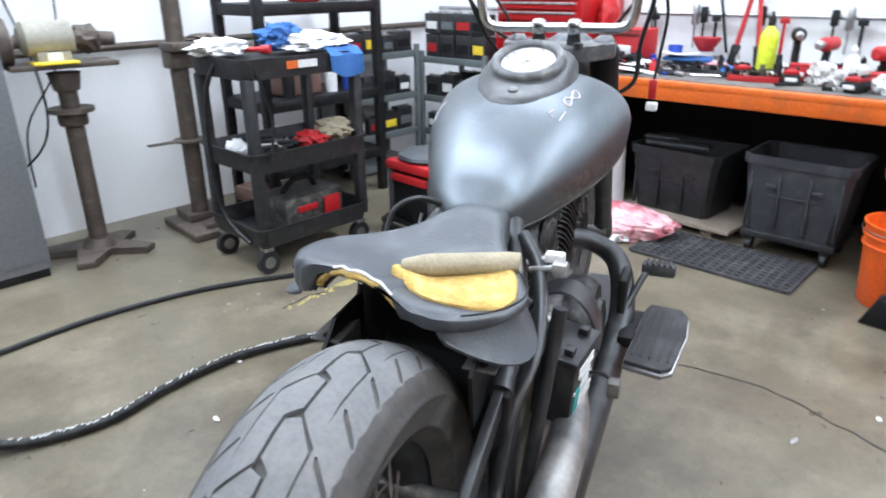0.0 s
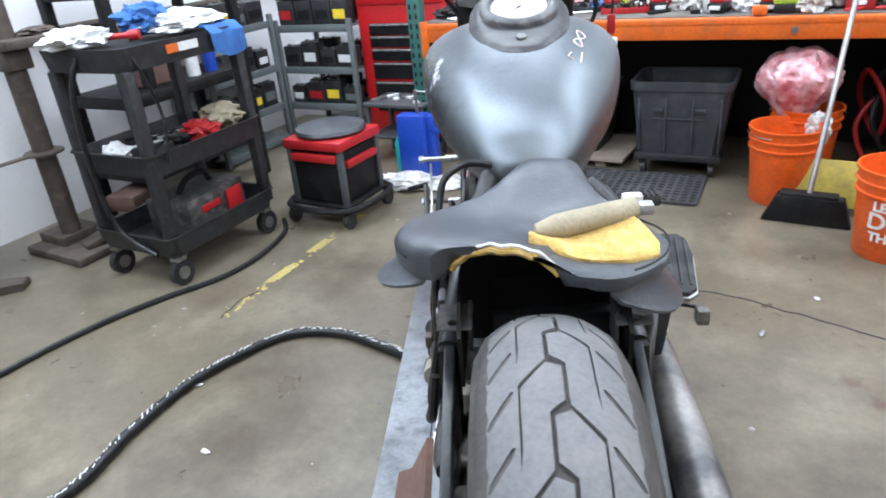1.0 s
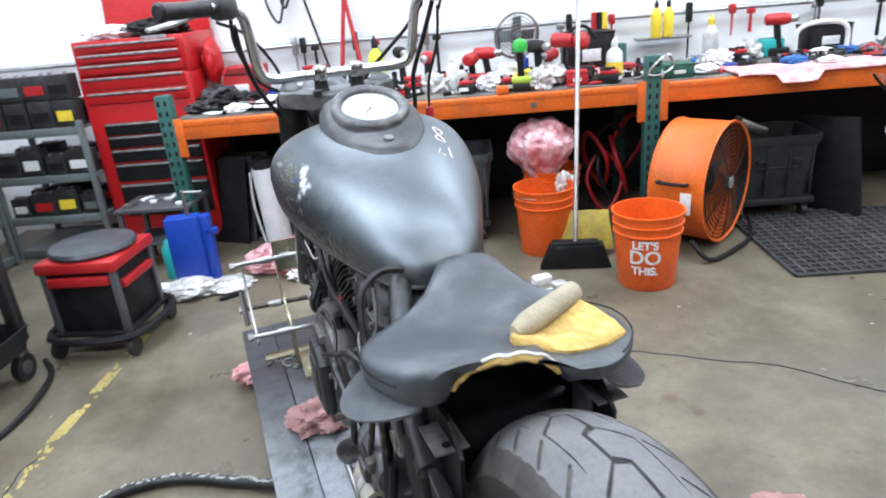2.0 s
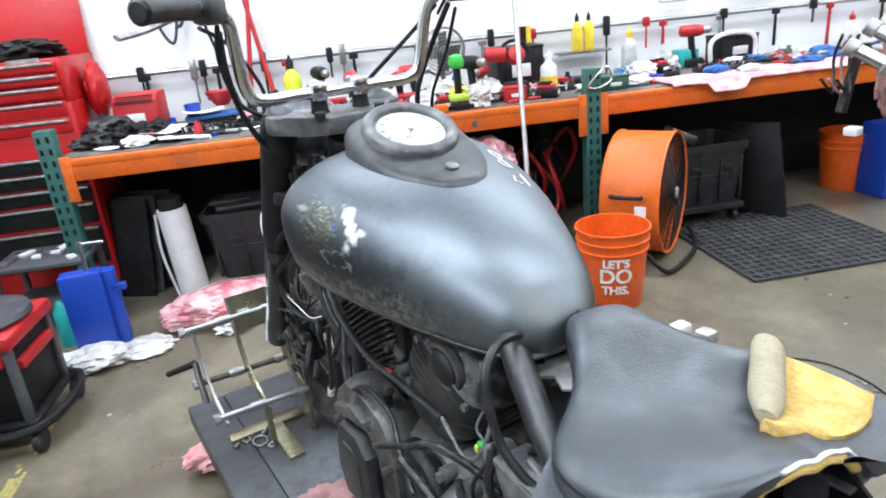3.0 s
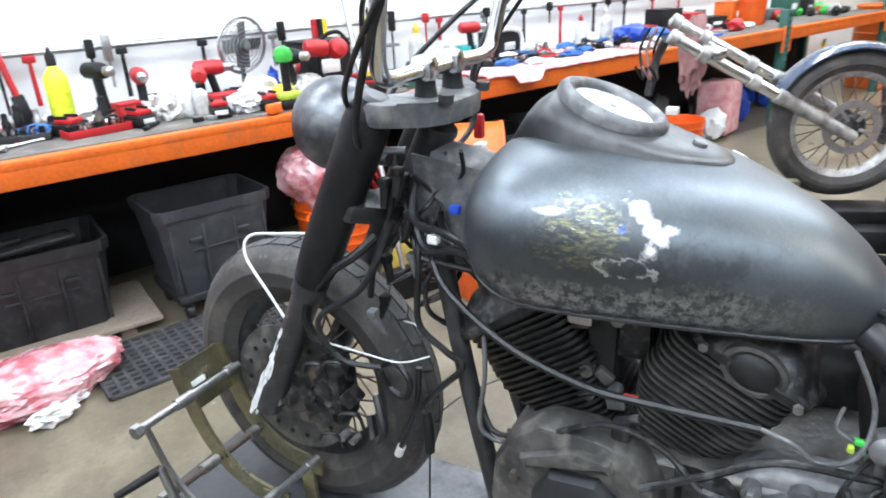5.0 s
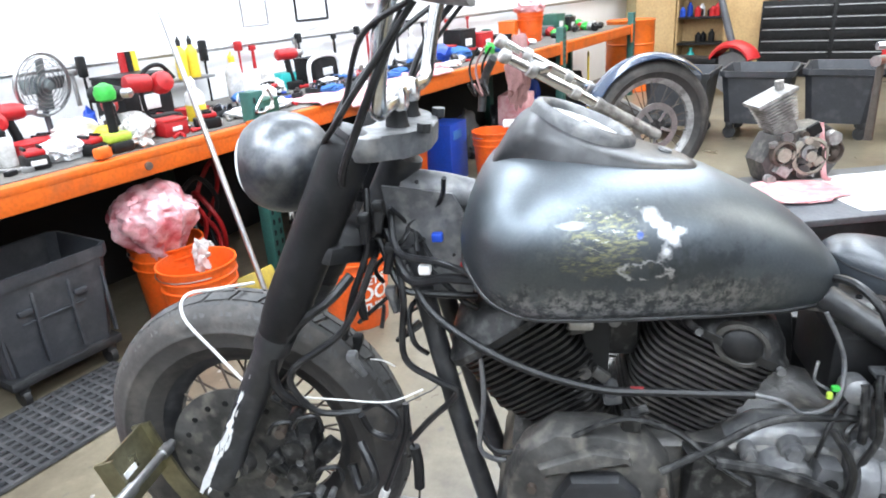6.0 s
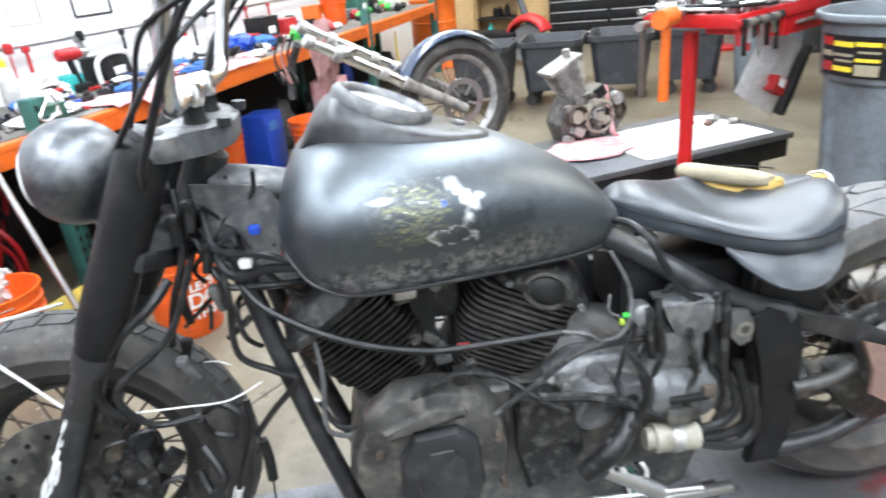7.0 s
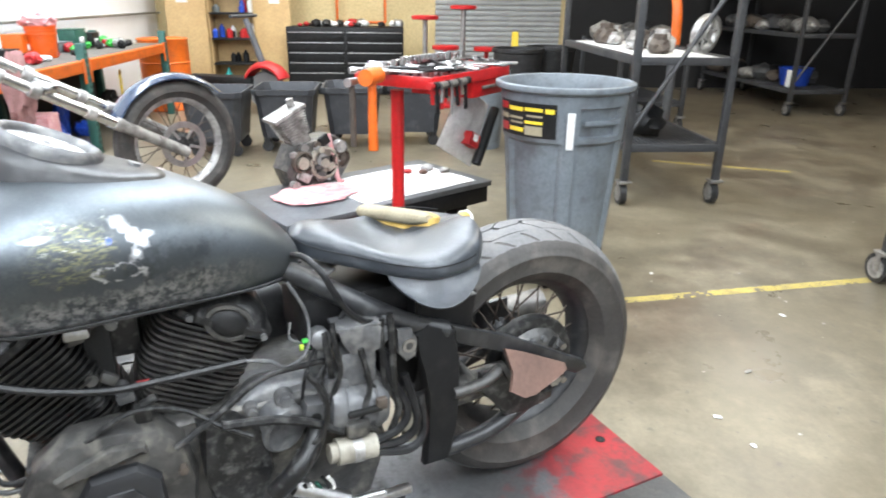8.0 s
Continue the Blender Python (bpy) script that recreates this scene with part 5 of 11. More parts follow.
for pts, r in (([(-0.165, 0.388, 0.74), (-0.172, 0.386, 0.68), (-0.175, 0.385, 0.6), (-0.18, 0.378, 0.53), (-0.185, 0.4, 0.48)], 0.0075), ([(-0.16, 0.402, 0.73), (-0.165, 0.404, 0.64), (-0.17, 0.398, 0.58), (-0.175, 0.36, 0.52)], 0.006), ([(-0.155, 0.5, 0.74), (-0.17, 0.5, 0.69), (-0.168, 0.492, 0.64), (-0.17, 0.51, 0.59), (-0.185, 0.53, 0.53)], 0.0055), ([(-0.15, 0.515, 0.72), (-0.162, 0.512, 0.67), (-0.15, 0.505, 0.62)], 0.007)):
    bm = B()
    tube(bm, pts, r, 8)
    part("hose", bm, M_engine, engine)
# bundled terminals under the end cover
random.seed(41)
for k in range(5):
    p = Vector((-0.2, 0.585 - 0.012 * k, 0.43 + random.uniform(-0.006, 0.006)))
    bm = B()
    tube(bm, [p, p + Vector((0.004, -0.012, -0.03)), p + Vector((0.0, -0.02 + 0.006 * k, -0.062))], 0.004, 6, 4)
    part("terminal", bm, (M_hose, M_white_cable, M_dark_green)[k % 3], engine)
bm = B()
rod(bm, (-0.19, 0.515, 0.475), (-0.19, 0.435, 0.47), 0.027, seg=18)
rod(bm, (-0.19, 0.53, 0.476), (-0.19, 0.515, 0.475), 0.02, seg=18)
part("fuel_filter", bm, M_cream, engine, "cream metal fuel pump")
bm = B()
rod(bm, (-0.19, 0.485, 0.473), (-0.19, 0.465, 0.472), 0.029, seg=18)
part("filter_band", bm, M_alloy, engine)
for pts in ([(-0.19, 0.435, 0.475), (-0.19, 0.38, 0.49), (-0.185, 0.36, 0.53), (-0.17, 0.39, 0.6), (-0.16, 0.4, 0.66)], [(-0.19, 0.435, 0.462), (-0.19, 0.37, 0.46), (-0.19, 0.34, 0.5), (-0.17, 0.36, 0.6)], [(-0.19, 0.43, 0.448), (-0.2, 0.36, 0.44), (-0.19, 0.325, 0.47), (-0.18, 0.33, 0.55)]):
    bm = B()
    tube(bm, pts, 0.009, 8)
    part("hose", bm, M_hose, engine)
bm = B()
rod(bm, (-0.185, 0.6, 0.42), (-0.2, 0.5, 0.36), 0.018, seg=14)
rod(bm, (-0.2, 0.72, 0.37), (-0.2, 0.42, 0.35), 0.008, seg=10)
box(bm, (-0.2, 0.43, 0.34), (0.02, 0.14, 0.018), 0.004)
part("shift_rod", bm, M_steel, engine)
bm = B()
tube(bm, [(-0.2, 0.64, 0.43), (-0.21, 0.6, 0.475), (-0.19, 0.565, 0.5), (-0.17, 0.545, 0.525)], 0.02, 12)
part("elbow", bm, M_engine, engine)
# wiring between seat rail and gearbox
random.seed(23)
for k in range(9):
    pts = [(random.uniform(-0.15, -0.12), random.uniform(0.4, 0.58), random.uniform(0.66, 0.75))]
    for q in range(3):
        pts.append((pts[-1][0] + random.uniform(-0.012, 0.012), pts[-1][1] + random.uniform(-0.03, 0.03), pts[-1][2] - random.uniform(0.01, 0.05)))
    bm = B()
    tube(bm, pts, random.choice((0.0025, 0.0035, 0.005)), 6, 5)
    part("wire", bm, random.choice((M_grey_metal, M_hose, M_hose, M_engine)), engine)
for pts, r in (([(-0.19, 0.72, 0.6), (-0.19, 0.63, 0.585), (-0.185, 0.55, 0.55), (-0.19, 0.5, 0.52)], 0.009), ([(-0.18, 0.56, 0.66), (-0.195, 0.53, 0.6), (-0.2, 0.545, 0.53), (-0.19, 0.59, 0.5)], 0.006), ([(-0.17, 0.45, 0.68), (-0.185, 0.44, 0.6), (-0.19, 0.46, 0.54), (-0.19, 0.43, 0.5)], 0.006)):
    bm = B()
    tube(bm, pts, r, 8)
    part("hose", bm, M_engine, engine)
# housing blackened to stand for the deep shade between the cylinders
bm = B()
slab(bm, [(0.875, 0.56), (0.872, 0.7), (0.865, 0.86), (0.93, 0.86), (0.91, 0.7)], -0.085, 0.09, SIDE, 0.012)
part("inlet_housing", bm, M_void, engine, "inlet housing between the cylinders, blackened as a shaded gap")
random.seed(31)
for k in range(9):
    bm = B()
    y, z = 0.893 + random.uniform(-0.03, 0.035), random.uniform(0.62, 0.8)
    if k % 2:
        rod(bm, (-0.08, y, z), (-0.105, y, z), random.uniform(0.006, 0.014), seg=10)
    else:
        box(bm, (0, 0, 0), (0.014, 0.03, 0.02), 0.004, pose(-0.09, y, z, random.uniform(-40, 40), 0, 0))
    part("fitting", bm, random.choice((M_case, M_engine, M_grey_metal)), engine)
# air box between the barrels on the left, fuel pipe and breather hoses
bm = B()
box(bm, (0.0, 0.87, 0.76), (0.14, 0.1, 0.11), 0.02)
part("carburettor", bm, M_engine, engine)
bm = B()
box(bm, (-0.105, 0.918, 0.79), (0.03, 0.04, 0.02), 0.006)
part("coil_clip", bm, M_steel, engine)
bm = B()
lathe(bm, [(0.018, 0), (0.02, 0.004), (0.02, 0.034), (0.012, 0.04), (0.004, 0.041)], spin((-0.115, 0.52, 0.7), (-0.16, 0.52, 0.705)), 20)
box(bm, (-0.13, 0.52, 0.672), (0.03, 0.022, 0.03), 0.006)
part("relay_block", bm, M_grey_metal, engine)
bm = B()
box(bm, (-0.143, 0.55, 0.707), (0.009, 0.012, 0.008), 0.002)
box(bm, (-0.144, 0.545, 0.697), (0.007, 0.006, 0.014), 0.002)
part("green_plug", bm, M_green, engine, "green wiring plug")
bm = B()
box(bm, (-0.145, 0.558, 0.696), (0.008, 0.008, 0.011), 0.002)
part("yellow_plug", bm, M_lime, engine)

# ---- cables and hoses of the left side ----
for name, pts, r, mat in (
    ("cable", [(-0.07, 1.2, 0.87), (-0.11, 1.15, 0.80), (-0.14, 1.03, 0.735), (-0.145, 0.9, 0.695), (-0.14, 0.8, 0.688), (-0.14, 0.66, 0.69)], 0.007, M_hose),
    ("cable", [(-0.14, 0.66, 0.69), (-0.15, 0.62, 0.685), (-0.15, 0.59, 0.665), (-0.15, 0.55, 0.69), (-0.13, 0.54, 0.75), (-0.12, 0.57, 0.82)], 0.0035, M_grey_metal),
    ("hose", [(-0.15, 1.02, 0.58), (-0.17, 0.95, 0.61), (-0.175, 0.86, 0.66), (-0.17, 0.78, 0.64), (-0.19, 0.72, 0.6), (-0.2, 0.67, 0.57)], 0.0048, M_engine),
    ("hose", [(-0.2, 0.8, 0.585), (-0.18, 0.72, 0.62), (-0.17, 0.64, 0.665), (-0.15, 0.55, 0.66), (-0.14, 0.5, 0.655)], 0.006, M_engine),
    ("cable", [(-0.06, 1.23, 0.93), (-0.1, 1.19, 0.86), (-0.12, 1.12, 0.87), (-0.12, 1.02, 0.86)], 0.008, M_hose),
    ("cable", [(-0.06, 1.22, 0.96), (-0.11, 1.2, 0.91), (-0.13, 1.13, 0.90), (-0.12, 1.06, 0.865)], 0.006, M_hose),
    ("cable", [(-0.11, 1.24, 0.9), (-0.13, 1.3, 0.78), (-0.14, 1.4, 0.7), (-0.13, 1.37, 0.62), (-0.1, 1.3, 0.6)], 0.006, M_hose),
    ("hose", [(-0.12, 1.3, 0.55), (-0.15, 1.27, 0.5), (-0.14, 1.3, 0.46), (-0.12, 1.32, 0.5)], 0.009, M_hose),
    ("white_wire", [(-0.12, 1.49, 0.655), (-0.11, 1.545, 0.715), (-0.1, 1.6, 0.78), (-0.08, 1.6, 0.815), (-0.04, 1.56, 0.81), (0.02, 1.52, 0.795)], 0.003, M_white_cable),
    ("white_wire", [(-0.13, 1.394, 0.647), (-0.13, 1.314, 0.644), (-0.13, 1.236, 0.644), (-0.125, 1.176, 0.668)], 0.0016, M_white_cable),
    ("white_wire", [(-0.01, 1.311, 0.653), (-0.01, 1.278, 0.652), (-0.02, 1.25, 0.646)], 0.0015, M_white_cable),
    ("cable", [(-0.05, 1.264, 0.921), (-0.06, 1.221, 0.892), (-0.07, 1.158, 0.86), (-0.08, 1.103, 0.81), (-0.06, 1.06, 0.78)], 0.005, M_hose),
    ("cable", [(-0.06, 1.244, 0.913), (-0.09, 1.208, 0.843), (-0.09, 1.168, 0.83), (-0.08, 1.082, 0.821)], 0.006, M_hose),
    ("hose", [(-0.09, 1.29, 0.86), (-0.12, 1.32, 0.83), (-0.13, 1.376, 0.789), (-0.135, 1.429, 0.721), (-0.13, 1.429, 0.656), (-0.12, 1.388, 0.624)], 0.0085, M_hose),
    ("cable", [(-0.06, 1.257, 1.0), (-0.09, 1.257, 0.908), (-0.1, 1.289, 0.823), (-0.09, 1.314, 0.741)], 0.006, M_hose),
    ("cable", [(-0.08, 1.21, 0.88), (-0.1, 1.202, 0.818), (-0.1, 1.209, 0.714), (-0.11, 1.153, 0.676), (-0.11, 1.121, 0.653), (-0.1, 1.174, 0.589), (-0.1, 1.211, 0.544)], 0.006, M_hose),
    ("cable", [(-0.1, 1.291, 0.607), (-0.11, 1.259, 0.626), (-0.12, 1.226, 0.602), (-0.11, 1.242, 0.556), (-0.1, 1.282, 0.559), (-0.11, 1.295, 0.6)], 0.006, M_hose),
    ("wire", [(-0.1, 1.211, 0.544), (-0.1, 1.201, 0.496), (-0.1, 1.207, 0.4), (-0.1, 1.215, 0.27)], 0.002, M_hose),
    ("cable", [(-0.1, 1.215, 0.621), (-0.105, 1.219, 0.563), (-0.1, 1.241, 0.499), (-0.1, 1.268, 0.43)], 0.006, M_hose),
    ("cable_end", [(-0.1, 1.268, 0.43), (-0.1, 1.277, 0.408)], 0.009, M_white_cable),
    ("plug_boot", [(-0.1, 1.206, 0.53), (-0.1, 1.202, 0.49), (-0.1, 1.204, 0.44)], 0.01, M_matt_black),
    ("hose", [(-0.11, 1.08, 0.74), (-0.12, 1.075, 0.654), (-0.125, 1.085, 0.56), (-0.12, 1.065, 0.53), (-0.12, 1.04, 0.529)], 0.0045, M_grey_metal),
    ("hose", [(-0.1, 0.9, 0.6), (-0.13, 1.0, 0.565), (-0.125, 1.06, 0.55), (-0.11, 1.09, 0.6)], 0.005, M_hose),
    ("cable", [(-0.03, 0.555, 0.825), (-0.06, 0.55, 0.848), (-0.111, 0.535, 0.862), (-0.15, 0.515, 0.845), (-0.162, 0.498, 0.81), (-0.165, 0.47, 0.76), (-0.155, 0.43, 0.725), (-0.14, 0.39, 0.715)], 0.0065, M_hose),
    ("cable_end", [(-0.14, 0.39, 0.715), (-0.13, 0.37, 0.712)], 0.007, M_white_cable),
):
    bm = B()
    tube(bm, pts, r, 8, 6)
    part(name, bm, mat, bike)
random.seed(5)
for k in range(10):
    y0, z0 = random.uniform(1.12, 1.28), random.uniform(0.84, 1.03)
    bm = B()
    pts = [(random.uniform(-0.09, 0.05), y0, z0)]
    for q in range(4):
        pts.append((random.uniform(-0.1, 0.06), pts[-1][1] + random.uniform(-0.05, 0.06), pts[-1][2] - random.uniform(0.01, 0.055)))
    tube(bm, pts, random.choice((0.003, 0.004, 0.005)), 6, 5)
    part("wire", bm, random.choice((M_hose, M_hose, M_engine)), bike)
for k in range(9):                                      # black plugs bunched in the loom behind the fork
    at_ = Vector((-0.06 - 0.05 * random.random(), random.uniform(1.2, 1.3), random.uniform(0.66, 0.98)))
    bm = B()
    rod(bm, at_, at_ + Vector((random.uniform(-0.01, 0.01), random.uniform(-0.02, 0.02), -0.035)), 0.009, 0.0065, 8)
    box(bm, at_ + Vector((0, 0, 0.006)), (0.02, 0.018, 0.016), 0.004)
    part("loom_plug", bm, M_matt_black if k % 4 else M_grey_metal, bike)
bm = B()
box(bm, (-0.07, 1.144, 0.92), (0.015, 0.018, 0.015), 0.003)
part("blue_connector", bm, M_blue, bike, "blue wiring connector")
bm = B()
box(bm, (-0.12, 1.158, 0.885), (0.016, 0.02, 0.016), 0.004)
part("white_connector", bm, M_white_cable, bike, "white wiring connector")
bm = B()
box(bm, (-0.105, 1.09, 0.885), (0.03, 0.025, 0.03), 0.006)
part("red_connector", bm, M_red_plastic, bike, "red wiring connector")
bm = B()
rod(bm, (-0.1395, 0.842, 0.6885), (-0.1395, 0.822, 0.6885), 0.0075, seg=10)
part("red_tape", bm, M_dull_red, bike, "red tape on the cable")

# ---- fork, headlight, bars ----
fork = new("front_fork")
fork.parent = bike
fork["label"] = "black front fork with scraped lower legs"
TOP, BOT = Vector((0, 1.252, 1.095)), Vector((0, 1.592, 0.437))
down = (BOT - TOP).normalized()
for sg in (-1, 1):
    off = Vector((sg * 0.117, 0, 0))
    leg = new("fork_leg")
    leg.parent = fork
    bm = B()
    L_ = (BOT - TOP).length
    lathe(bm, [(0.026, 0), (0.032, 0.004), (0.038, 0.02), (0.039, 0.04), (0.0385, 0.3), (0.036, 0.345), (0.033, 0.355), (0.033, 0.37)], spin(TOP + off, BOT + off), 24)
    part("upper_cover", bm, M_matt_black, leg, "scuffed black fork cover")
    bm = B()
    lathe(bm, [(0.031, 0.36), (0.033, 0.37), (0.033, 0.4), (0.028, 0.41), (0.027, 0.64), (0.03, 0.66), (0.03, L_ - 0.01), (0.022, L_)], spin(TOP + off, BOT + off), 20)
    part("slider", bm, M_frame, leg)
    bm = B()
    p0, p1 = TOP + off + down * 0.45 + Vector((-0.023, 0.012, 0.006)), TOP + off + down * (L_ - 0.015) + Vector((-0.0265, 0.012, 0.006))
    random.seed(90 + sg)
    for q in range(46):                                 # ragged flecks, closing up towards the axle
        u0 = random.random() ** 0.6
        c0 = p0.lerp(p1, u0) + Vector((0, random.uniform(-0.009, 0.009) * (0.35 + u0), 0))
        ln, wd = random.uniform(0.006, 0.03) * (0.4 + u0), random.uniform(0.0012, 0.0042) * (0.5 + 0.8 * u0)
        ring = []
        for b_ in (2 * math.pi * k_ / 9 for k_ in range(9)):
            rag_ = 0.7 + 0.5 * random.random()
            ring.append(c0 + down * ln * math.cos(b_) * rag_ + Vector((0, wd * math.sin(b_) * rag_, 0.4 * wd * math.sin(b_) * rag_)))
        rings(bm, [[p_ + Vector((0.004, 0, 0)) for p_ in ring], [p_ - Vector((0.0015, 0, 0)) for p_ in ring]])
    part("scrape", bm, M_grey_metal if sg > 0 else M_card, leg, "bare scraped metal")["kind"] = "stuff"
    bm = B()
    lathe(bm, [(0.03, 0), (0.03, 0.01), (0.02, 0.014), (0.012, 0.014)], spin(TOP + off - down * 0.0, TOP + off - down * 0.1), 6)
    part("fork_cap", bm, M_frame, leg)
bm = B()
rod(bm, (-0.13, FRONT_Y, AXLE_Z - 0.012), (0.13, FRONT_Y, AXLE_Z - 0.012), 0.013)
part("axle", bm, M_steel, fork)
YM = Matrix.Translation((0, 1.2, 1.082)) @ Matrix.Rotation(radians(6), 4, "X")
bm = B()
outl = [(-0.15, 0.045), (-0.147, 0.022), (-0.128, 0.004), (-0.09, -0.018), (-0.06, -0.046), (-0.03, -0.052), (0.03, -0.052), (0.06, -0.046), (0.09, -0.018), (0.128, 0.004), (0.147, 0.022), (0.15, 0.045), (0.138, 0.068), (0.112, 0.078), (0.085, 0.064), (0.05, 0.034), (-0.05, 0.034), (-0.085, 0.064), (-0.112, 0.078), (-0.138, 0.068)]
slab(bm, outl, -0.024, 0.014, YM, 0.006)
part("top_yoke", bm, M_grey_metal, fork, "dusty grey top yoke plate")
bm = B()
slab(bm, [(x * 0.95, y * 0.8) for x, y in outl], -0.016, 0.016, Matrix.Translation((0, 1.285, 0.905)) @ Matrix.Rotation(radians(20), 4, "X"), 0.006)
part("lower_yoke", bm, M_frame, fork)
for x in (-0.03, 0.03):
    bm = B()
    rod(bm, YM @ Vector((x * 2.2, -0.045, 0.012)), YM @ Vector((x * 2.2, -0.045, 0.026)), 0.012, seg=6)
    part("yoke_bolt", bm, M_frame, fork)
bars = new("handlebar")
bars.parent = bike
bars["label"] = "tall chrome handlebar with black controls"
for sg in (-1, 1):
    bm = B()
    lathe(bm, [(0.02, 0), (0.018, 0.005), (0.016, 0.03), (0.02, 0.045)], spin((sg * 0.046, 1.2, 1.095), (sg * 0.046, 1.2, 1.2)), 16)
    part("riser", bm, M_matt_black, bars)
    bm = B()
    box(bm, (sg * 0.046, 1.2, 1.138), (0.036, 0.042, 0.042), 0.012)
    part("riser_clamp", bm, M_chrome, bars)
bm = B()
half = [(0.0, 1.2, 1.136), (0.1, 1.2, 1.136), (0.15, 1.197, 1.136), (0.18, 1.192, 1.145), (0.193, 1.188, 1.17), (0.2, 1.178, 1.22), (0.204, 1.17, 1.255), (0.21, 1.158, 1.285), (0.228, 1.135, 1.303), (0.262, 1.1, 1.31), (0.3, 1.06, 1.312), (0.37, 0.99, 1.31)]
full = [(-x, y, z) for x, y, z in half[:0:-1]] + half
tube(bm, full, 0.0127, 14, 4)
part("bar", bm, M_chrome, bars)
for sg in (-1, 1):
    a, b = Vector((sg * 0.285, 1.075, 1.311)), Vector((sg * 0.385, 0.975, 1.31))
    bm = B()
    lathe(bm, [(0.014, 0), (0.019, 0.004), (0.018, 0.02), (0.0165, 0.06), (0.018, 0.12), (0.02, 0.136), (0.014, 0.141)], spin(a, b), 16)
    part("grip", bm, M_hose, bars, "black rubber grip")
    c = Vector((sg * 0.252, 1.108, 1.308))
    d = (b - a).normalized()
    bm = B()
    m = spin(c - d * 0.03, c + d * 0.03)
    box(bm, (0, 0, 0.03), (0.046, 0.05, 0.06), 0.014, m)
    box(bm, (0.0, 0.022, 0.035), (0.03, 0.03, 0.03), 0.008, m)
    part("switch_housing", bm, M_frame, bars)
    bm = B()
    tube(bm, [c + Vector((sg * 0.01, 0.045, 0.0)), c + Vector((sg * 0.05, 0.035, -0.006)), c + Vector((sg * 0.11, -0.02, -0.022)), c + Vector((sg * 0.16, -0.075, -0.03))], (0.011, 0.007), 8, 5, flat=0.6)
    box(bm, c + Vector((sg * 0.005, 0.04, 0.0)), (0.04, 0.03, 0.026), 0.008)
    part("lever", bm, M_alloy, bars, "silver lever")
for pts, r in (([(-0.235, 1.135, 1.27), (-0.225, 1.175, 1.2), (-0.2, 1.22, 1.12), (-0.16, 1.26, 1.05), (-0.12, 1.27, 1.0)], 0.006),
               ([(-0.24, 1.12, 1.28), (-0.235, 1.17, 1.22), (-0.19, 1.25, 1.13), (-0.1, 1.31, 1.07), (-0.06, 1.33, 1.0)], 0.0045),
               ([(-0.27, 1.12, 1.28), (-0.2, 1.2, 1.24), (-0.14, 1.25, 1.15), (-0.12, 1.3, 1.05)], 0.004),
               ([(0.24, 1.13, 1.28), (0.235, 1.2, 1.2), (0.21, 1.24, 1.1), (0.2, 1.24, 1.0), (0.12, 1.26, 0.95)], 0.006),
               ([(0.25, 1.12, 1.27), (0.27, 1.2, 1.18), (0.26, 1.26, 1.08), (0.25, 1.25, 1.0)], 0.004),
               ([(0.22, 1.15, 1.28), (0.2, 1.24, 1.22), (0.12, 1.33, 1.12), (0.06, 1.35, 1.05)], 0.005),
               ([(0.25, 1.14, 1.3), (0.3, 1.22, 1.3), (0.32, 1.3, 1.26)], 0.004)):
    bm = B()
    tube(bm, pts, r, 8, 6)
    part("control_cable", bm, M_hose, bars)
bm = B()
box(bm, (0.25, 1.25, 0.985), (0.02, 0.02, 0.05), 0.005)
part("red_wire_end", bm, M_red_plastic, bars, "red wire end hanging from the bar")
bm = B()
box(bm, (0.252, 1.25, 0.94), (0.03, 0.022, 0.022), 0.005)
part("white_plug", bm, M_white_cable, bars, "white plug on the hanging wire")

# headlight shell: a dull grey ball ahead of the fork
HL = spin((0, 1.335, 1.035), (0, 1.44, 1.03))
light = new("headlight")
light.parent = bike
bm = B()
lathe(bm, [(max(0.004, math.sqrt(max(0, 0.086 ** 2 - (zz - 0.078) ** 2))), zz) for zz in (-0.0078, -0.005, 0.0, 0.008, 0.02, 0.035, 0.052, 0.07, 0.088, 0.105, 0.12, 0.132)], HL, 40)
part("shell", bm, M_headlight, light, "dull grey headlight shell")
bm = B()
lathe(bm, [(0.066, 0.131), (0.055, 0.142), (0.03, 0.149), (0.002, 0.151)], HL, 32)
part("lens", bm, M_card, light)
bm = B()
rod(bm, (-0.03, 1.29, 0.98), (-0.01, 1.38, 0.975), 0.011)
rod(bm, (0.03, 1.29, 0.98), (0.01, 1.38, 0.975), 0.011)
part("headlight_bracket", bm, M_frame, light)

# ---- right side: exhaust, battery, floorboard, pedal ----
exhaust = new("exhaust")
exhaust.parent = bike
exhaust["label"] = "cut-off black exhaust pipes, scraped bare"
bm = B()
tube(bm, [(0.08, 1.06, 0.62), (0.15, 1.1, 0.6), (0.22, 1.08, 0.56), (0.25, 1.0, 0.47), (0.245, 0.85, 0.4), (0.235, 0.6, 0.385), (0.225, 0.3, 0.385), (0.215, -0.05, 0.39), (0.21, -0.26, 0.395)], (0.024, 0.045), 16, 6)
part("front_pipe", bm, M_frame, exhaust)
bm = B()
tube(bm, [(0.08, 0.62, 0.62), (0.15, 0.57, 0.6), (0.2, 0.52, 0.53), (0.225, 0.42, 0.49), (0.225, 0.2, 0.475), (0.215, -0.05, 0.47), (0.21, -0.24, 0.475)], (0.026, 0.043), 16, 6)
part("rear_pipe", bm, M_exhaust, exhaust)
bm = B()
rows = []
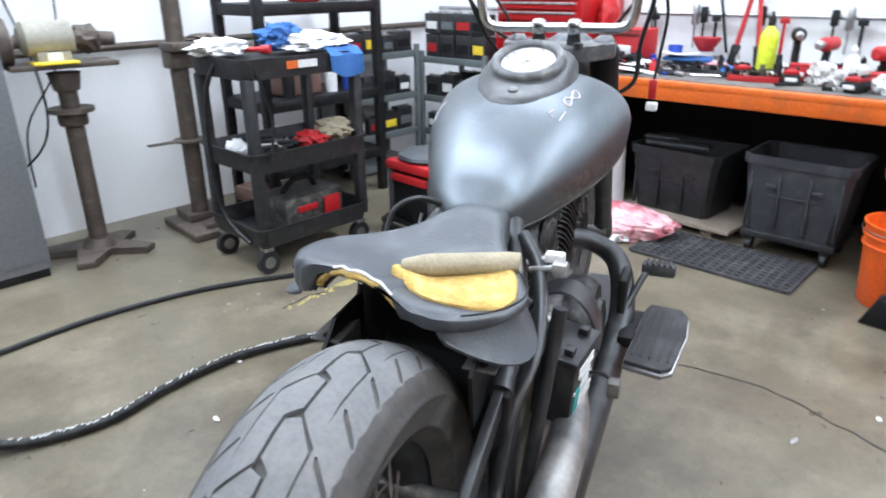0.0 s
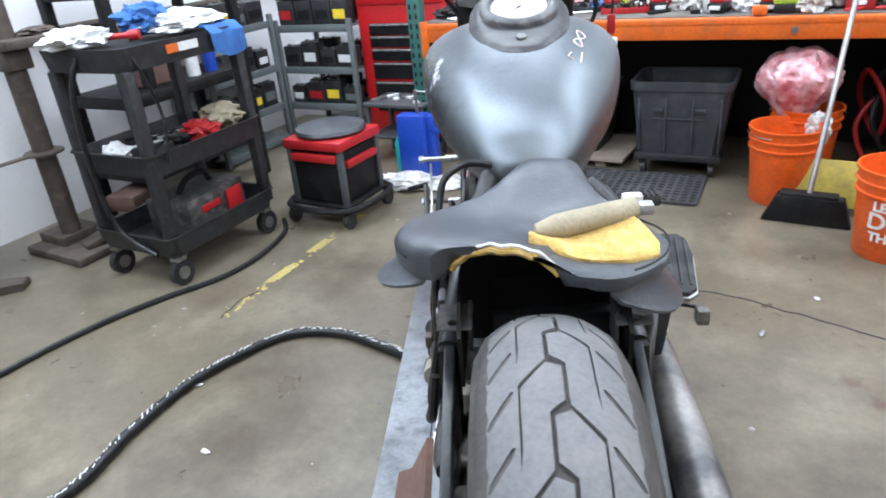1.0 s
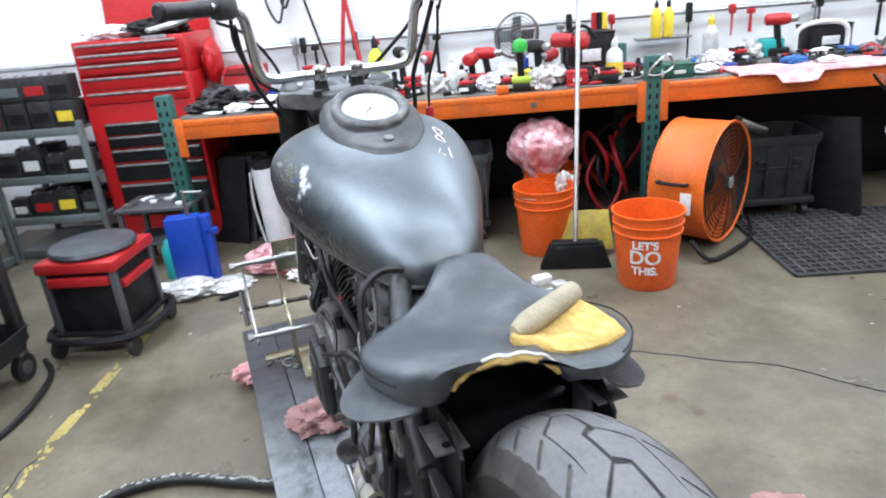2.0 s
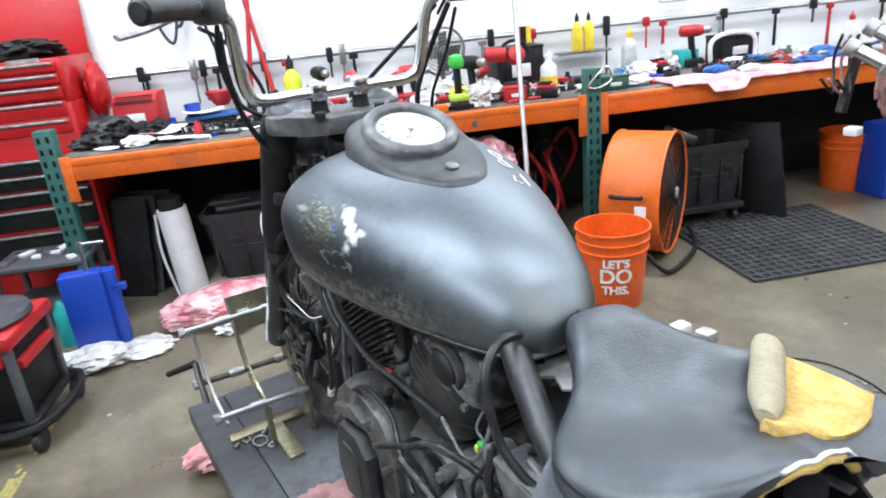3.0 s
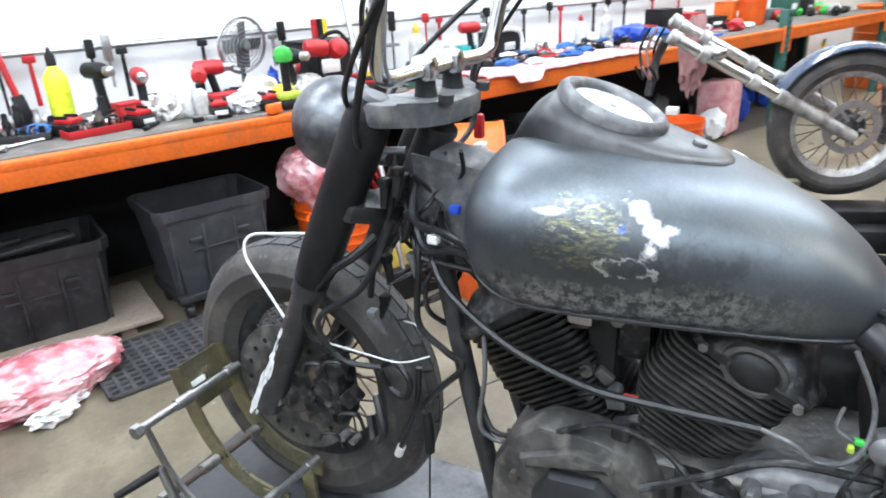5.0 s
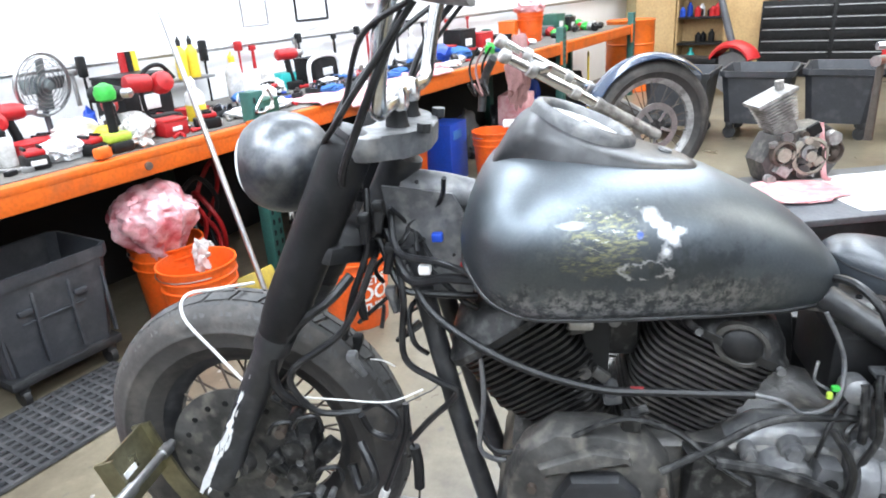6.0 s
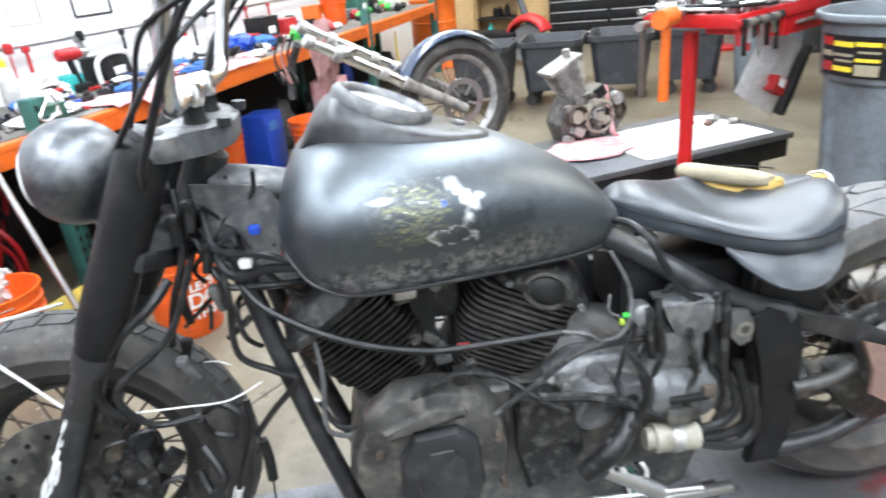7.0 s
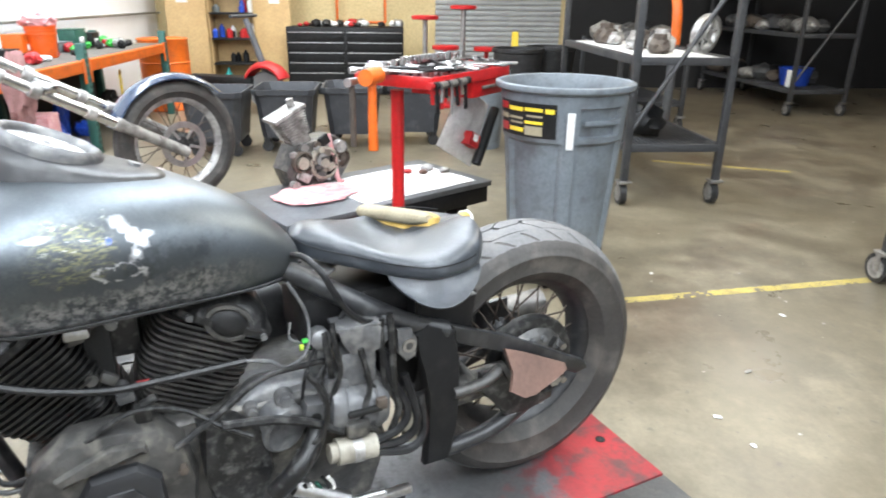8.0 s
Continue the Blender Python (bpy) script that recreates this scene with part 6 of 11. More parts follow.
for k in range(13):                                     # black strap arched over the battery
    a = math.pi * k / 12
    c = Vector((0.175 - 0.07 * math.cos(a), 0.56, 0.6 + 0.11 * math.sin(a)))
    n_ = Vector((-math.cos(a), 0, math.sin(a)))
    rows.append([c + n_ * d + Vector((0, w_, 0)) for d, w_ in ((0, -0.035), (0.005, -0.033), (0.007, 0), (0.005, 0.033), (0, 0.035))])
rings(bm, rows)
part("battery_strap", bm, M_frame, exhaust, "dusty black arched strap")
battery = new("battery")
battery.parent = bike
battery.matrix_local = pose(0.2, 0.47, 0.575, 6, 6, -10)
bm = B()
box(bm, (0, 0, 0), (0.075, 0.115, 0.135), 0.004)
part("case", bm, M_black_plastic, battery, "black battery with white print")
bm = B()
box(bm, (0, 0, 0.072), (0.078, 0.118, 0.014), 0.003)
for y in (-0.035, 0.035):
    box(bm, (0.015, y, 0.085), (0.018, 0.018, 0.016), 0.002)
part("lid", bm, M_black_plastic, battery)
random.seed(3)
for k in range(8):
    bm = B()
    box(bm, (0.0385, random.uniform(-0.008, 0.008), 0.05 - 0.0145 * k), (0.002, random.uniform(0.04, 0.095), 0.006 if k % 2 else 0.01))
    part("print_bar", bm, M_card, battery)
bm = B()
box(bm, (0.0387, -0.035, -0.02), (0.002, 0.022, 0.06))
part("print_bar", bm, M_teal, battery)
bm = B()
rod(bm, (0.2, 0.39, 0.75), (0.165, 0.33, 0.4), 0.013, seg=12)
part("grab_strut", bm, M_frame, frame_part)
bm = B()
tube(bm, [(0.1, 0.52, 0.82), (0.15, 0.45, 0.775), (0.175, 0.33, 0.7), (0.155, 0.25, 0.62), (0.15, 0.2, 0.5), (0.165, 0.1, 0.46)], 0.0135, 12, 5, flat=0.7)
part("seat_rail", bm, M_frame, frame_part)
bm = B()
slab(bm, [(-0.055, -0.05), (0.055, -0.05), (0.05, 0.02), (0.03, 0.05), (-0.03, 0.05), (-0.05, 0.02)], -0.006, 0.006, Matrix.Translation((0.14, -0.03, 0.5)) @ Matrix.Rotation(radians(90), 4, "Y"), 0.002)
rod(bm, (0.13, -0.03, 0.53), (0.165, -0.03, 0.53), 0.014, seg=6)
part("shock_mount", bm, M_frame, frame_part)
bm = B()
box(bm, (0.17, 0.475, 0.803), (0.034, 0.022, 0.018), 0.004, Matrix())
rod(bm, (0.16, 0.475, 0.8), (0.12, 0.48, 0.785), 0.005, seg=8)
part("white_connector", bm, M_white_cable, bike, "white wiring connector beside the seat")
bm = B()
tube(bm, [(0.15, 0.52, 0.66), (0.19, 0.55, 0.63), (0.21, 0.57, 0.6), (0.2, 0.52, 0.64)], 0.005, 6)
part("wire", bm, M_white_cable, bike)
bm = B()
box(bm, (0.186, 0.44, 0.8), (0.026, 0.026, 0.02), 0.005)
rod(bm, (0.178, 0.444, 0.796), (0.13, 0.46, 0.78), 0.006, seg=8)
part("grey_connector", bm, M_alloy, bike, "pale grey wiring connector beside the seat")
# the connector on a wire beyond the pipe
bm = B()
tube(bm, [(0.21, 0.5, 0.55), (0.25, 0.48, 0.585), (0.28, 0.45, 0.6), (0.293, 0.437, 0.595)], 0.004, 6)
part("wire", bm, M_hose, bike)
bm = B()
box(bm, (0.293, 0.434, 0.59), (0.022, 0.026, 0.03), 0.004)
part("grey_plug", bm, M_case, bike, "grey wiring plug hanging on its wire")
board = new("floorboard")
board.parent = bike
board.matrix_local = pose(0.35, 0.89, 0.455, 8, 0, -8)
outl2 = [(-0.055, -0.13), (0.035, -0.135), (0.056, -0.115), (0.06, 0.03), (0.052, 0.1), (0.03, 0.13), (-0.05, 0.13), (-0.06, 0.1)]
bm = B()
slab(bm, outl2, -0.012, 0.0, None, 0.003)
part("board_plate", bm, M_steel, board, "steel floorboard plate")
bm = B()
slab(bm, [(x * 0.93, y * 0.95) for x, y in outl2], 0.0, 0.012, None, 0.004)
part("rubber_pad", bm, M_mat, board, "black rubber pad")
for k in range(5):
    bm = B()
    box(bm, (-0.04 + 0.02 * k, 0.0, 0.0135), (0.006, 0.2, 0.005), 0.002)
    part("pad_rib", bm, M_mat, board)
bm = B()
box(bm, (0.28, 0.95, 0.44), (0.05, 0.16, 0.03), 0.006)
box(bm, (0.25, 1.0, 0.5), (0.02, 0.1, 0.13), 0.006)
part("board_bracket", bm, M_matt_black, bike)
pedal = new("brake_pedal")
pedal.parent = bike
bm = B()
tube(bm, [(0.25, 0.95, 0.46), (0.27, 1.0, 0.5), (0.29, 1.06, 0.535), (0.3, 1.09, 0.54)], 0.009, 8)
part("pedal_arm", bm, M_frame, pedal)
bm = B()
box(bm, (0.325, 1.09, 0.55), (0.085, 0.04, 0.034), 0.01)
part("pedal_rubber", bm, M_mat, pedal)
for k in range(5):
    bm = B()
    box(bm, (0.297 + 0.014 * k, 1.09, 0.568), (0.007, 0.038, 0.006), 0.002)
    part("pedal_rib", bm, M_mat, pedal)

# ---- wheel clamp on the lift, at the left of the front wheel ----
chock = thing("wheel_clamp", "steel wheel clamp with curved jaws and crank rods", "wheel clamp")
JAW = glide([(0, 1.735, 0.545), (0, 1.712, 0.48), (0, 1.68, 0.405), (0, 1.635, 0.35), (0, 1.575, 0.318), (0, 1.49, 0.305)], 4)
for x, deep, start in ((-0.315, 0.016, 4), (-0.2, 0.042, 0), (-0.085, 0.042, 0)):
    bm = B()
    rows = []
    use = JAW[start:]
    for i, p in enumerate(use):
        ahead = (use[min(i + 1, len(use) - 1)] - use[max(i - 1, 0)]).normalized()
        out = Vector((0, -ahead.z, ahead.y))
        if out.z > 0:
            out = -out
        p = p + Vector((x, 0, 0))
        rows.append([p + Vector((-0.0035, 0, 0)), p + Vector((0.0035, 0, 0)), p + Vector((0.0035, 0, 0)) + out * deep, p + Vector((-0.0035, 0, 0)) + out * deep])
    rings(bm, rows)
    part("jaw", bm, M_zinc if deep > 0.02 else M_steel, chock, "curved yellow-zinc jaw" if deep > 0.02 else "")
bm = B()
slab(bm, [(-0.2, 0.0), (-0.085, 0.0), (-0.085, 0.105), (-0.2, 0.105)], -0.003, 0.003, Matrix.Translation((0, 1.722, 0.44)) @ Matrix.Rotation(radians(72), 4, "X"))
part("back_plate", bm, M_zinc, chock, "olive back plate with a label")
bm = B()
box(bm, (-0.165, 0.055, 0.004), (0.035, 0.012, 0.002), 0, Matrix.Translation((0, 1.722, 0.44)) @ Matrix.Rotation(radians(72), 4, "X"))
part("sticker", bm, M_card, chock)
for p0, p1, mt in (((-0.35, 1.702, 0.498), (-0.085, 1.695, 0.499), M_steel), ((-0.35, 1.67, 0.348), (-0.085, 1.66, 0.345), M_brown_steel), ((-0.34, 1.515, 0.313), (-0.085, 1.503, 0.31), M_steel)):
    bm = B()
    rod(bm, p0, p1, 0.0085, seg=12)
    part("rod", bm, mt, chock)
    a, b = Vector(p0), Vector(p1)
    for k0, k1 in ((0.36, 0.52), (0.86, 0.95)):
        bm = B()
        rod(bm, a + (b - a) * k0, a + (b - a) * k1, 0.0125, seg=12)
        part("sleeve", bm, M_steel, chock)
    bm = B()
    rod(bm, a - Vector((0.004, 0, 0)), a + Vector((0.012, 0, 0)), 0.014, seg=6)
    part("nut", bm, M_steel, chock)
bm = B()
rod(bm, (-0.335, 1.678, 0.412), (-0.335, 1.638, 0.3), 0.009, seg=10)
part("crank", bm, M_steel, chock)
bm = B()
rod(bm, (-0.335, 1.678, 0.408), (-0.405, 1.728, 0.378), 0.01, 0.008, seg=10)
part("crank_grip", bm, M_matt_black, chock)
for x in (-0.2, -0.085):
    bm = B()
    box(bm, (x, 1.535, 0.235), (0.012, 0.035, 0.14), 0.002)
    part("foot", bm, M_zinc, chock)
bm = B()
box(bm, (-0.17, 1.54, 0.165), (0.045, 0.22, 0.012), 0.002)
box(bm, (-0.19, 1.63, 0.166), (0.22, 0.045, 0.012), 0.003)
part("clamp_base", bm, M_zinc, chock)
for k, (x, y, r) in enumerate(((-0.23, 1.57, 0.02), (-0.26, 1.6, 0.01), (-0.21, 1.53, 0.008))):
    bm = B()
    tube(bm, [(x + r * math.cos(a), y + r * 1.3 * math.sin(a), DECK + 0.004) for a in (2 * math.pi * i / 8 for i in range(8))], 0.003, 6, 3, closed=True)
    single("metal_ring", bm, M_steel, "small steel ring lying on the lift", "ring", group="rings on the lift")
for k in range(5):
    bm = B()
    x, y = -0.3 + 0.028 * k, 1.58 + 0.014 * ((k * 7) % 4)
    rod(bm, (x, y, DECK + 0.006), (x + 0.015, y + 0.012, DECK + 0.006), 0.005, seg=6)
    single("bolt", bm, M_steel, "loose steel bolt on the lift deck", "bolt", group="bolts on the lift")
for (x, y, z, s, mt, lab, sd) in ((-0.355, 1.77, 0.05, 0.065, M_pink, "crumpled pink shop rag on the floor", 1), (-0.2, 1.16, DECK + 0.033, 0.085, M_dirty_pink, "stained reddish rag on the lift deck", 2)):
    bm = B()
    crumpled(bm, (s, s * 0.8, s * 0.5), sd, 2.4, 0.45, None, 4, s * 0.42)
    single("rag", bm, mt, lab, "rag", Matrix.Translation((x, y, z)), group="shop rags")

# ---- along the bench ----
def bucket_parts(b, mat_, h=0.345, r0=0.125, r1=0.15, handle=True, tilt=60):
    bm = B()
    lathe(bm, [(r0 * 0.97, 0), (r0, 0.006), (r0 + (r1 - r0) * 0.7, h * 0.72), (r0 + (r1 - r0) * 0.72 + 0.008, h * 0.725), (r0 + (r1 - r0) * 0.74 + 0.008, h * 0.745), (r0 + (r1 - r0) * 0.78, h * 0.755), (r1 - 0.004, h * 0.84), (r1 + 0.004, h * 0.845),
               (r1 + 0.004, h * 0.865), (r1 - 0.002, h * 0.875), (r1, h * 0.97), (r1 + 0.007, h * 0.975), (r1 + 0.007, h), (r1 - 0.001, h), (r1 - 0.004, h * 0.9), (r0 - 0.004, 0.012), (0.002, 0.012)], None, 40)
    part("body", bm, mat_, b)
    if handle:
        bm = B()
        pts = []
        for i in range(13):
            a = math.pi * i / 12
            pts.append((r1 * 1.06 * math.cos(a), r1 * 1.06 * math.sin(a) * math.cos(radians(tilt)), h * 0.92 + r1 * 1.06 * math.sin(a) * math.sin(radians(tilt))))
        tube(bm, pts, 0.0025, 6, 2)
        part("handle", bm, M_steel, b, "wire handle")


def bucket(u, v, turn, label, printed=False, tilt=8, mat_=None, lift_z=0.0):
    b = thing("bucket", label, "bucket", room(u, v, lift_z, turn), group="orange buckets")
    bucket_parts(b, mat_ or M_bucket, tilt=tilt)
    if printed:
        for text, z, size in (("LET'S", 0.205, 0.05), ("DO", 0.135, 0.088), ("THIS.", 0.085, 0.05)):
            wrapped_text(b, text, z, size, 0.1385 + (z - 0.12) * 0.045)
    return b


def wrapped_text(parent, text, z, size, radius):
    """Letters wrapped round the bucket's front (towards -y)."""
    curve = bpy.data.curves.new("letters", "FONT")
    curve.body, curve.size, curve.align_x = text, size, "CENTER"
    curve.extrude, curve.offset = 0.0, 0.0022
    ob = bpy.data.objects.new("letters", curve)
    scene.collection.objects.link(ob)
    bpy.context.view_layer.update()
    mesh = bpy.data.meshes.new_from_object(ob.evaluated_get(bpy.context.evaluated_depsgraph_get()))
    bpy.data.objects.remove(ob)
    bm = B()
    bm.from_mesh(mesh)
    bmesh.ops.triangulate(bm, faces=bm.faces)
    bmesh.ops.subdivide_edges(bm, edges=bm.edges, cuts=2)
    for vv in bm.verts:
        zz = z + vv.co.y
        rr = 0.1262 + 0.0175 * (zz / 0.25) + 0.0022
        a = vv.co.x / rr
        vv.co = Vector((rr * math.sin(a), -rr * math.cos(a), zz))
    bpy.data.meshes.remove(mesh)
    part("letters", bm, M_white_print, parent, "white printed words", 80)


bucket(0.025, -0.16, 70, "empty orange plastic bucket under the bench edge", False, -2)
bucket(0.425, -0.63, -18, "orange plastic bucket with white words, handle resting on its rim", True, 6)
bucket(0.1, 0.12, 0, "orange bucket holding a pink plastic bag", False, -2, lift_z=0.02)
bucket(2.36, 0.36, 0, "orange plastic bucket standing under the bench", False, -3)
bucket(2.62, -0.16, 0, "scuffed orange bucket beside a blue box", False, -3)
bm = B()
crumpled(bm, (0.165, 0.15, 0.175), 4, 1.5, 0.2, None, 5)
for v_ in bm.verts:                                     # the bag sags into the bucket's mouth and flares above it
    k_ = 0.93 + 0.27 * math.tanh((v_.co.z + 0.01) * 11)
    v_.co.x, v_.co.y = v_.co.x * k_, v_.co.y * k_
    fold = math.sin(math.atan2(v_.co.y, v_.co.x) * 11 + v_.co.z * 9)
    v_.co.x, v_.co.y = v_.co.x * (1 + 0.06 * fold), v_.co.y * (1 + 0.06 * fold)
sack = thing("rag_bag", "clear bag stuffed with pink shop rags", "bag", room(0.05, 0.08, 0.46))
part("sack", bm, M_bag_pink, sack)
bm = B()
crumpled(bm, (0.05, 0.04, 0.07), 14, 2.4, 0.5, Matrix.Translation((0.1, -0.13, -0.16)), 4)
part("knot", bm, M_bag_clear, sack, "twisted clear neck of the bag")
bm = B()
crumpled(bm, (0.29, 0.16, 0.1), 7, 1.6, 0.2, None, 5, 0.075)
sack = thing("rag_bag", "plastic bag of pink shop rags on the floor", "bag", room(-1.24, -0.17, 0.07, 12))
part("sack", bm, M_bag_pink, sack)
bm = B()
crumpled(bm, (0.07, 0.045, 0.03), 15, 2.4, 0.5, Matrix.Translation((-0.02, -0.17, -0.045)), 4)
part("knot", bm, M_bag_clear, sack, "twisted clear neck of the bag")
bm = B()
crumpled(bm, (0.08, 0.06, 0.03), 8, 2.4, 0.4, None, 4, 0.025)
single("paper_scrap", bm, M_white_cloth, "crumpled white paper scrap on the floor", "paper", room(-1.2, -0.28, 0.025))
bm = B()
crumpled(bm, (0.12, 0.1, 0.04), 9, 2.4, 0.4, None, 4, 0.035)
single("plastic_scrap", bm, M_bag_clear, "crumpled clear plastic on the floor", "plastic", room(-1.75, -0.45, 0.035))


def tote(u, v, z, turn, label, w=0.47, d=0.36, h=0.33, material=None):
    t = thing("storage_tote", label, "storage tote", room(u, v, z, turn), group="totes under the bench")
    material = material or M_grey_tote
    bm = B()
    k = 0.84

    def ring(s, zz, inset=0.0):
        x, y = w / 2 * s - inset, d / 2 * s - inset
        c = 0.03
        return [Vector((px, py, zz)) for px, py in ((-x + c, -y), (x - c, -y), (x, -y + c), (x, y - c), (x - c, y), (-x + c, y), (-x, y - c), (-x, -y + c))]
    rings(bm, [ring(k, 0), ring(0.985, h - 0.045), ring(1.03, h - 0.045), ring(1.04, h - 0.02), ring(1.04, h), ring(0.99, h), ring(0.97, h - 0.03), ring(k, 0.015, 0.01)])
    part("body", bm, material, t)
    bm = B()
    for x in (-0.1, 0.1):
        box(bm, (x * w / 0.47, -d / 2 * 0.965, h * 0.62), (0.05, 0.02, 0.02), 0.004)
    box(bm, (0, -d / 2 * 0.93, h * 0.5), (w * 0.5, 0.014, 0.008), 0.003)
    for x in (-0.21, -0.07, 0.07, 0.21):
        box(bm, (x * w / 0.47 * 0.93, -d / 2 * 0.945, h * 0.42), (0.012, 0.016, h * 0.72), 0.003)
    part("rib", bm, material, t)
    return t


def dolly(u, v, turn, w, d, label):
    t = thing("dolly", label, "dolly", room(u, v, 0, turn), group="dollies under the bench")
    bm = B()
    box(bm, (0, 0, 0.1), (w, d, 0.035), 0.006)
    part("platform", bm, M_black_plastic, t)
    for x in (-1, 1):
        for y in (-1, 1):
            bm = B()
            rod(bm, (x * w * 0.4 - 0.012, y * d * 0.38, 0.035), (x * w * 0.4 + 0.012, y * d * 0.38, 0.035), 0.035, seg=18)
            box(bm, (x * w * 0.4, y * d * 0.38, 0.068), (0.04, 0.05, 0.03), 0.006)
            part("caster", bm, M_black_plastic, t)


dolly(-0.46, 0.18, 0, 0.42, 0.34, "black plastic dolly under a grey tote")
tote(-0.46, 0.18, 0.118, 0, "grey plastic tote standing on a dolly", 0.47, 0.36, 0.37)
plate = thing("plywood_board", "raw plywood board carrying a black tote", "board", room(-1.05, 0.3, 0.05, -4))
bm = B()
box(bm, (0, 0, 0), (0.66, 0.46, 0.02), 0.002)
part("board", bm, M_wood, plate)
bm = B()
for x in (-0.2, 0.2):
    box(bm, (x, 0, -0.03), (0.06, 0.4, 0.038), 0.003)
part("batten", bm, M_wood, plate)
tote(-1.1, 0.32, 0.061, -3, "black plastic tote with parts lying on top", 0.5, 0.38, 0.35, M_black_plastic)
bm = B()
box(bm, (0, 0, 0), (0.34, 0.1, 0.02), 0.006)
box(bm, (-0.1, 0.03, 0.02), (0.2, 0.05, 0.02), 0.006)
single("metal_cover", bm, M_frame, "dark metal cover lying across a tote", "cover", room(-1.12, 0.22, 0.425, 6))
dolly(1.27, 0.2, 0, 0.42, 0.34, "black plastic dolly under a dark tote")
tote(1.27, 0.2, 0.118, 0, "dark plastic tote with scrap, on a dolly", 0.42, 0.36, 0.34, M_black_plastic)
bm = B()
box(bm, (0, 0, 0), (0.16, 0.1, 0.05), 0.01, Matrix.Rotation(radians(25), 4, "Y"))
single("metal_scrap", bm, M_steel, "bent sheet metal scrap in a tote", "scrap", room(1.17, 0.18, 0.49))
bm = B()
slab(bm, [(-0.18, 0), (0.2, 0), (0.1, 0.52), (-0.2, 0.5)], -0.01, 0.01, Matrix.Rotation(radians(84), 4, "X"), 0.003)
single("leaning_board", bm, M_matt_black, "black sheet panel leaning under the bench", "panel", room(1.58, 0.12, 0.0, -55))
# white tube and dark posts at the bench's left end
roll = thing("film_roll", "tall white roll of stretch film beside the totes", "roll", room(-1.46, 0.16))
bm = B()
lathe(bm, [(0.03, 0), (0.07, 0.0), (0.072, 0.01), (0.07, 0.47), (0.03, 0.47)], Matrix.Rotation(radians(-3), 4, "Y"), 28)
part("film", bm, M_white_cloth, roll)
bm = B()
lathe(bm, [(0.03, 0.465), (0.06, 0.47), (0.055, 0.52), (0.04, 0.53)], Matrix.Rotation(radians(-3), 4, "Y"), 20)
part("core", bm, M_matt_black, roll)
bm = B()
tube(bm, [(-0.1, -0.02, 0.45), (-0.11, -0.02, 0.25), (-0.07, -0.03, 0.0)], 0.007, 6)
part("cord", bm, M_white_cable, roll)
# added near-black panel behind the bench legs: deep shade and dark boards in one
plain("dark_backing_panel", (2.2, WALL_N - 0.02, 0.36), (8.4, 0.03, 0.72), M_near_black, "added near-black backing for shade and dark boards under the bench", "wall")

# ---- rubber mats: slabs with rows of holes ----
def rubber_mat(u, v, turn, w, d, label, nx, ny):
    t = thing("rubber_mat", label, "floor mat", room(u, v, 0, turn), group="rubber mats")
    bm = B()
    box(bm, (0, 0, 0.004), (w, d, 0.008))
    part("underside", bm, M_matt_black, t)
    verts, faces = [], []
    cw, cd = w / nx, d / ny
    for i in range(nx + 1):
        x = -w / 2 + i * cw
        b0 = len(verts)
        verts += [(x - 0.007, -d / 2, 0.016), (x + 0.007, -d / 2, 0.016), (x + 0.007, d / 2, 0.016), (x - 0.007, d / 2, 0.016), (x - 0.009, -d / 2, 0.006), (x + 0.009, -d / 2, 0.006), (x + 0.009, d / 2, 0.006), (x - 0.009, d / 2, 0.006)]
        faces += [tuple(b0 + k for k in f) for f in ((0, 1, 2, 3), (0, 4, 5, 1), (2, 6, 7, 3), (0, 3, 7, 4), (1, 5, 6, 2))]
    for j in range(ny + 1):
        y = -d / 2 + j * cd
        b0 = len(verts)
        verts += [(-w / 2, y - 0.007, 0.0155), (w / 2, y - 0.007, 0.0155), (w / 2, y + 0.007, 0.0155), (-w / 2, y + 0.007, 0.0155), (-w / 2, y - 0.009, 0.006), (w / 2, y - 0.009, 0.006), (w / 2, y + 0.009, 0.006), (-w / 2, y + 0.009, 0.006)]
        faces += [tuple(b0 + k for k in f) for f in ((0, 1, 2, 3), (0, 4, 5, 1), (2, 6, 7, 3), (0, 3, 7, 4), (1, 5, 6, 2))]
    mesh = bpy.data.meshes.new("webbing")
    mesh.from_pydata(verts, [], faces)
    mesh.materials.append(M_mat)
    web = new("webbing", mesh)
    web.parent = t
    web["kind"] = "stuff"


rubber_mat(-0.68, -0.17, 0, 0.74, 0.38, "perforated black rubber mat on the concrete", 18, 10)
rubber_mat(1.5, -0.3, 0, 0.88, 0.8, "black rubber grid mat before the bench", 18, 16)

# ---- drum fan ----
fan = thing("drum_fan", "large orange drum fan with black grille, on the floor", "fan", room(0.8, -0.15, 0.0, -41) @ Matrix.Scale(0.95, 4))
FM = Matrix.Translation((0, 0, 0.335)) @ Matrix.Rotation(radians(90), 4, "Y")
bm = B()
rows_p = [(0.3, -0.13), (0.312, -0.135), (0.315, -0.125), (0.308, -0.115), (0.308, 0.13), (0.315, 0.145), (0.312, 0.155), (0.3, 0.15), (0.298, 0.13), (0.298, -0.115)]
rings(bm, [[FM @ Vector((r * math.cos(2 * math.pi * i / 56), r * math.sin(2 * math.pi * i / 56), z)) for i in range(56)] for r, z in rows_p], closed=True)
part("drum", bm, M_rack_orange, fan, "dusty orange drum")
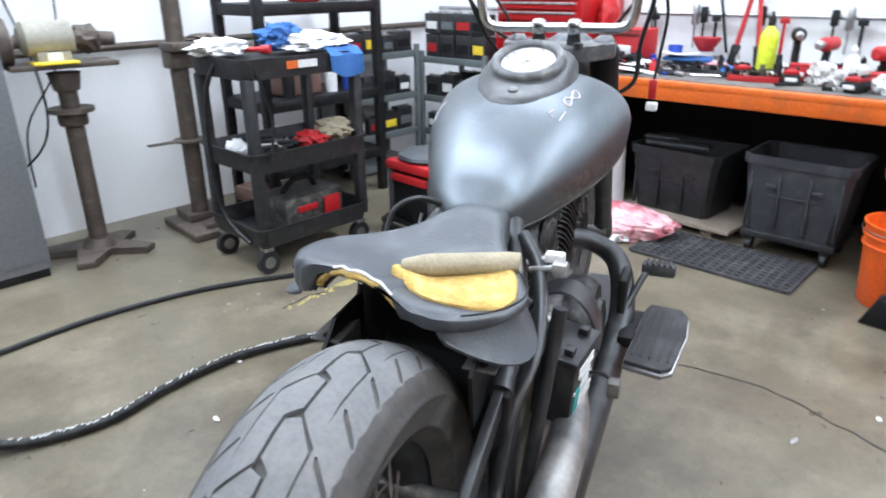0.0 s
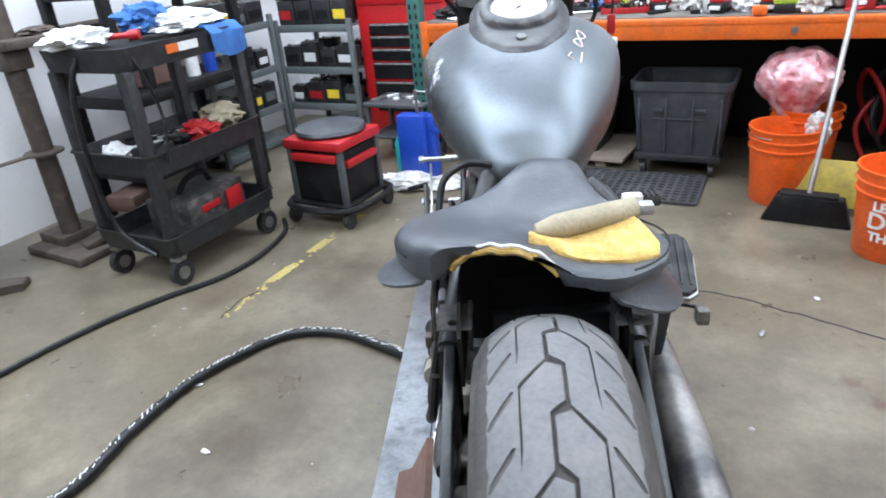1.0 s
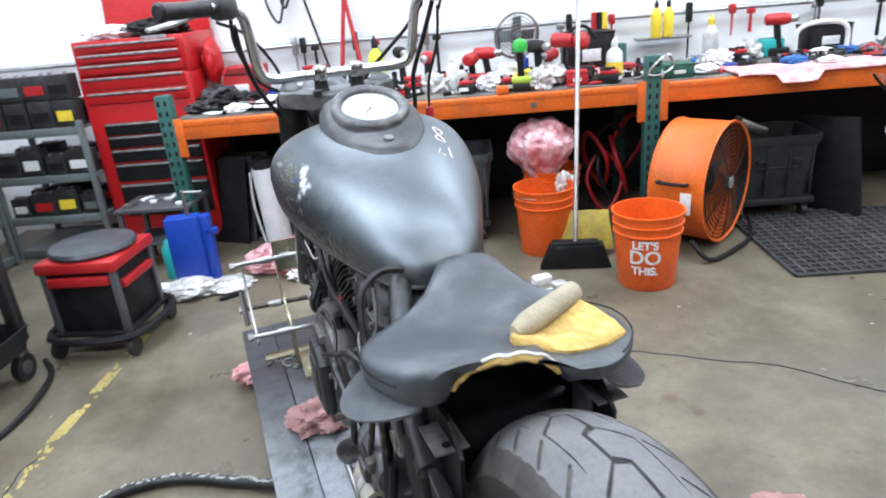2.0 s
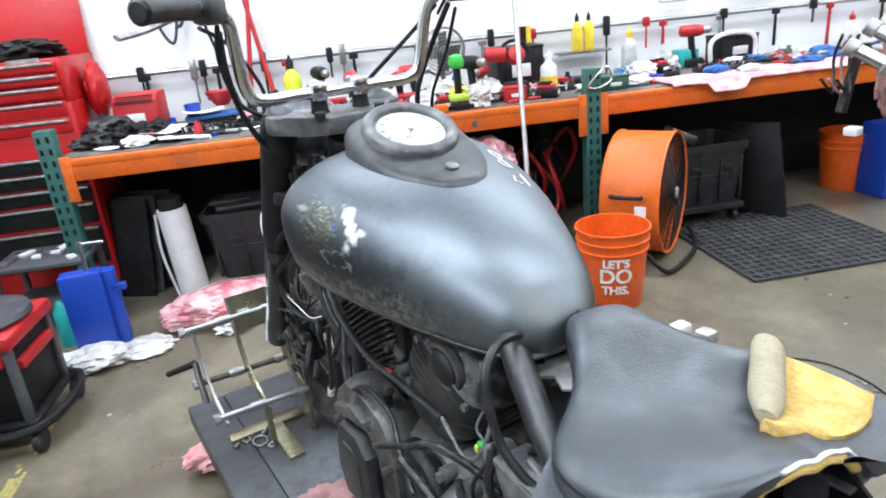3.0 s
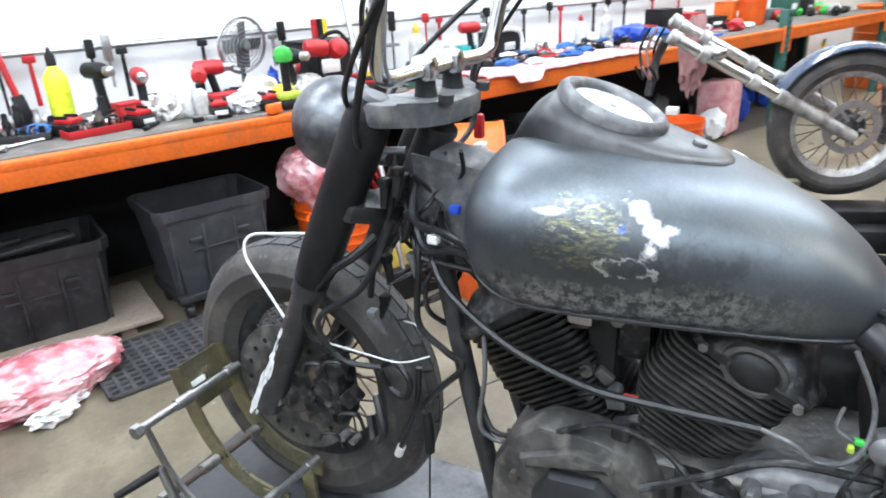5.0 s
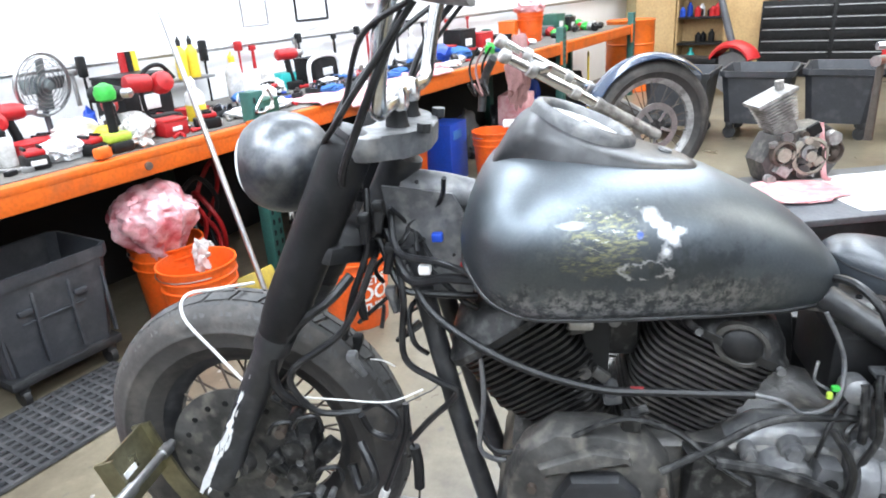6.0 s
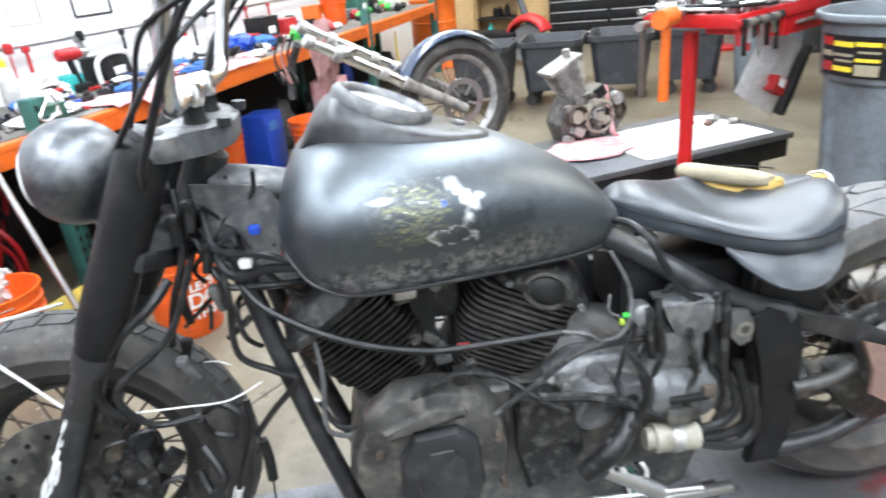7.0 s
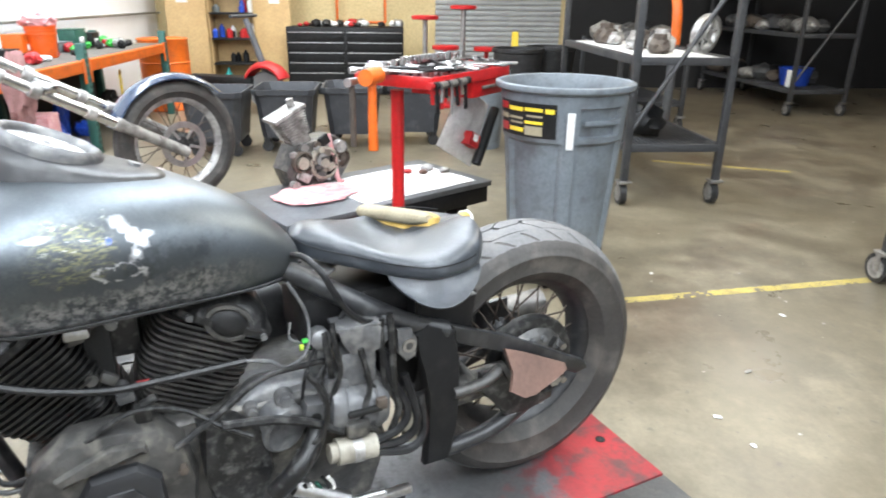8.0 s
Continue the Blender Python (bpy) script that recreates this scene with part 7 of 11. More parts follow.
for side in (-1, 1):
    g = new("grille")
    g.parent = fan
    g["label"] = "black wire grille"
    for k in range(13):
        r = 0.295 - 0.0215 * k
        bm = B()
        zz = side * ((0.145 if side > 0 else 0.125) + 0.02 * (1 - (r / 0.3) ** 2))
        tube(bm, [FM @ Vector((r * math.cos(2 * math.pi * i / 28), r * math.sin(2 * math.pi * i / 28), zz)) for i in range(28)], 0.0028, 5, 1, closed=True, smooth=False)
        part("wire_ring", bm, M_matt_black, g)
    for k in range(12):
        a = 2 * math.pi * k / 12
        bm = B()
        tube(bm, [FM @ Vector((r * math.cos(a), r * math.sin(a), side * (0.145 + 0.02 * (1 - (r / 0.3) ** 2)))) for r in (0.3, 0.2, 0.1, 0.03)], 0.003, 5, 1, smooth=False)
        part("wire_spoke", bm, M_matt_black, g)
    bm = B()
    lathe(bm, [(0.035, side * 0.15), (0.03, side * 0.172), (0.005, side * 0.175)], FM, 20)
    part("badge", bm, M_alloy, g)
bm = B()
lathe(bm, [(0.07, -0.1), (0.07, 0.06), (0.02, 0.08)], FM, 20)
part("motor", bm, M_matt_black, fan)
for k in range(4):
    bm = B()
    box(bm, (0.17, 0, 0), (0.22, 0.11, 0.006), 0.002, FM @ Matrix.Rotation(2 * math.pi * k / 4, 4, "Z") @ Matrix.Rotation(radians(25), 4, "X"))
    part("blade", bm, M_rack_steel, fan)
bm = B()
tube(bm, [(-0.07, -0.31, 0.39), (-0.06, -0.345, 0.395), (0.06, -0.345, 0.395), (0.07, -0.31, 0.39)], 0.01, 8, 3)
part("side_handle", bm, M_matt_black, fan)
bm = B()
box(bm, (0.065, -0.309, 0.29), (0.055, 0.006, 0.11), 0.001)
part("paper_label", bm, M_card, fan, "white paper label")
bm = B()
tube(bm, [(0.1, -0.3, 0.1), (0.2, -0.3, 0.02), (0.25, -0.1, 0.02), (0.25, 0.12, 0.02), (0.18, 0.28, 0.06)], 0.012, 8, 5)
tube(bm, [(-0.1, -0.25, 0.14), (-0.15, -0.25, 0.02), (-0.15, 0.25, 0.02), (-0.1, 0.25, 0.14)], 0.012, 8, 4)
part("stand", bm, M_matt_black, fan)

# ---- broom and dustpan ----
broom = thing("broom", "push broom with grey handle and black bristles", "broom", room(0.14, -0.42, 0, -5))
bm = B()
slab(bm, [(-0.17, 0), (0.17, 0), (0.13, 0.12), (-0.12, 0.12)], -0.035, 0.035, Matrix.Rotation(radians(90), 4, "X"), 0.008)
part("bristles", bm, M_matt_black, broom)
bm = B()
box(bm, (0.0, 0, 0.122), (0.22, 0.06, 0.025), 0.006)
part("head", bm, M_matt_black, broom)
bm = B()
rod(bm, (0.0, 0.0, 0.13), (0.06, 0.46, 1.28), 0.0115, seg=12)
part("handle", bm, M_steel, broom, "grey metal handle")
bm = B()
slab(bm, [(-0.14, 0), (0.14, 0), (0.12, 0.2), (-0.12, 0.2)], -0.012, 0.012, Matrix.Translation((0.0, 0.09, 0.03)) @ Matrix.Rotation(radians(72), 4, "X"), 0.006)
pan = part("dustpan", bm, M_dull_yellow)
tagged(pan, "dull yellow plastic dustpan behind the broom", "dustpan")
pan.matrix_world = room(0.2, -0.38, 0, -5)

# ---- the corner with the grinder, cart, stool, shelves and tool chest ----
cab = thing("steel_cabinet", "tall grey steel cabinet against the wall", "cabinet", room(-3.13, -2.86))
bm = B()
box(bm, (0, 0, 0.95), (0.52, 0.9, 1.82), 0.004)
part("body", bm, M_grey_paint, cab)
bm = B()
box(bm, (0.262, -0.22, 0.95), (0.006, 0.43, 1.74), 0.002)
part("door", bm, M_grey_paint, cab)
bm = B()
box(bm, (0.262, 0.222, 0.95), (0.006, 0.43, 1.74), 0.002)
part("door", bm, M_grey_paint, cab)
bm = B()
box(bm, (0, 0, 0.02), (0.5, 0.88, 0.04), 0.002)
part("plinth", bm, M_matt_black, cab)

gr = thing("bench_grinder", "beige bench grinder on a grimy iron pedestal", "grinder", room(-3.02, -2.14, 0, -6))
bm = B()
slab(bm, [(-0.15, -0.25), (-0.05, -0.25), (0.0, -0.1), (0.2, -0.16), (0.22, -0.08), (0.08, 0.02), (0.2, 0.16), (0.14, 0.22), (0.0, 0.1), (-0.1, 0.2), (-0.16, 0.16)], 0, 0.035, None, 0.008)
rod(bm, (0, 0, 0.03), (0, 0, 0.08), 0.085, 0.055, 20)
part("foot", bm, M_brown_steel, gr)
bm = B()
rod(bm, (0, 0, 0.06), (0, 0, 0.86), 0.042, 0.042, 20)
rod(bm, (0, 0, 0.8), (0, 0, 0.88), 0.055, 0.07, 20)
part("column", bm, M_brown_steel, gr)
bm = B()
box(bm, (0.0, 0.0, 0.915), (0.22, 0.44, 0.022), 0.004)
part("top_plate", bm, M_brown_steel, gr)
bm = B()
lathe(bm, [(0.06, 0.64), (0.065, 0.65), (0.065, 0.69), (0.1, 0.7), (0.1, 0.72), (0.04, 0.72)], None, 20)
part("water_pot", bm, M_brown_steel, gr)
M_beige = stuff_mat("beige_machine_paint", (0.35, 0.33, 0.27), (0.22, 0.2, 0.17), 10, 0.7, 70, 0.5)
bm = B()
rod(bm, (0, -0.13, 1.03), (0, 0.06, 1.03), 0.075, seg=28)
rod(bm, (0, -0.15, 1.03), (0, -0.13, 1.03), 0.05, 0.075, 28)
box(bm, (0, -0.03, 0.945), (0.12, 0.14, 0.06), 0.01)
part("motor", bm, M_beige, gr, "beige motor housing")
bm = B()
box(bm, (0.062, -0.03, 0.955), (0.004, 0.06, 0.035))
part("switch_plate", bm, M_card, gr)
bm = B()
box(bm, (0.06, -0.04, 0.93), (0.14, 0.18, 0.01), 0.002)
part("yellow_strip", bm, M_yellow, gr)
bm = B()
rod(bm, (0, -0.24, 1.02), (0, -0.19, 1.02), 0.1, seg=32)
rod(bm, (0, -0.19, 1.02), (0, -0.15, 1.02), 0.03, seg=16)
part("wheel_guard", bm, M_brown_steel, gr)
bm = B()
rod(bm, (0, -0.245, 1.02), (0, -0.185, 1.02), 0.086, seg=32)
rod(bm, (0, -0.252, 1.02), (0, -0.18, 1.02), 0.02, seg=12)
part("grinding_wheel", bm, M_alloy, gr)
bm = B()
crumpled(bm, (0.07, 0.07, 0.06), 3, 3, 0.4, Matrix.Translation((0, 0.12, 1.02)), 3)
rod(bm, (0.0, 0.14, 1.02), (0, 0.24, 1.015), 0.035, 0.03, 18)
part("tool_head", bm, M_brown_steel, gr)

pr = thing("arbor_stand", "grimy steel column stand with a round shelf", "stand", room(-3.0, -1.6, 0, -4))
bm = B()
box(bm, (0.05, 0, 0.02), (0.42, 0.3, 0.04), 0.006)
box(bm, (-0.05, 0.02, 0.06), (0.2, 0.2, 0.05), 0.006)
part("base", bm, M_brown_steel, pr)
bm = B()
rod(bm, (0, 0, 0.05), (0, 0, 1.7), 0.045, seg=22)
part("column", bm, M_brown_steel, pr)
bm = B()
lathe(bm, [(0.05, 0.47), (0.085, 0.475), (0.085, 0.485), (0.05, 0.49)], None, 22)
box(bm, (0.0, -0.14, 0.48), (0.04, 0.16, 0.008), 0.002)
part("collar", bm, M_brown_steel, pr)
bm = B()
box(bm, (0.04, 0.1, 0.96), (0.18, 0.34, 0.04), 0.006)
box(bm, (0.0, 0.0, 0.9), (0.12, 0.12, 0.1), 0.01)
part("table", bm, M_brown_steel, pr)
bm = B()
crumpled(bm, (0.05, 0.08, 0.02), 5, 3, 0.4, Matrix.Translation((0.04, 0.12, 0.995)), 3)
part("clamp_parts", bm, M_brown_steel, pr)
bm = B()
tube(bm, [(-3.36, -2.25, 1.3), (-3.35, -2.15, 0.8), (-3.34, -2.2, 0.5), (-3.34, -2.45, 0.33), (-3.34, -2.6, 0.32)], 0.006, 6)
single("power_cord", bm, M_hose, "thin dark cord hanging on the white wall", "cord", HERE)
bm = B()
tube(bm, [(-3.36, -2.0, 1.3), (-3.35, -2.05, 0.9), (-3.34, -2.25, 0.6), (-3.34, -2.28, 0.3)], 0.005, 6)
single("power_cord", bm, M_hose, "thin dark cord hanging beside the pedestal", "cord", HERE)
bm = B()
box(bm, (0, 0, 0), (0.1, 0.45, 0.03), 0.004, Matrix.Rotation(radians(14), 4, "X"))
single("steel_bar", bm, M_brown_steel, "rusty steel bar leaning by the stand", "bar", room(-2.78, -1.45, 0.1, -20))
bm = B()
box(bm, (0, 0, 0), (0.18, 0.22, 0.09), 0.02)
single("tool_box", bm, M_brown_plate, "small rusty red box on the floor", "box", room(-2.95, -1.25, 0.13, 10))

# three-shelf service cart
cart = thing("service_cart", "black plastic service cart, loaded with rags and tools", "cart", room(-2.33, -1.45))
CW, CD = 0.46, 0.64
for z, h in ((0.135, 0.085), (0.475, 0.085), (0.875, 0.085)):
    bm = B()
    bottom = z + 0.01

    def tray(s, zz, inset=0.0):
        x, y, c = CW / 2 * s - inset, CD / 2 * s - inset, 0.03
        return [Vector((px, py, zz)) for px, py in ((-x + c, -y), (x - c, -y), (x, -y + c), (x, y - c), (x - c, y), (-x + c, y), (-x, y - c), (-x, -y + c))]
    if z > 0.8:
        rings(bm, [tray(0.96, z), tray(1.0, z + h), tray(1.0, z + h, 0.006), tray(0.98, z + h - 0.018, 0.01)])
    else:
        rings(bm, [tray(0.94, z), tray(1.0, z + h), tray(1.02, z + h), tray(1.02, z + h + 0.006), tray(0.98, z + h + 0.006), tray(0.93, bottom, 0.006)])
    part("shelf", bm, M_black_plastic, cart)
for x in (-1, 1):
    for y in (-1, 1):
        bm = B()
        box(bm, (x * (CW / 2 - 0.035), y * (CD / 2 - 0.035), 0.52), (0.05, 0.05, 0.72), 0.012)
        part("post", bm, M_black_plastic, cart)
        bm = B()
        px, py = x * (CW / 2 - 0.05), y * (CD / 2 - 0.05)
        rod(bm, (px - 0.015, py, 0.055), (px + 0.015, py, 0.055), 0.055, seg=22)
        part("caster", bm, M_black_plastic, cart)
        bm = B()
        rod(bm, (px - 0.018, py, 0.055), (px + 0.018, py, 0.055), 0.028, seg=16)
        box(bm, (px, py, 0.12), (0.05, 0.05, 0.02), 0.004)
        part("caster_hub", bm, M_steel, cart)
bm = B()
box(bm, (CW / 2 + 0.001, -0.08, 0.925), (0.004, 0.055, 0.032))
part("orange_label", bm, M_rack_orange, cart, "orange label")
bm = B()
box(bm, (CW / 2 + 0.001, -0.0, 0.925), (0.004, 0.1, 0.032))
part("white_label", bm, M_card, cart, "white label")


def cloth(name, u, v, z, turn, size, seed, mat_, label, group="rags on the cart", flat=0.0):
    bm = B()
    crumpled(bm, size, seed, 2.6, 0.42, None, 4, flat)
    return single(name, bm, mat_, label, "cloth", room(u, v, z, turn), group=group)


cloth("rag", -2.42, -1.68, 0.985, 20, (0.11, 0.14, 0.04), 11, M_white_cloth, "crumpled white rag on the cart", flat=0.025)
cloth("rag", -2.36, -1.4, 1.02, 0, (0.1, 0.1, 0.06), 12, M_blue_cloth, "crumpled blue rag on the cart", flat=0.06)
cloth("rag", -2.3, -1.28, 0.995, 0, (0.14, 0.17, 0.045), 13, M_white_cloth, "white rag heaped on the cart", flat=0.035)
bm = B()
rows = []
for i in range(9):
    a = i / 8
    y = -0.09 + 0.18 * a
    wob = 0.012 * math.sin(9 * a)
    rows.append([Vector((-0.09, y, 0.01 + wob)), Vector((0.0, y, 0.012)), Vector((0.035 + wob, y, -0.02)), Vector((0.04 + wob, y, -0.09 - 0.03 * math.sin(3 * a))), Vector((0.032 + wob, y, -0.088 - 0.03 * math.sin(3 * a))), Vector((0.028 + wob, y, -0.02)), Vector((0.0, y, 0.006)), Vector((-0.09, y, 0.004 + wob))])
rings(bm, rows)
single("rag", bm, M_blue_cloth, "blue rag hanging over the cart's edge", "cloth", room(-2.12, -1.24, 0.965), group="rags on the cart")
bm = B()
rod(bm, (-0.08, 0, 0), (0.03, 0, 0), 0.012, seg=10)
rod(bm, (0.03, 0, 0), (0.07, 0, 0), 0.02, seg=10)
single("screwdriver", bm, M_red_plastic, "red handled tool on the cart", "tool", room(-2.3, -1.58, 0.98, 35))
random.seed(21)
for k in range(14):
    bm = B()
    ln = random.uniform(0.08, 0.2)
    rod(bm, (-ln / 2, 0, 0), (ln / 2, 0, random.uniform(-0.01, 0.02)), random.uniform(0.006, 0.012), seg=8)
    rod(bm, (ln / 2 - 0.02, 0, 0), (ln / 2 + 0.01, 0, 0.005), random.uniform(0.012, 0.018), seg=8)
    single("hand_tool", bm, random.choice((M_matt_black, M_steel, M_engine)), "grimy hand tool lying in the cart's middle tray", "tool", room(-2.36 + random.uniform(-0.12, 0.1), -1.45 + random.uniform(-0.24, 0.2), 0.505 + random.uniform(0, 0.05), random.uniform(0, 180)), group="tools in the cart")
cloth("rag", -2.24, -1.22, 0.58, 10, (0.1, 0.12, 0.055), 15, M_suede, "tan work glove in the cart's tray", "things in the cart", 0.05)
cloth("rag", -2.22, -1.38, 0.56, 10, (0.08, 0.07, 0.04), 16, M_red_plastic, "red glove in the cart's tray", "things in the cart", 0.04)
cloth("rag", -2.42, -1.66, 0.53, 10, (0.05, 0.06, 0.04), 17, M_card, "white cup in the cart's tray", "things in the cart", 0.04)
bx = thing("battery_charger", "grey and red box on the cart's bottom shelf", "tool box", room(-2.3, -1.42, 0.15, 4))
bm = B()
box(bm, (0, 0, 0.08), (0.24, 0.36, 0.16), 0.015)
part("body", bm, M_case, bx)
bm = B()
box(bm, (0.122, -0.05, 0.1), (0.006, 0.12, 0.03), 0.002)
box(bm, (0.124, 0.1, 0.07), (0.01, 0.1, 0.12), 0.004)
part("red_panel", bm, M_red_plastic, bx)
bm = B()
tube(bm, [(0, -0.1, 0.16), (0.03, -0.06, 0.22), (0.03, 0.04, 0.22), (0, 0.1, 0.16)], 0.014, 8)
part("handle", bm, M_matt_black, bx)
bm = B()
tube(bm, [(-2.34, -1.76, 0.93), (-2.37, -1.8, 0.8), (-2.4, -1.8, 0.5), (-2.36, -1.79, 0.25), (-2.22, -1.76, 0.14)], 0.011, 8)
single("air_hose", bm, M_hose, "black hose draped over the cart's end", "hose", HERE)
bm = B()
tube(bm, [(-2.12, -1.72, 0.95), (-2.1, -1.7, 0.88), (-2.09, -1.66, 0.7), (-2.09, -1.69, 0.52)], 0.006, 8)
single("air_hose", bm, M_hose, "thin hose hanging from the cart's top", "hose", HERE)

# black rack behind the cart
rk = thing("storage_rack", "black steel storage rack behind the cart", "rack", room(-2.98, -0.85))
for x in (-0.2, 0.2):
    for y in (-0.4, 0.4):
        bm = B()
        box(bm, (x, y, 0.85), (0.05, 0.05, 1.7), 0.006)
        part("post", bm, M_matt_black, rk)
for z in (0.25, 0.62, 1.12):
    bm = B()
    box(bm, (0, 0, z), (0.44, 0.84, 0.06), 0.006)
    part("shelf", bm, M_matt_black, rk)
bm = B()
box(bm, (0, 0, 0), (0.2, 0.26, 0.16), 0.02)
single("machine_part", bm, M_brown_plate, "rusty red machine part on the rack", "part", room(-2.95, -0.95, 0.73))
bm = B()
box(bm, (0, 0, 0), (0.12, 0.16, 0.06), 0.02)
single("red_tool", bm, M_red_plastic, "red tool lying on the rack's top shelf", "tool", room(-2.88, -0.88, 1.18))
for k, (v, mt) in enumerate(((-0.62, M_blue), (-0.75, M_card), (-1.05, M_matt_black))):
    bm = B()
    lathe(bm, [(0.035, 0), (0.037, 0.12), (0.03, 0.15), (0.014, 0.16), (0.014, 0.18)], None, 16)
    single("spray_can", bm, mt, "spray can standing on the rack", "can", room(-2.86, v, 0.65), group="cans on the rack")


# shelves of batteries
def car_battery(m, k):
    b = thing("battery", "black motorcycle battery with a coloured label", "battery", m, group="batteries on the shelves")
    w, h = 0.11 + 0.02 * (k % 3), 0.11 + 0.02 * ((k * 5) % 3)
    bm = B()
    box(bm, (0, 0, h / 2), (w, 0.085, h), 0.004)
    part("case", bm, M_black_plastic, b)
    bm = B()
    box(bm, (0, -0.044, h * 0.42), (w * 0.7, 0.003, h * 0.38), 0)
    part("label", bm, (M_card, M_matt_black, M_red_plastic, M_card, M_yellow, M_matt_black, M_shelf_grey)[k % 7], b)
    for x in (-0.3, 0.3):
        bm = B()
        box(bm, (x * w, -0.01, h + 0.006), (0.016, 0.016, 0.012))
        part("terminal", bm, M_steel, b)


def shelf_unit(m, w, d, levels, label, top):
    s = thing("shelf_unit", label, "shelf", m, group="battery shelves")
    for x in (-w / 2, w / 2):
        for y in (-d / 2, d / 2):
            bm = B()
            box(bm, (x, y, top / 2), (0.03, 0.03, top), 0.002)
            part("post", bm, M_shelf_grey, s)
    for z in levels:
        bm = B()
        box(bm, (0, 0, z), (w, d, 0.012))
        box(bm, (0, -d / 2, z - 0.01), (w, 0.01, 0.045), 0.002)
        box(bm, (0, d / 2, z - 0.01), (w, 0.01, 0.045), 0.002)
        part("shelf", bm, M_shelf_grey, s)


SH = room(-2.77, 0.42)
shelf_unit(SH, 0.58, 0.42, (0.05, 0.25, 0.49, 0.755), "grey steel shelf unit full of batteries", 0.8)
k = 0
for z, rows_n in ((0.258, 1), (0.498, 1), (0.763, 2)):
    for i in range(4):
        for q in range(rows_n):
            car_battery(SH @ pose(-0.21 + 0.14 * i, -0.14 + 0.012 * ((i * 3) % 3), z + q * 0.155, 0, 0, (i * 37) % 11 - 5), k)
            k += 1
        car_battery(SH @ pose(-0.21 + 0.14 * i, 0.06, z, 0, 0, 3), k + 2)
        k += 1
SW = room(-3.22, -0.16, 0, 90)
shelf_unit(SW, 0.62, 0.34, (0.05, 0.27, 0.52, 0.8), "grey steel shelf unit with black batteries", 0.85)
for z in (0.278, 0.528, 0.808):
    for i in range(4):
        car_battery(SW @ pose(-0.22 + 0.145 * i, -0.1, z, 0, 0, (i * 31) % 9 - 4), k)
        k += 2

# red and black tool chest, three stacked parts
chest = thing("tool_chest", "tall red tool chest with black lower drawers", "tool chest", room(-2.16, 0.56))
W, D = 0.63, 0.5
bm = B()
box(bm, (0, 0, 0.52), (W, D, 0.96), 0.006)
part("lower_case", bm, M_red_paint, chest)
bm = B()
box(bm, (0, 0.005, 1.1), (W, D - 0.02, 0.2), 0.006)
part("top_case", bm, M_red_paint, chest)
bm = B()
slab(bm, [(-W / 2, 0), (W / 2, 0), (W / 2, 0.42), (-W / 2, 0.42)], -0.012, 0.012, Matrix.Translation((0, D / 2 - 0.05, 1.2)) @ Matrix.Rotation(radians(82), 4, "X"), 0.004)
part("open_lid", bm, M_red_paint, chest, "open red lid")
zs = [(1.165, 0.05), (1.11, 0.05), (1.05, 0.06), (0.975, 0.075), (0.895, 0.07)]
for z, h in zs:
    bm = B()
    box(bm, (0, -D / 2 - 0.004, z), (W - 0.05, 0.014, h - 0.008), 0.003)
    drawer = part("drawer", bm, M_red_paint, chest)
    bm = B()
    box(bm, (0, -D / 2 - 0.016, z + h / 2 - 0.012), (W - 0.07, 0.014, 0.012), 0.003)
    part("handle", bm, M_alloy, drawer, "silver pull strip")
for z, h in ((0.72, 0.075), (0.645, 0.075), (0.565, 0.08), (0.465, 0.11), (0.3, 0.2)):
    bm = B()
    box(bm, (0.03, -D / 2 - 0.004, z), (W - 0.1, 0.014, h - 0.008), 0.003)
    drawer = part("drawer", bm, M_matt_black, chest, "black drawer")
    bm = B()
    box(bm, (0.03, -D / 2 - 0.016, z + h / 2 - 0.012), (W - 0.12, 0.014, 0.012), 0.003)
    part("handle", bm, M_alloy, drawer, "silver pull strip")
bm = B()
box(bm, (0.16, -D / 2 - 0.004, 1.197), (0.14, 0.006, 0.018))
part("name_bar", bm, M_alloy, chest)
cloth("cloth", -2.3, 0.5, 1.23, 0, (0.16, 0.12, 0.04), 31, M_white_cloth, "white cloth lying on the tool chest", "cloths on the chest", 0.03)
cloth("cloth", -2.02, 0.45, 1.24, 10, (0.16, 0.1, 0.05), 32, M_matt_black, "dark cloth lying on the tool chest", "cloths on the chest", 0.04)
pk = thing("parts_sack", "red cloth sack hanging beside the chest", "sack", room(-1.79, 0.55, 1.02))
bm = B()
crumpled(bm, (0.05, 0.1, 0.14), 33, 2, 0.2, None, 4)
part("sack", bm, M_red_paint, pk)
tb = thing("low_table", "low grey metal table with papers on it", "table", room(-2.03, 0.02))
bm = B()
box(bm, (0, 0, 0.35), (0.4, 0.3, 0.02), 0.003)
part("tabletop", bm, M_rack_steel, tb)
for x in (-0.18, 0.18):
    for y in (-0.13, 0.13):
        bm = B()
        box(bm, (x, y, 0.17), (0.025, 0.025, 0.34), 0.002)
        part("leg", bm, M_rack_steel, tb)
bm = B()
box(bm, (0, 0, 0.16), (0.38, 0.28, 0.012), 0.002)
part("lower_shelf", bm, M_rack_steel, tb)
random.seed(9)
for i in range(9):
    bm = B()
    box(bm, (0, 0, 0.008), (random.uniform(0.03, 0.12), random.uniform(0.02, 0.05), 0.016), 0.003)
    single("tool", bm, random.choice((M_card, M_steel, M_matt_black)), "small tool lying on the low table", "tool", room(-2.03 + random.uniform(-0.15, 0.15), 0.02 + random.uniform(-0.1, 0.1), 0.361, random.uniform(0, 180)), group="tools on the low table")
bl = thing("blue_jack", "blue steel jack box standing on the floor", "jack", room(-1.78, -0.33, 0, 8))
bm = B()
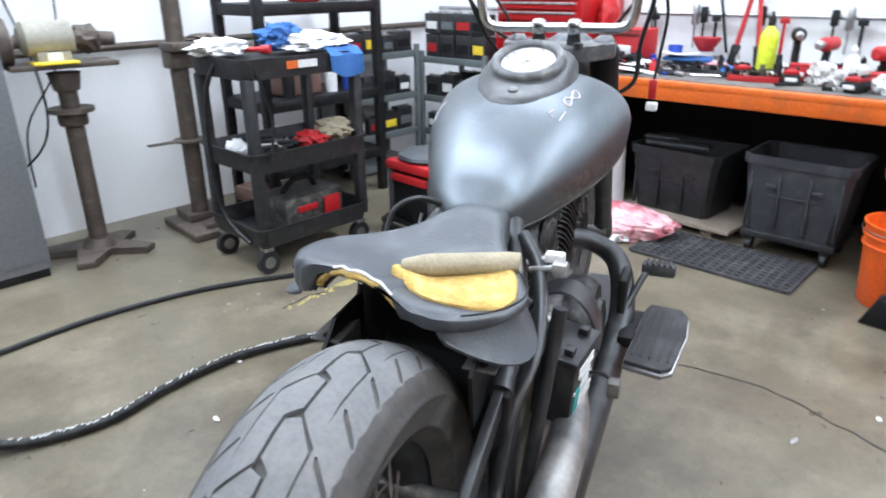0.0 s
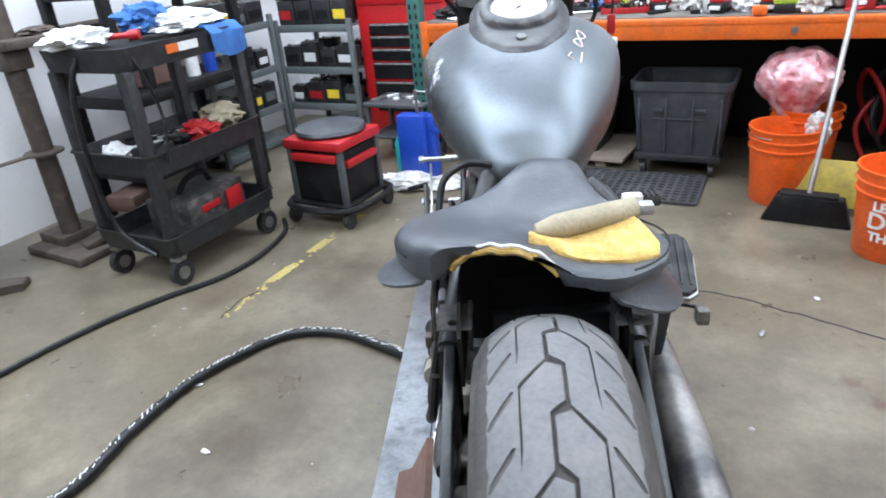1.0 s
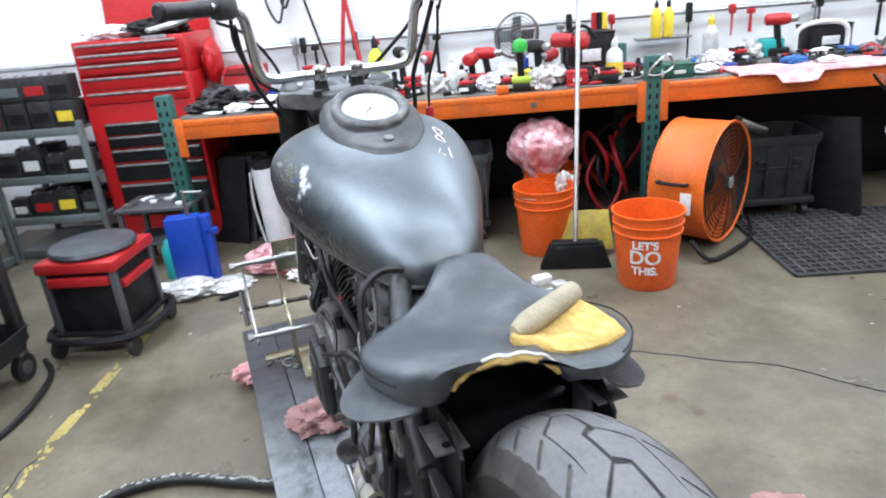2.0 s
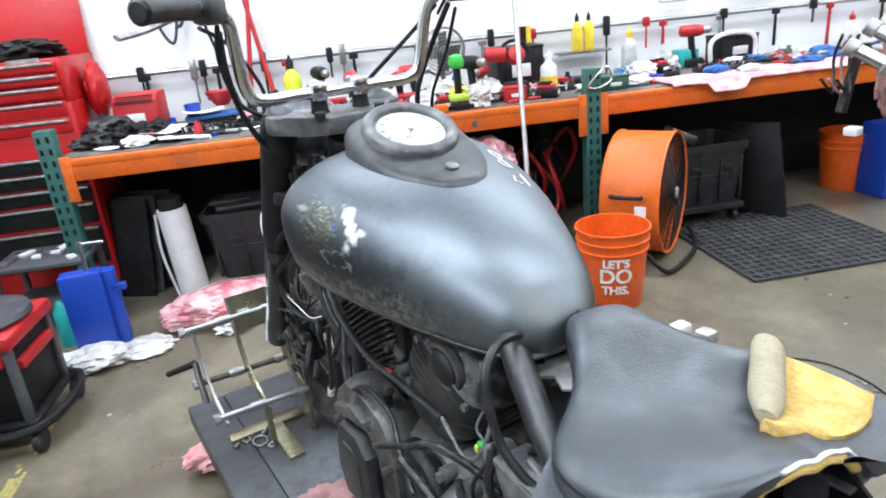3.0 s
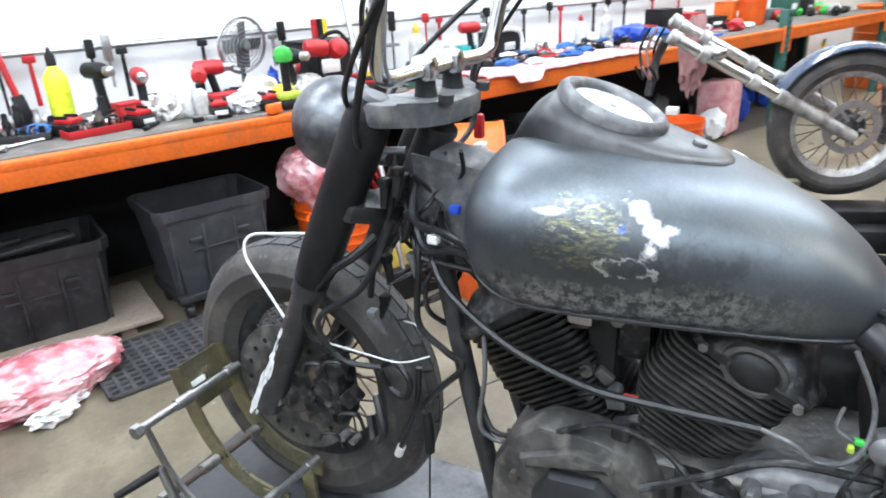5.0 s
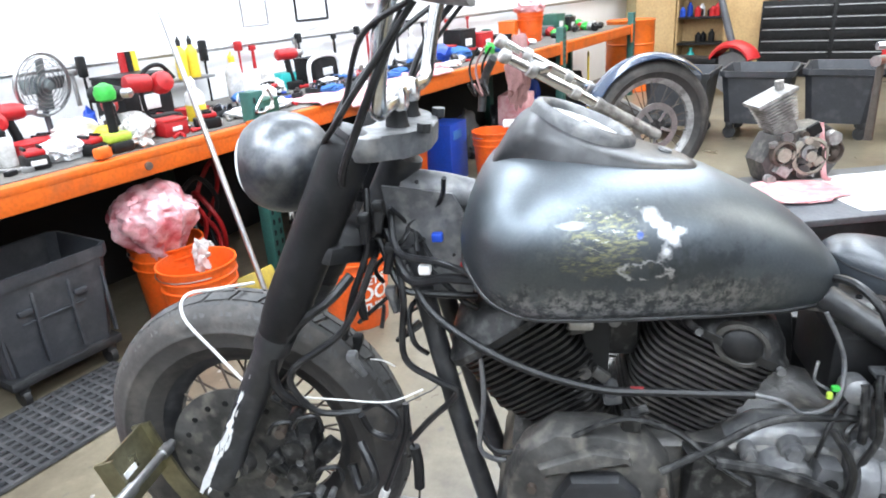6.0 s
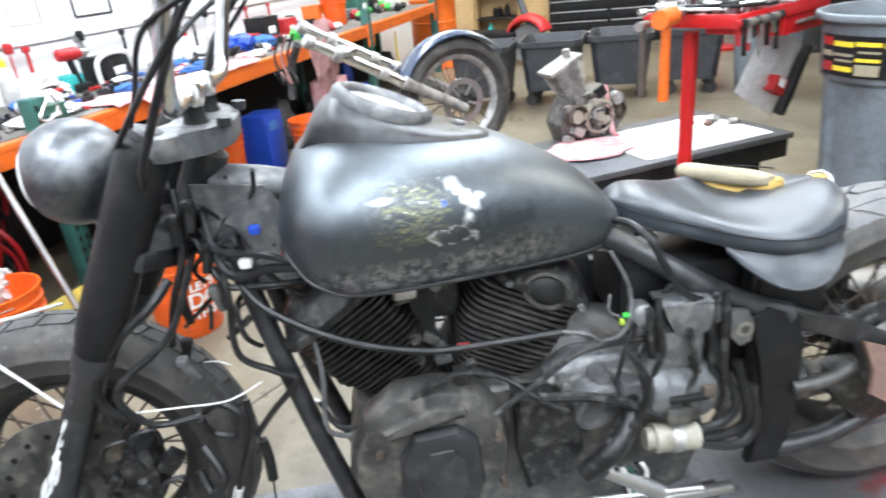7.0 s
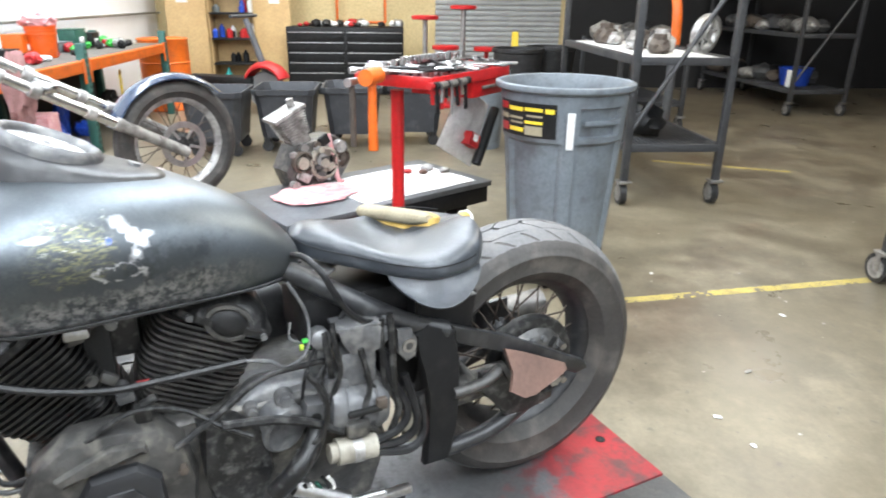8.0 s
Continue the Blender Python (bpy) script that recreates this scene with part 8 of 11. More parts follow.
box(bm, (0, 0, 0.19), (0.16, 0.09, 0.36), 0.006)
part("body", bm, M_blue, bl)
bm = B()
box(bm, (0.1, 0.02, 0.19), (0.05, 0.07, 0.34), 0.004)
box(bm, (0.13, 0.0, 0.28), (0.06, 0.03, 0.03), 0.004)
part("ram", bm, M_blue, bl)
bm = B()
rod(bm, (0.03, 0.0, 0.37), (0.03, 0.0, 0.5), 0.009)
rod(bm, (0.02, 0.0, 0.49), (0.12, 0.0, 0.485), 0.006)
part("pump_handle", bm, M_steel, bl)
bm = B()
lathe(bm, [(0.035, 0), (0.036, 0.16), (0.02, 0.19), (0.012, 0.21)], None, 16)
single("bottle", bm, M_teal, "blue plastic bottle on the floor", "bottle", room(-1.95, -0.2, 0.0))
cloth("paper", -1.9, -0.42, 0.02, 0, (0.08, 0.06, 0.03), 34, M_white_cloth, "crumpled white paper on the floor", "papers on the floor", 0.02)
cloth("paper", -1.62, -0.38, 0.012, 0, (0.14, 0.1, 0.016), 35, M_bag_clear, "flattened plastic wrap on the floor", "papers on the floor", 0.012)
for i in range(4):
    bm = B()
    slab(bm, [(-0.2, 0), (0.2, 0), (0.2, 0.5), (-0.2, 0.5)], -0.006, 0.006, Matrix.Rotation(radians(78), 4, "X"), 0.002)
    single("panel", bm, (M_matt_black, M_far_dark, M_matt_black, M_brown_steel)[i], "dark sheet panel leaning under the bench", "panel", room(-1.86 + 0.03 * i, 0.3 + 0.05 * i, 0.0, -20), group="panels leaning under the bench")

# rolling mechanic's stool
st = thing("mechanic_stool", "red and black rolling stool with a round grey pad", "stool", room(-1.93, -0.86, 0, -2))
bm = B()
box(bm, (0, 0, 0.235), (0.29, 0.29, 0.25), 0.01)
part("box", bm, M_matt_black, st)
bm = B()
box(bm, (0, 0, 0.395), (0.34, 0.34, 0.05), 0.014)
part("tray_rim", bm, M_red_plastic, st, "red plastic rim")
bm = B()
lathe(bm, [(0.165, 0.425), (0.172, 0.435), (0.165, 0.45), (0.12, 0.456), (0.01, 0.458)], None, 36)
part("seat_pad", bm, M_leather, st, "round grey seat pad")
bm = B()
box(bm, (0, -0.155, 0.335), (0.26, 0.03, 0.04), 0.008)
box(bm, (0.155, 0, 0.3), (0.03, 0.24, 0.035), 0.008)
part("drawer_pull", bm, M_red_plastic, st, "red drawer front")
for x in (-1, 1):
    for y in (-1, 1):
        bm = B()
        box(bm, (x * 0.145, y * 0.145, 0.24), (0.028, 0.028, 0.28), 0.005)
        part("corner_post", bm, M_rack_steel, st)
bm = B()
tube(bm, [(-0.18, -0.18, 0.095), (0.18, -0.18, 0.095), (0.18, 0.18, 0.095), (-0.18, 0.18, 0.095)], 0.016, 8, 5, closed=True)
box(bm, (0, 0, 0.1), (0.34, 0.34, 0.015), 0.003)
part("base", bm, M_matt_black, st)
for x in (-1, 1):
    for y in (-1, 1):
        bm = B()
        rod(bm, (x * 0.165 - 0.012, y * 0.165, 0.04), (x * 0.165 + 0.012, y * 0.165, 0.04), 0.04, seg=18)
        rod(bm, (x * 0.165, y * 0.165, 0.06), (x * 0.165, y * 0.165, 0.095), 0.016, seg=10)
        part("caster", bm, M_black_plastic, st)

# ---- on the floor: hoses, paint lines, cracks ----
bm = B()
tube(bm, [(-1.95, 0.6, 0.012), (-1.89, 0.79, 0.012), (-1.78, 1.12, 0.012), (-1.6, 1.42, 0.012), (-1.42, 1.62, 0.012), (-1.25, 1.77, 0.012), (-1.15, 1.95, 0.012), (-1.1, 2.2, 0.014), (-1.14, 2.35, 0.02)], 0.0115, 8, 8)
single("air_hose", bm, M_hose, "black air hose lying across the floor", "hose")
hose = thing("hydraulic_hose", "thick braided black hose with a steel fitting", "hose")
bm = B()
line = [(-1.38, 0.40, 0.03), (-1.3, 0.47, 0.018), (-1.19, 0.62, 0.017), (-1.15, 0.82, 0.017), (-1.07, 1.04, 0.017), (-0.96, 1.19, 0.017), (-0.82, 1.31, 0.017), (-0.64, 1.31, 0.017), (-0.46, 1.21, 0.017), (-0.34, 1.12, 0.03), (-0.2, 1.05, 0.05)]
tube(bm, line, 0.0165, 10, 10)
part("hose", bm, M_hose, hose)
pts = glide(line, 24)
mesh_pts = pts[10:-20]
random.seed(4)
bm = B()
for i in range(0, len(mesh_pts) - 1, 1):
    p, q = mesh_pts[i], mesh_pts[i + 1]
    if random.random() < 0.75:
        ah = (q - p).normalized()
        sd = ah.cross(Vector((0, 0, 1)))
        c = p + Vector((0, 0, 0.0166)) + sd * random.uniform(-0.006, 0.006)
        box(bm, (0, 0, 0), (0.004, random.uniform(0.004, 0.014), 0.0012), 0, Matrix.Translation(c) @ ah.to_track_quat("Y", "Z").to_matrix().to_4x4() @ Matrix.Rotation(radians(35), 4, "Z"))
ob = part("braid_fleck", bm, M_white_cable, hose)
ob["kind"] = "stuff"
bm = B()
rod(bm, (-1.37, 0.405, 0.028), (-1.29, 0.48, 0.019), 0.012, seg=10)
part("fitting", bm, M_alloy, hose, "steel hose fitting")
bm = B()
box(bm, (0, 0, 0.06), (0.1, 0.16, 0.12), 0.01)
box(bm, (-0.02, 0, 0.15), (0.06, 0.09, 0.08), 0.008)
single("hydraulic_pump", bm, M_matt_black, "black foot pump block on the floor", "pump", pose(-1.45, 0.37, 0, 0, 0, 40))
bm = B()
box(bm, (0, 0, 0), (0.09, 0.08, 0.04), 0.004)
single("pump_bracket", bm, M_alloy, "bare steel bracket on the pump", "bracket", pose(-1.5, 0.4, 0.2, 0, 0, 40))


def paint_line(a, b, width, seed, label, gaps=0.2):
    """A worn painted stripe, 1 mm proud, in broken flakes."""
    random.seed(seed)
    a, b = Vector((*a, 0)), Vector((*b, 0))
    ah = (b - a).normalized()
    sd = Vector((-ah.y, ah.x, 0))
    n = int((b - a).length / 0.012)
    verts, faces = [], []
    for i in range(n):
        for j in range(4):
            fade = noise.noise((a + ah * i * 0.012 + sd * j * 0.02) * 7 + Vector((seed, 0, 0)))
            if fade < -0.35 + gaps * 1.6 and random.random() < 0.75:
                continue
            c = a + ah * (i * 0.012 + random.uniform(-0.003, 0.003)) + sd * ((j - 1.5) * width / 4 + random.uniform(-0.002, 0.002))
            k = len(verts)
            h, g = ah * 0.0066, sd * width / 7.6
            verts += [(p.x, p.y, 0.0012) for p in (c - h - g, c + h - g, c + h + g, c - h + g)]
            faces.append((k, k + 1, k + 2, k + 3))
    mesh = bpy.data.meshes.new("floor_line")
    mesh.from_pydata(verts, [], faces)
    mesh.materials.append(M_line)
    tagged(new("floor_line", mesh), label, "floor line", kind="structure")


M_line = stuff_mat("worn_yellow_floor_paint", (0.58, 0.46, 0.13), (0.4, 0.33, 0.15), 14, 0.8, 80, 0.6, bump=0)
paint_line((-0.76, 2.42), (-1.13, 1.46), 0.045, 3, "worn yellow stripe painted on the concrete", 0.28)
paint_line((0.95, -0.95), (0.3, -3.4), 0.055, 5, "worn yellow stripe painted across the floor", 0.16)
paint_line((3.0, -3.4), (2.2, -4.2), 0.055, 6, "worn yellow stripe painted across the floor", 0.05)
paint_line((2.55, -6.0), (0.5, -6.6), 0.055, 7, "worn yellow stripe painted across the floor", 0.05)
bm = B()
for line in ([(0.36, 1.57), (0.5, 1.56), (0.68, 1.52), (0.85, 1.4), (0.99, 1.29), (1.2, 1.1), (1.35, 0.98), (1.52, 0.7), (1.7, 0.5)], [(-1.13, 1.46), (-1.1, 1.6), (-1.05, 1.66)]):
    jag = []
    for i, p in enumerate(glide([Vector((*q, 0.0008)) for q in line], 9)):
        jag.append(p + Vector((0.008 * noise.noise(p * 19), 0.008 * noise.noise(p * 19 + Vector((5, 0, 0))), 0)))
    tube(bm, jag, 0.003, 4, 1, smooth=False, flat=1.0)
single("floor_crack", bm, M_far_dark, "thin dark crack in the concrete", "crack", kind="structure")
random.seed(14)
verts, faces = [], []
for i in range(420):
    u, v = random.uniform(-2.6, 4), random.uniform(-6, -0.3)
    p = room(u, v).translation
    r = random.choice((0.003, 0.004, 0.005, 0.009))
    k = len(verts)
    n = 5
    verts += [(p.x + r * math.cos(6.28 * j / n) * random.uniform(0.6, 1.3), p.y + r * math.sin(6.28 * j / n) * random.uniform(0.6, 1.3), 0.0015) for j in range(n)] + [(p.x, p.y, 0.004)]
    faces += [(k + j, k + (j + 1) % n, k + n) for j in range(n)]
mesh = bpy.data.meshes.new("floor_litter")
mesh.from_pydata(verts, [], faces)
mesh.materials.append(stuff_mat("litter", (0.55, 0.52, 0.48), (0.06, 0.05, 0.05), 3.0, 1.0, 30, 0.8, bump=0))
tagged(new("floor_litter", mesh), "specks and crumbs scattered over the concrete", "litter", kind="stuff")

# ---- things on the bench and its wall ----
TOP_Z = BENCH_TOP + 0.001


def bottle(u, v, r, h, mat_, label, cap=None, z=None, tip=0.0):
    b = thing("bottle", label, "bottle", room(u, v, TOP_Z if z is None else z), group="bottles on the bench")
    bm = B()
    lathe(bm, [(r * 0.94, 0), (r, 0.006), (r, h * 0.62), (r * 0.9, h * 0.7), (r * 0.4, h * 0.8), (r * 0.34, h * 0.84)], None, 20)
    part("body", bm, mat_, b)
    bm = B()
    lathe(bm, [(r * 0.4, h * 0.82), (r * 0.42, h * 0.95), (r * 0.2, h), (r * 0.1, h * 1.06)], None, 14)
    part("cap", bm, cap or M_matt_black, b)
    return b


def drill(u, v, turn, mat_, label, h=0.2, stand=True):
    d = thing("cordless_drill", label, "power tool", room(u, v, TOP_Z, turn), group="power tools on the bench")
    bm = B()
    box(bm, (0, 0, 0.025), (0.075, 0.11, 0.05), 0.008)
    part("battery_pack", bm, M_matt_black, d)
    bm = B()
    tube(bm, [(0, 0, 0.05), (0, 0.01, 0.1), (0, 0.02, h * 0.75)], 0.019, 10, 4)
    part("grip", bm, M_matt_black, d)
    bm = B()
    lathe(bm, [(0.02, -0.075), (0.032, -0.065), (0.034, 0.02), (0.028, 0.05), (0.02, 0.06)], Matrix.Translation((0, 0.01, h * 0.85)) @ Matrix.Rotation(radians(90), 4, "X"), 18)
    part("housing", bm, mat_, d)
    bm = B()
    lathe(bm, [(0.02, 0.058), (0.02, 0.09), (0.01, 0.1)], Matrix.Translation((0, 0.01, h * 0.85)) @ Matrix.Rotation(radians(90), 4, "X"), 14)
    part("chuck", bm, M_steel, d)


def lump(name, u, v, size, seed, mat_, label, z=None, turn=0, category="tool"):
    bm = B()
    crumpled(bm, size, seed, 2.6, 0.35, None, 3, size[2] * 0.85)
    return single(name, bm, mat_, label, category, room(u, v, (TOP_Z if z is None else z) + size[2] * 0.85, turn), group="clutter on the bench")


def crate(name, u, v, size, mat_, label, turn=0, category="box", lid=None):
    c = thing(name, label, category, room(u, v, TOP_Z, turn), group="boxes on the bench")
    bm = B()
    box(bm, (0, 0, size[2] / 2), size, 0.006)
    part("body", bm, mat_, c)
    bm = B()
    box(bm, (0, 0, size[2] + 0.005), (size[0] * 1.02, size[1] * 1.02, 0.012), 0.003)
    part("lid", bm, lid or mat_, c)
    bm = B()
    box(bm, (0, -size[1] / 2 - 0.003, size[2] * 0.5), (size[0] * 0.4, 0.006, size[2] * 0.3), 0.002)
    part("front_label", bm, M_card, c)
    return c


tb = thing("tool_box", "red steel tool box with a black vent and white label", "tool box", room(-1.6, 0.5, TOP_Z, -6))
bm = B()
slab(bm, [(-0.08, 0), (0.09, 0), (0.09, 0.2), (-0.02, 0.2), (-0.065, 0.17), (-0.075, 0.13)], -0.11, 0.11, Matrix(((0, 0, 1, 0), (1, 0, 0, 0), (0, 1, 0, 0), (0, 0, 0, 1))), 0.006)
part("shell", bm, M_red_plastic, tb)
for k in range(4):
    bm = B()
    box(bm, (0, -0.078 + 0.012 * k, 0.16 + 0.009 * k), (0.18, 0.006, 0.006), 0.001)
    part("vent_slat", bm, M_matt_black, tb)
bm = B()
box(bm, (0.0, -0.082, 0.08), (0.09, 0.006, 0.055), 0.002)
part("label", bm, M_card, tb)
bm = B()
box(bm, (0.0, -0.08, 0.025), (0.19, 0.01, 0.012), 0.003)
part("ledge", bm, M_red_paint, tb)
bm = B()
lathe(bm, [(0.035, 0.0), (0.075, 0.06), (0.078, 0.075), (0.072, 0.075), (0.03, 0.01), (0.002, 0.01)], None, 28)
single("funnel", bm, M_red_plastic, "red plastic funnel bowl on the bench", "funnel", room(-1.22, 0.64, TOP_Z + 0.08))
bm = B()
slab(bm, [(-0.16, -0.07), (0.13, -0.08), (0.16, -0.02), (0.15, 0.07), (-0.1, 0.08), (-0.16, 0.04)], 0.0, 0.02, None, 0.008)
single("tray", bm, M_blue_cloth, "shallow light blue tray under a funnel", "tray", room(-1.24, 0.55, TOP_Z + 0.035, 6))
bm = B()
box(bm, (0, 0, 0), (0.24, 0.12, 0.05), 0.012)
single("tool_pouch", bm, M_black_plastic, "black tool pouch holding up a tray", "pouch", room(-1.23, 0.56, TOP_Z + 0.018, 4))
bm = B()
lathe(bm, [(0.03, 0), (0.036, 0.006), (0.04, 0.045), (0.042, 0.055), (0.036, 0.055), (0.03, 0.008), (0.002, 0.008)], None, 24)
single("plastic_cup", bm, M_blue, "small blue plastic cup on the tray", "cup", room(-1.36, 0.56, TOP_Z + 0.056))
bm = B()
box(bm, (0, 0, 0.004), (0.2, 0.11, 0.006), 0.002, Matrix.Rotation(radians(6), 4, "Y"))
single("booklet", bm, M_card, "white booklet lying near the bench edge", "booklet", room(-1.36, 0.12, TOP_Z + 0.012, 20))
for k, (u, lean) in enumerate(((-1.08, -7), (-0.93, 9))):
    p = thing("bolt_cutter", "bolt cutter with red handles leaning on the wall", "bolt cutter", room(u, 0.66, TOP_Z, 0), group="bolt cutters")
    m = Matrix.Rotation(radians(-lean), 4, "Y") @ Matrix.Rotation(radians(-9), 4, "X")
    bm = B()
    rod(bm, m @ Vector((0, 0, 0.12)), m @ Vector((0, 0, 0.62)), 0.014, 0.012)
    part("handle", bm, M_red_plastic, p, "pinkish red handle")
    bm = B()
    box(bm, (0, 0, 0.06), (0.05, 0.025, 0.13), 0.01, m)
    part("jaw", bm, M_matt_black, p)
bottle(-0.83, 0.47, 0.045, 0.29, M_fluo, "tall fluorescent yellow spray bottle")
drill(-0.68, 0.42, 20, M_matt_black, "dark cordless drill standing on the bench", 0.24)
crate("parts_box", -0.62, 0.34, (0.1, 0.08, 0.07), M_red_plastic, "small red box on the bench", 10)
drill(-0.54, 0.38, -10, M_red_plastic, "red cordless drill standing on its battery", 0.2)
bottle(-0.4, 0.3, 0.035, 0.17, M_card, "white plastic bottle on the bench", M_card)
bottle(-0.35, 0.26, 0.03, 0.13, M_bag_clear, "clear plastic bottle on the bench")
drill(-0.29, 0.4, 160, M_red_plastic, "red impact driver on the bench", 0.17)
drill(-0.2, 0.46, 60, M_red_plastic, "red cordless tool beside a mirror", 0.19)
crate("battery_charger", -0.24, 0.28, (0.15, 0.1, 0.06), M_red_plastic, "red battery charger on the bench", 5, "charger")
mir = thing("desk_fan", "small grey desk fan with a round wire cage", "fan", room(-0.03, 0.5, TOP_Z, 12) @ Matrix.Scale(1.2, 4))
FANM = Matrix.Translation((0, 0, 0.2)) @ Matrix.Rotation(radians(98), 4, "X")
for zz in (-0.03, 0.03):
    for k in range(6):
        bm = B()
        rr = 0.03 + 0.014 * k
        tube(bm, [FANM @ Vector((rr * math.cos(2 * math.pi * i / 24), rr * math.sin(2 * math.pi * i / 24), zz * (1 - 0.5 * (rr / 0.1) ** 2))) for i in range(24)], 0.0016, 4, 1, closed=True, smooth=False)
        part("cage_ring", bm, M_steel, mir)
bm = B()
tube(bm, [FANM @ Vector((0.104 * math.cos(2 * math.pi * i / 28), 0.104 * math.sin(2 * math.pi * i / 28), 0)) for i in range(28)], 0.006, 6, 1, closed=True, smooth=False)
part("cage_rim", bm, M_steel, mir)
for k in range(4):
    bm = B()
    box(bm, (0.05, 0, 0), (0.07, 0.05, 0.003), 0.001, FANM @ Matrix.Rotation(math.pi * k / 2, 4, "Z") @ Matrix.Rotation(radians(22), 4, "X"))
    part("blade", bm, M_shelf_grey, mir)
bm = B()
lathe(bm, [(0.025, -0.045), (0.028, 0.0), (0.015, 0.034), (0.002, 0.036)], FANM, 18)
part("motor", bm, M_shelf_grey, mir)
bm = B()
rod(bm, (0, 0.02, 0.0), (0, 0.02, 0.14), 0.01)
lathe(bm, [(0.06, 0), (0.055, 0.012), (0.01, 0.02)], Matrix.Translation((0, 0.02, 0)), 20)
part("stand", bm, M_rack_steel, mir)
dr = thing("impact_driver", "lime and black power tool with a green cap", "power tool", room(-0.05, 0.06, TOP_Z, 0))
bm = B()
box(bm, (0, 0, 0.02), (0.09, 0.1, 0.04), 0.01)
part("base", bm, M_matt_black, dr)
bm = B()
box(bm, (0, 0, 0.055), (0.1, 0.08, 0.035), 0.012)
part("lime_body", bm, M_lime, dr)
bm = B()
rod(bm, (0, 0, 0.07), (0, 0, 0.19), 0.018, seg=14)
part("neck", bm, M_matt_black, dr)
bm = B()
lathe(bm, [(0.01, 0.185), (0.034, 0.195), (0.04, 0.22), (0.03, 0.245), (0.008, 0.255)], None, 22)
part("cap", bm, M_green, dr, "bright green cap")
bm = B()
box(bm, (0, 0, 0.02), (0.06, 0.04, 0.04), 0.008)
single("orange_block", bm, M_rack_orange, "small orange plastic block at the bench edge", "block", room(-0.15, -0.0, TOP_Z, 15))
lump("plastic_bag", -0.1, 0.22, (0.09, 0.08, 0.07), 51, M_bag_clear, "clear plastic bag of parts", category="bag")
lump("blue_bottle", -0.02, 0.25, (0.03, 0.03, 0.08), 52, M_blue, "blue plastic bottle in a bag", category="bottle")
lump("yellow_rag", -0.02, 0.14, (0.07, 0.05, 0.05), 53, M_yellow, "yellow wrapper among the tools", category="wrapper")
lump("plastic_bag", 0.13, 0.2, (0.08, 0.08, 0.06), 54, M_bag_clear, "clear plastic bag on the bench", category="bag")
drill(0.06, 0.2, 30, M_matt_black, "dark red and black drill", 0.23)
drill(0.12, 0.32, -30, M_red_plastic, "red and black drill", 0.16)
crate("charger", 0.24, 0.12, (0.11, 0.1, 0.06), M_red_plastic, "red battery charger near the bench edge", -5, "charger")
rb = thing("work_light", "black work light with a red round cap", "work light", room(0.27, 0.16, TOP_Z, 0))
bm = B()
lathe(bm, [(0.01, -0.04), (0.04, -0.03), (0.046, 0), (0.04, 0.03), (0.01, 0.042)], Matrix.Translation((0, 0, 0.21)) @ Matrix.Rotation(radians(70), 4, "X"), 24)
part("cap", bm, M_red_plastic, rb)
bm = B()
lathe(bm, [(0.02, 0), (0.036, 0.012), (0.038, 0.09), (0.03, 0.11), (0.012, 0.115)], spin((-0.04, 0.01, 0.215), (-0.16, 0.03, 0.225)), 18)
part("body", bm, M_red_plastic, rb)
bm = B()
tube(bm, [(-0.03, 0.02, 0.0), (-0.08, 0.03, 0.12), (-0.06, 0.03, 0.25), (0.02, 0.02, 0.28), (0.08, 0.02, 0.22)], 0.009, 8, 6)
box(bm, (0.0, 0.04, 0.04), (0.14, 0.06, 0.08), 0.01)
part("bracket", bm, M_matt_black, rb)
bottle(0.45, 0.2, 0.042, 0.2, M_card, "white jug with a yellow label", M_card)
bm = B()
lathe(bm, [(0.0435, 0.0), (0.0435, 0.07)], None, 20, cap=False)
single("yellow_label", bm, M_yellow, "yellow label round a jug", "label", room(0.45, 0.2, TOP_Z + 0.02))
crate("tool_case", 0.36, 0.5, (0.26, 0.2, 0.22), M_matt_black, "black plastic tool case on the bench", 4)
crate("parts_box", 0.52, 0.32, (0.12, 0.1, 0.05), M_red_plastic, "small red tray on the bench", 8)
for k in range(3):
    bm = B()
    rod(bm, (0, 0, 0), (0, 0, 0.2), 0.012, 0.009, 10)
    rod(bm, (0, 0, 0.2), (0, 0, 0.32), 0.018, 0.016, 10)
    single("screwdriver", bm, (M_red_plastic, M_matt_black, M_yellow)[k], "screwdriver standing in a holder", "screwdriver", room(0.42 + 0.03 * k, 0.62, TOP_Z, 0), group="screwdrivers")
crate("ammo_case", 0.74, 0.1, (0.15, 0.1, 0.06), M_dark_green, "low dark green steel case on the bench", 5)
for k in range(2):
    bottle(0.79 + 0.07 * k, 0.68, 0.03, 0.2, M_yellow, "yellow and black marker bottle on the wall shelf", M_matt_black, 0.94)
bm = B()
box(bm, (0, 0, 0), (0.32, 0.1, 0.015), 0.003)
single("wall_shelf", bm, M_steel, "small steel shelf on the white wall", "shelf", room(0.85, 0.75, 0.93), kind="structure")
bottle(1.1, 0.66, 0.045, 0.24, M_bag_clear, "clear spray bottle with a yellow trigger", M_yellow)
tube_pts = [(0.86, 0.3, 0.88), (0.84, 0.26, 0.96), (0.9, 0.24, 0.93), (0.93, 0.2, 0.85)]
bm = B()
tube(bm, [(0.0, 0, 0.0), (0.05, 0, 0.06), (0.1, 0.02, 0.08), (0.12, 0.02, 0.02), (0.05, 0, -0.01)], 0.006, 8, 6, closed=True)
single("snap_hook", bm, M_chrome, "chrome snap hook hanging from the post", "hook", room(0.56, -0.06, 0.84))
drill(1.45, 0.56, 70, M_red_plastic, "red heat gun lying high on the bench", 0.24)
bm = B()
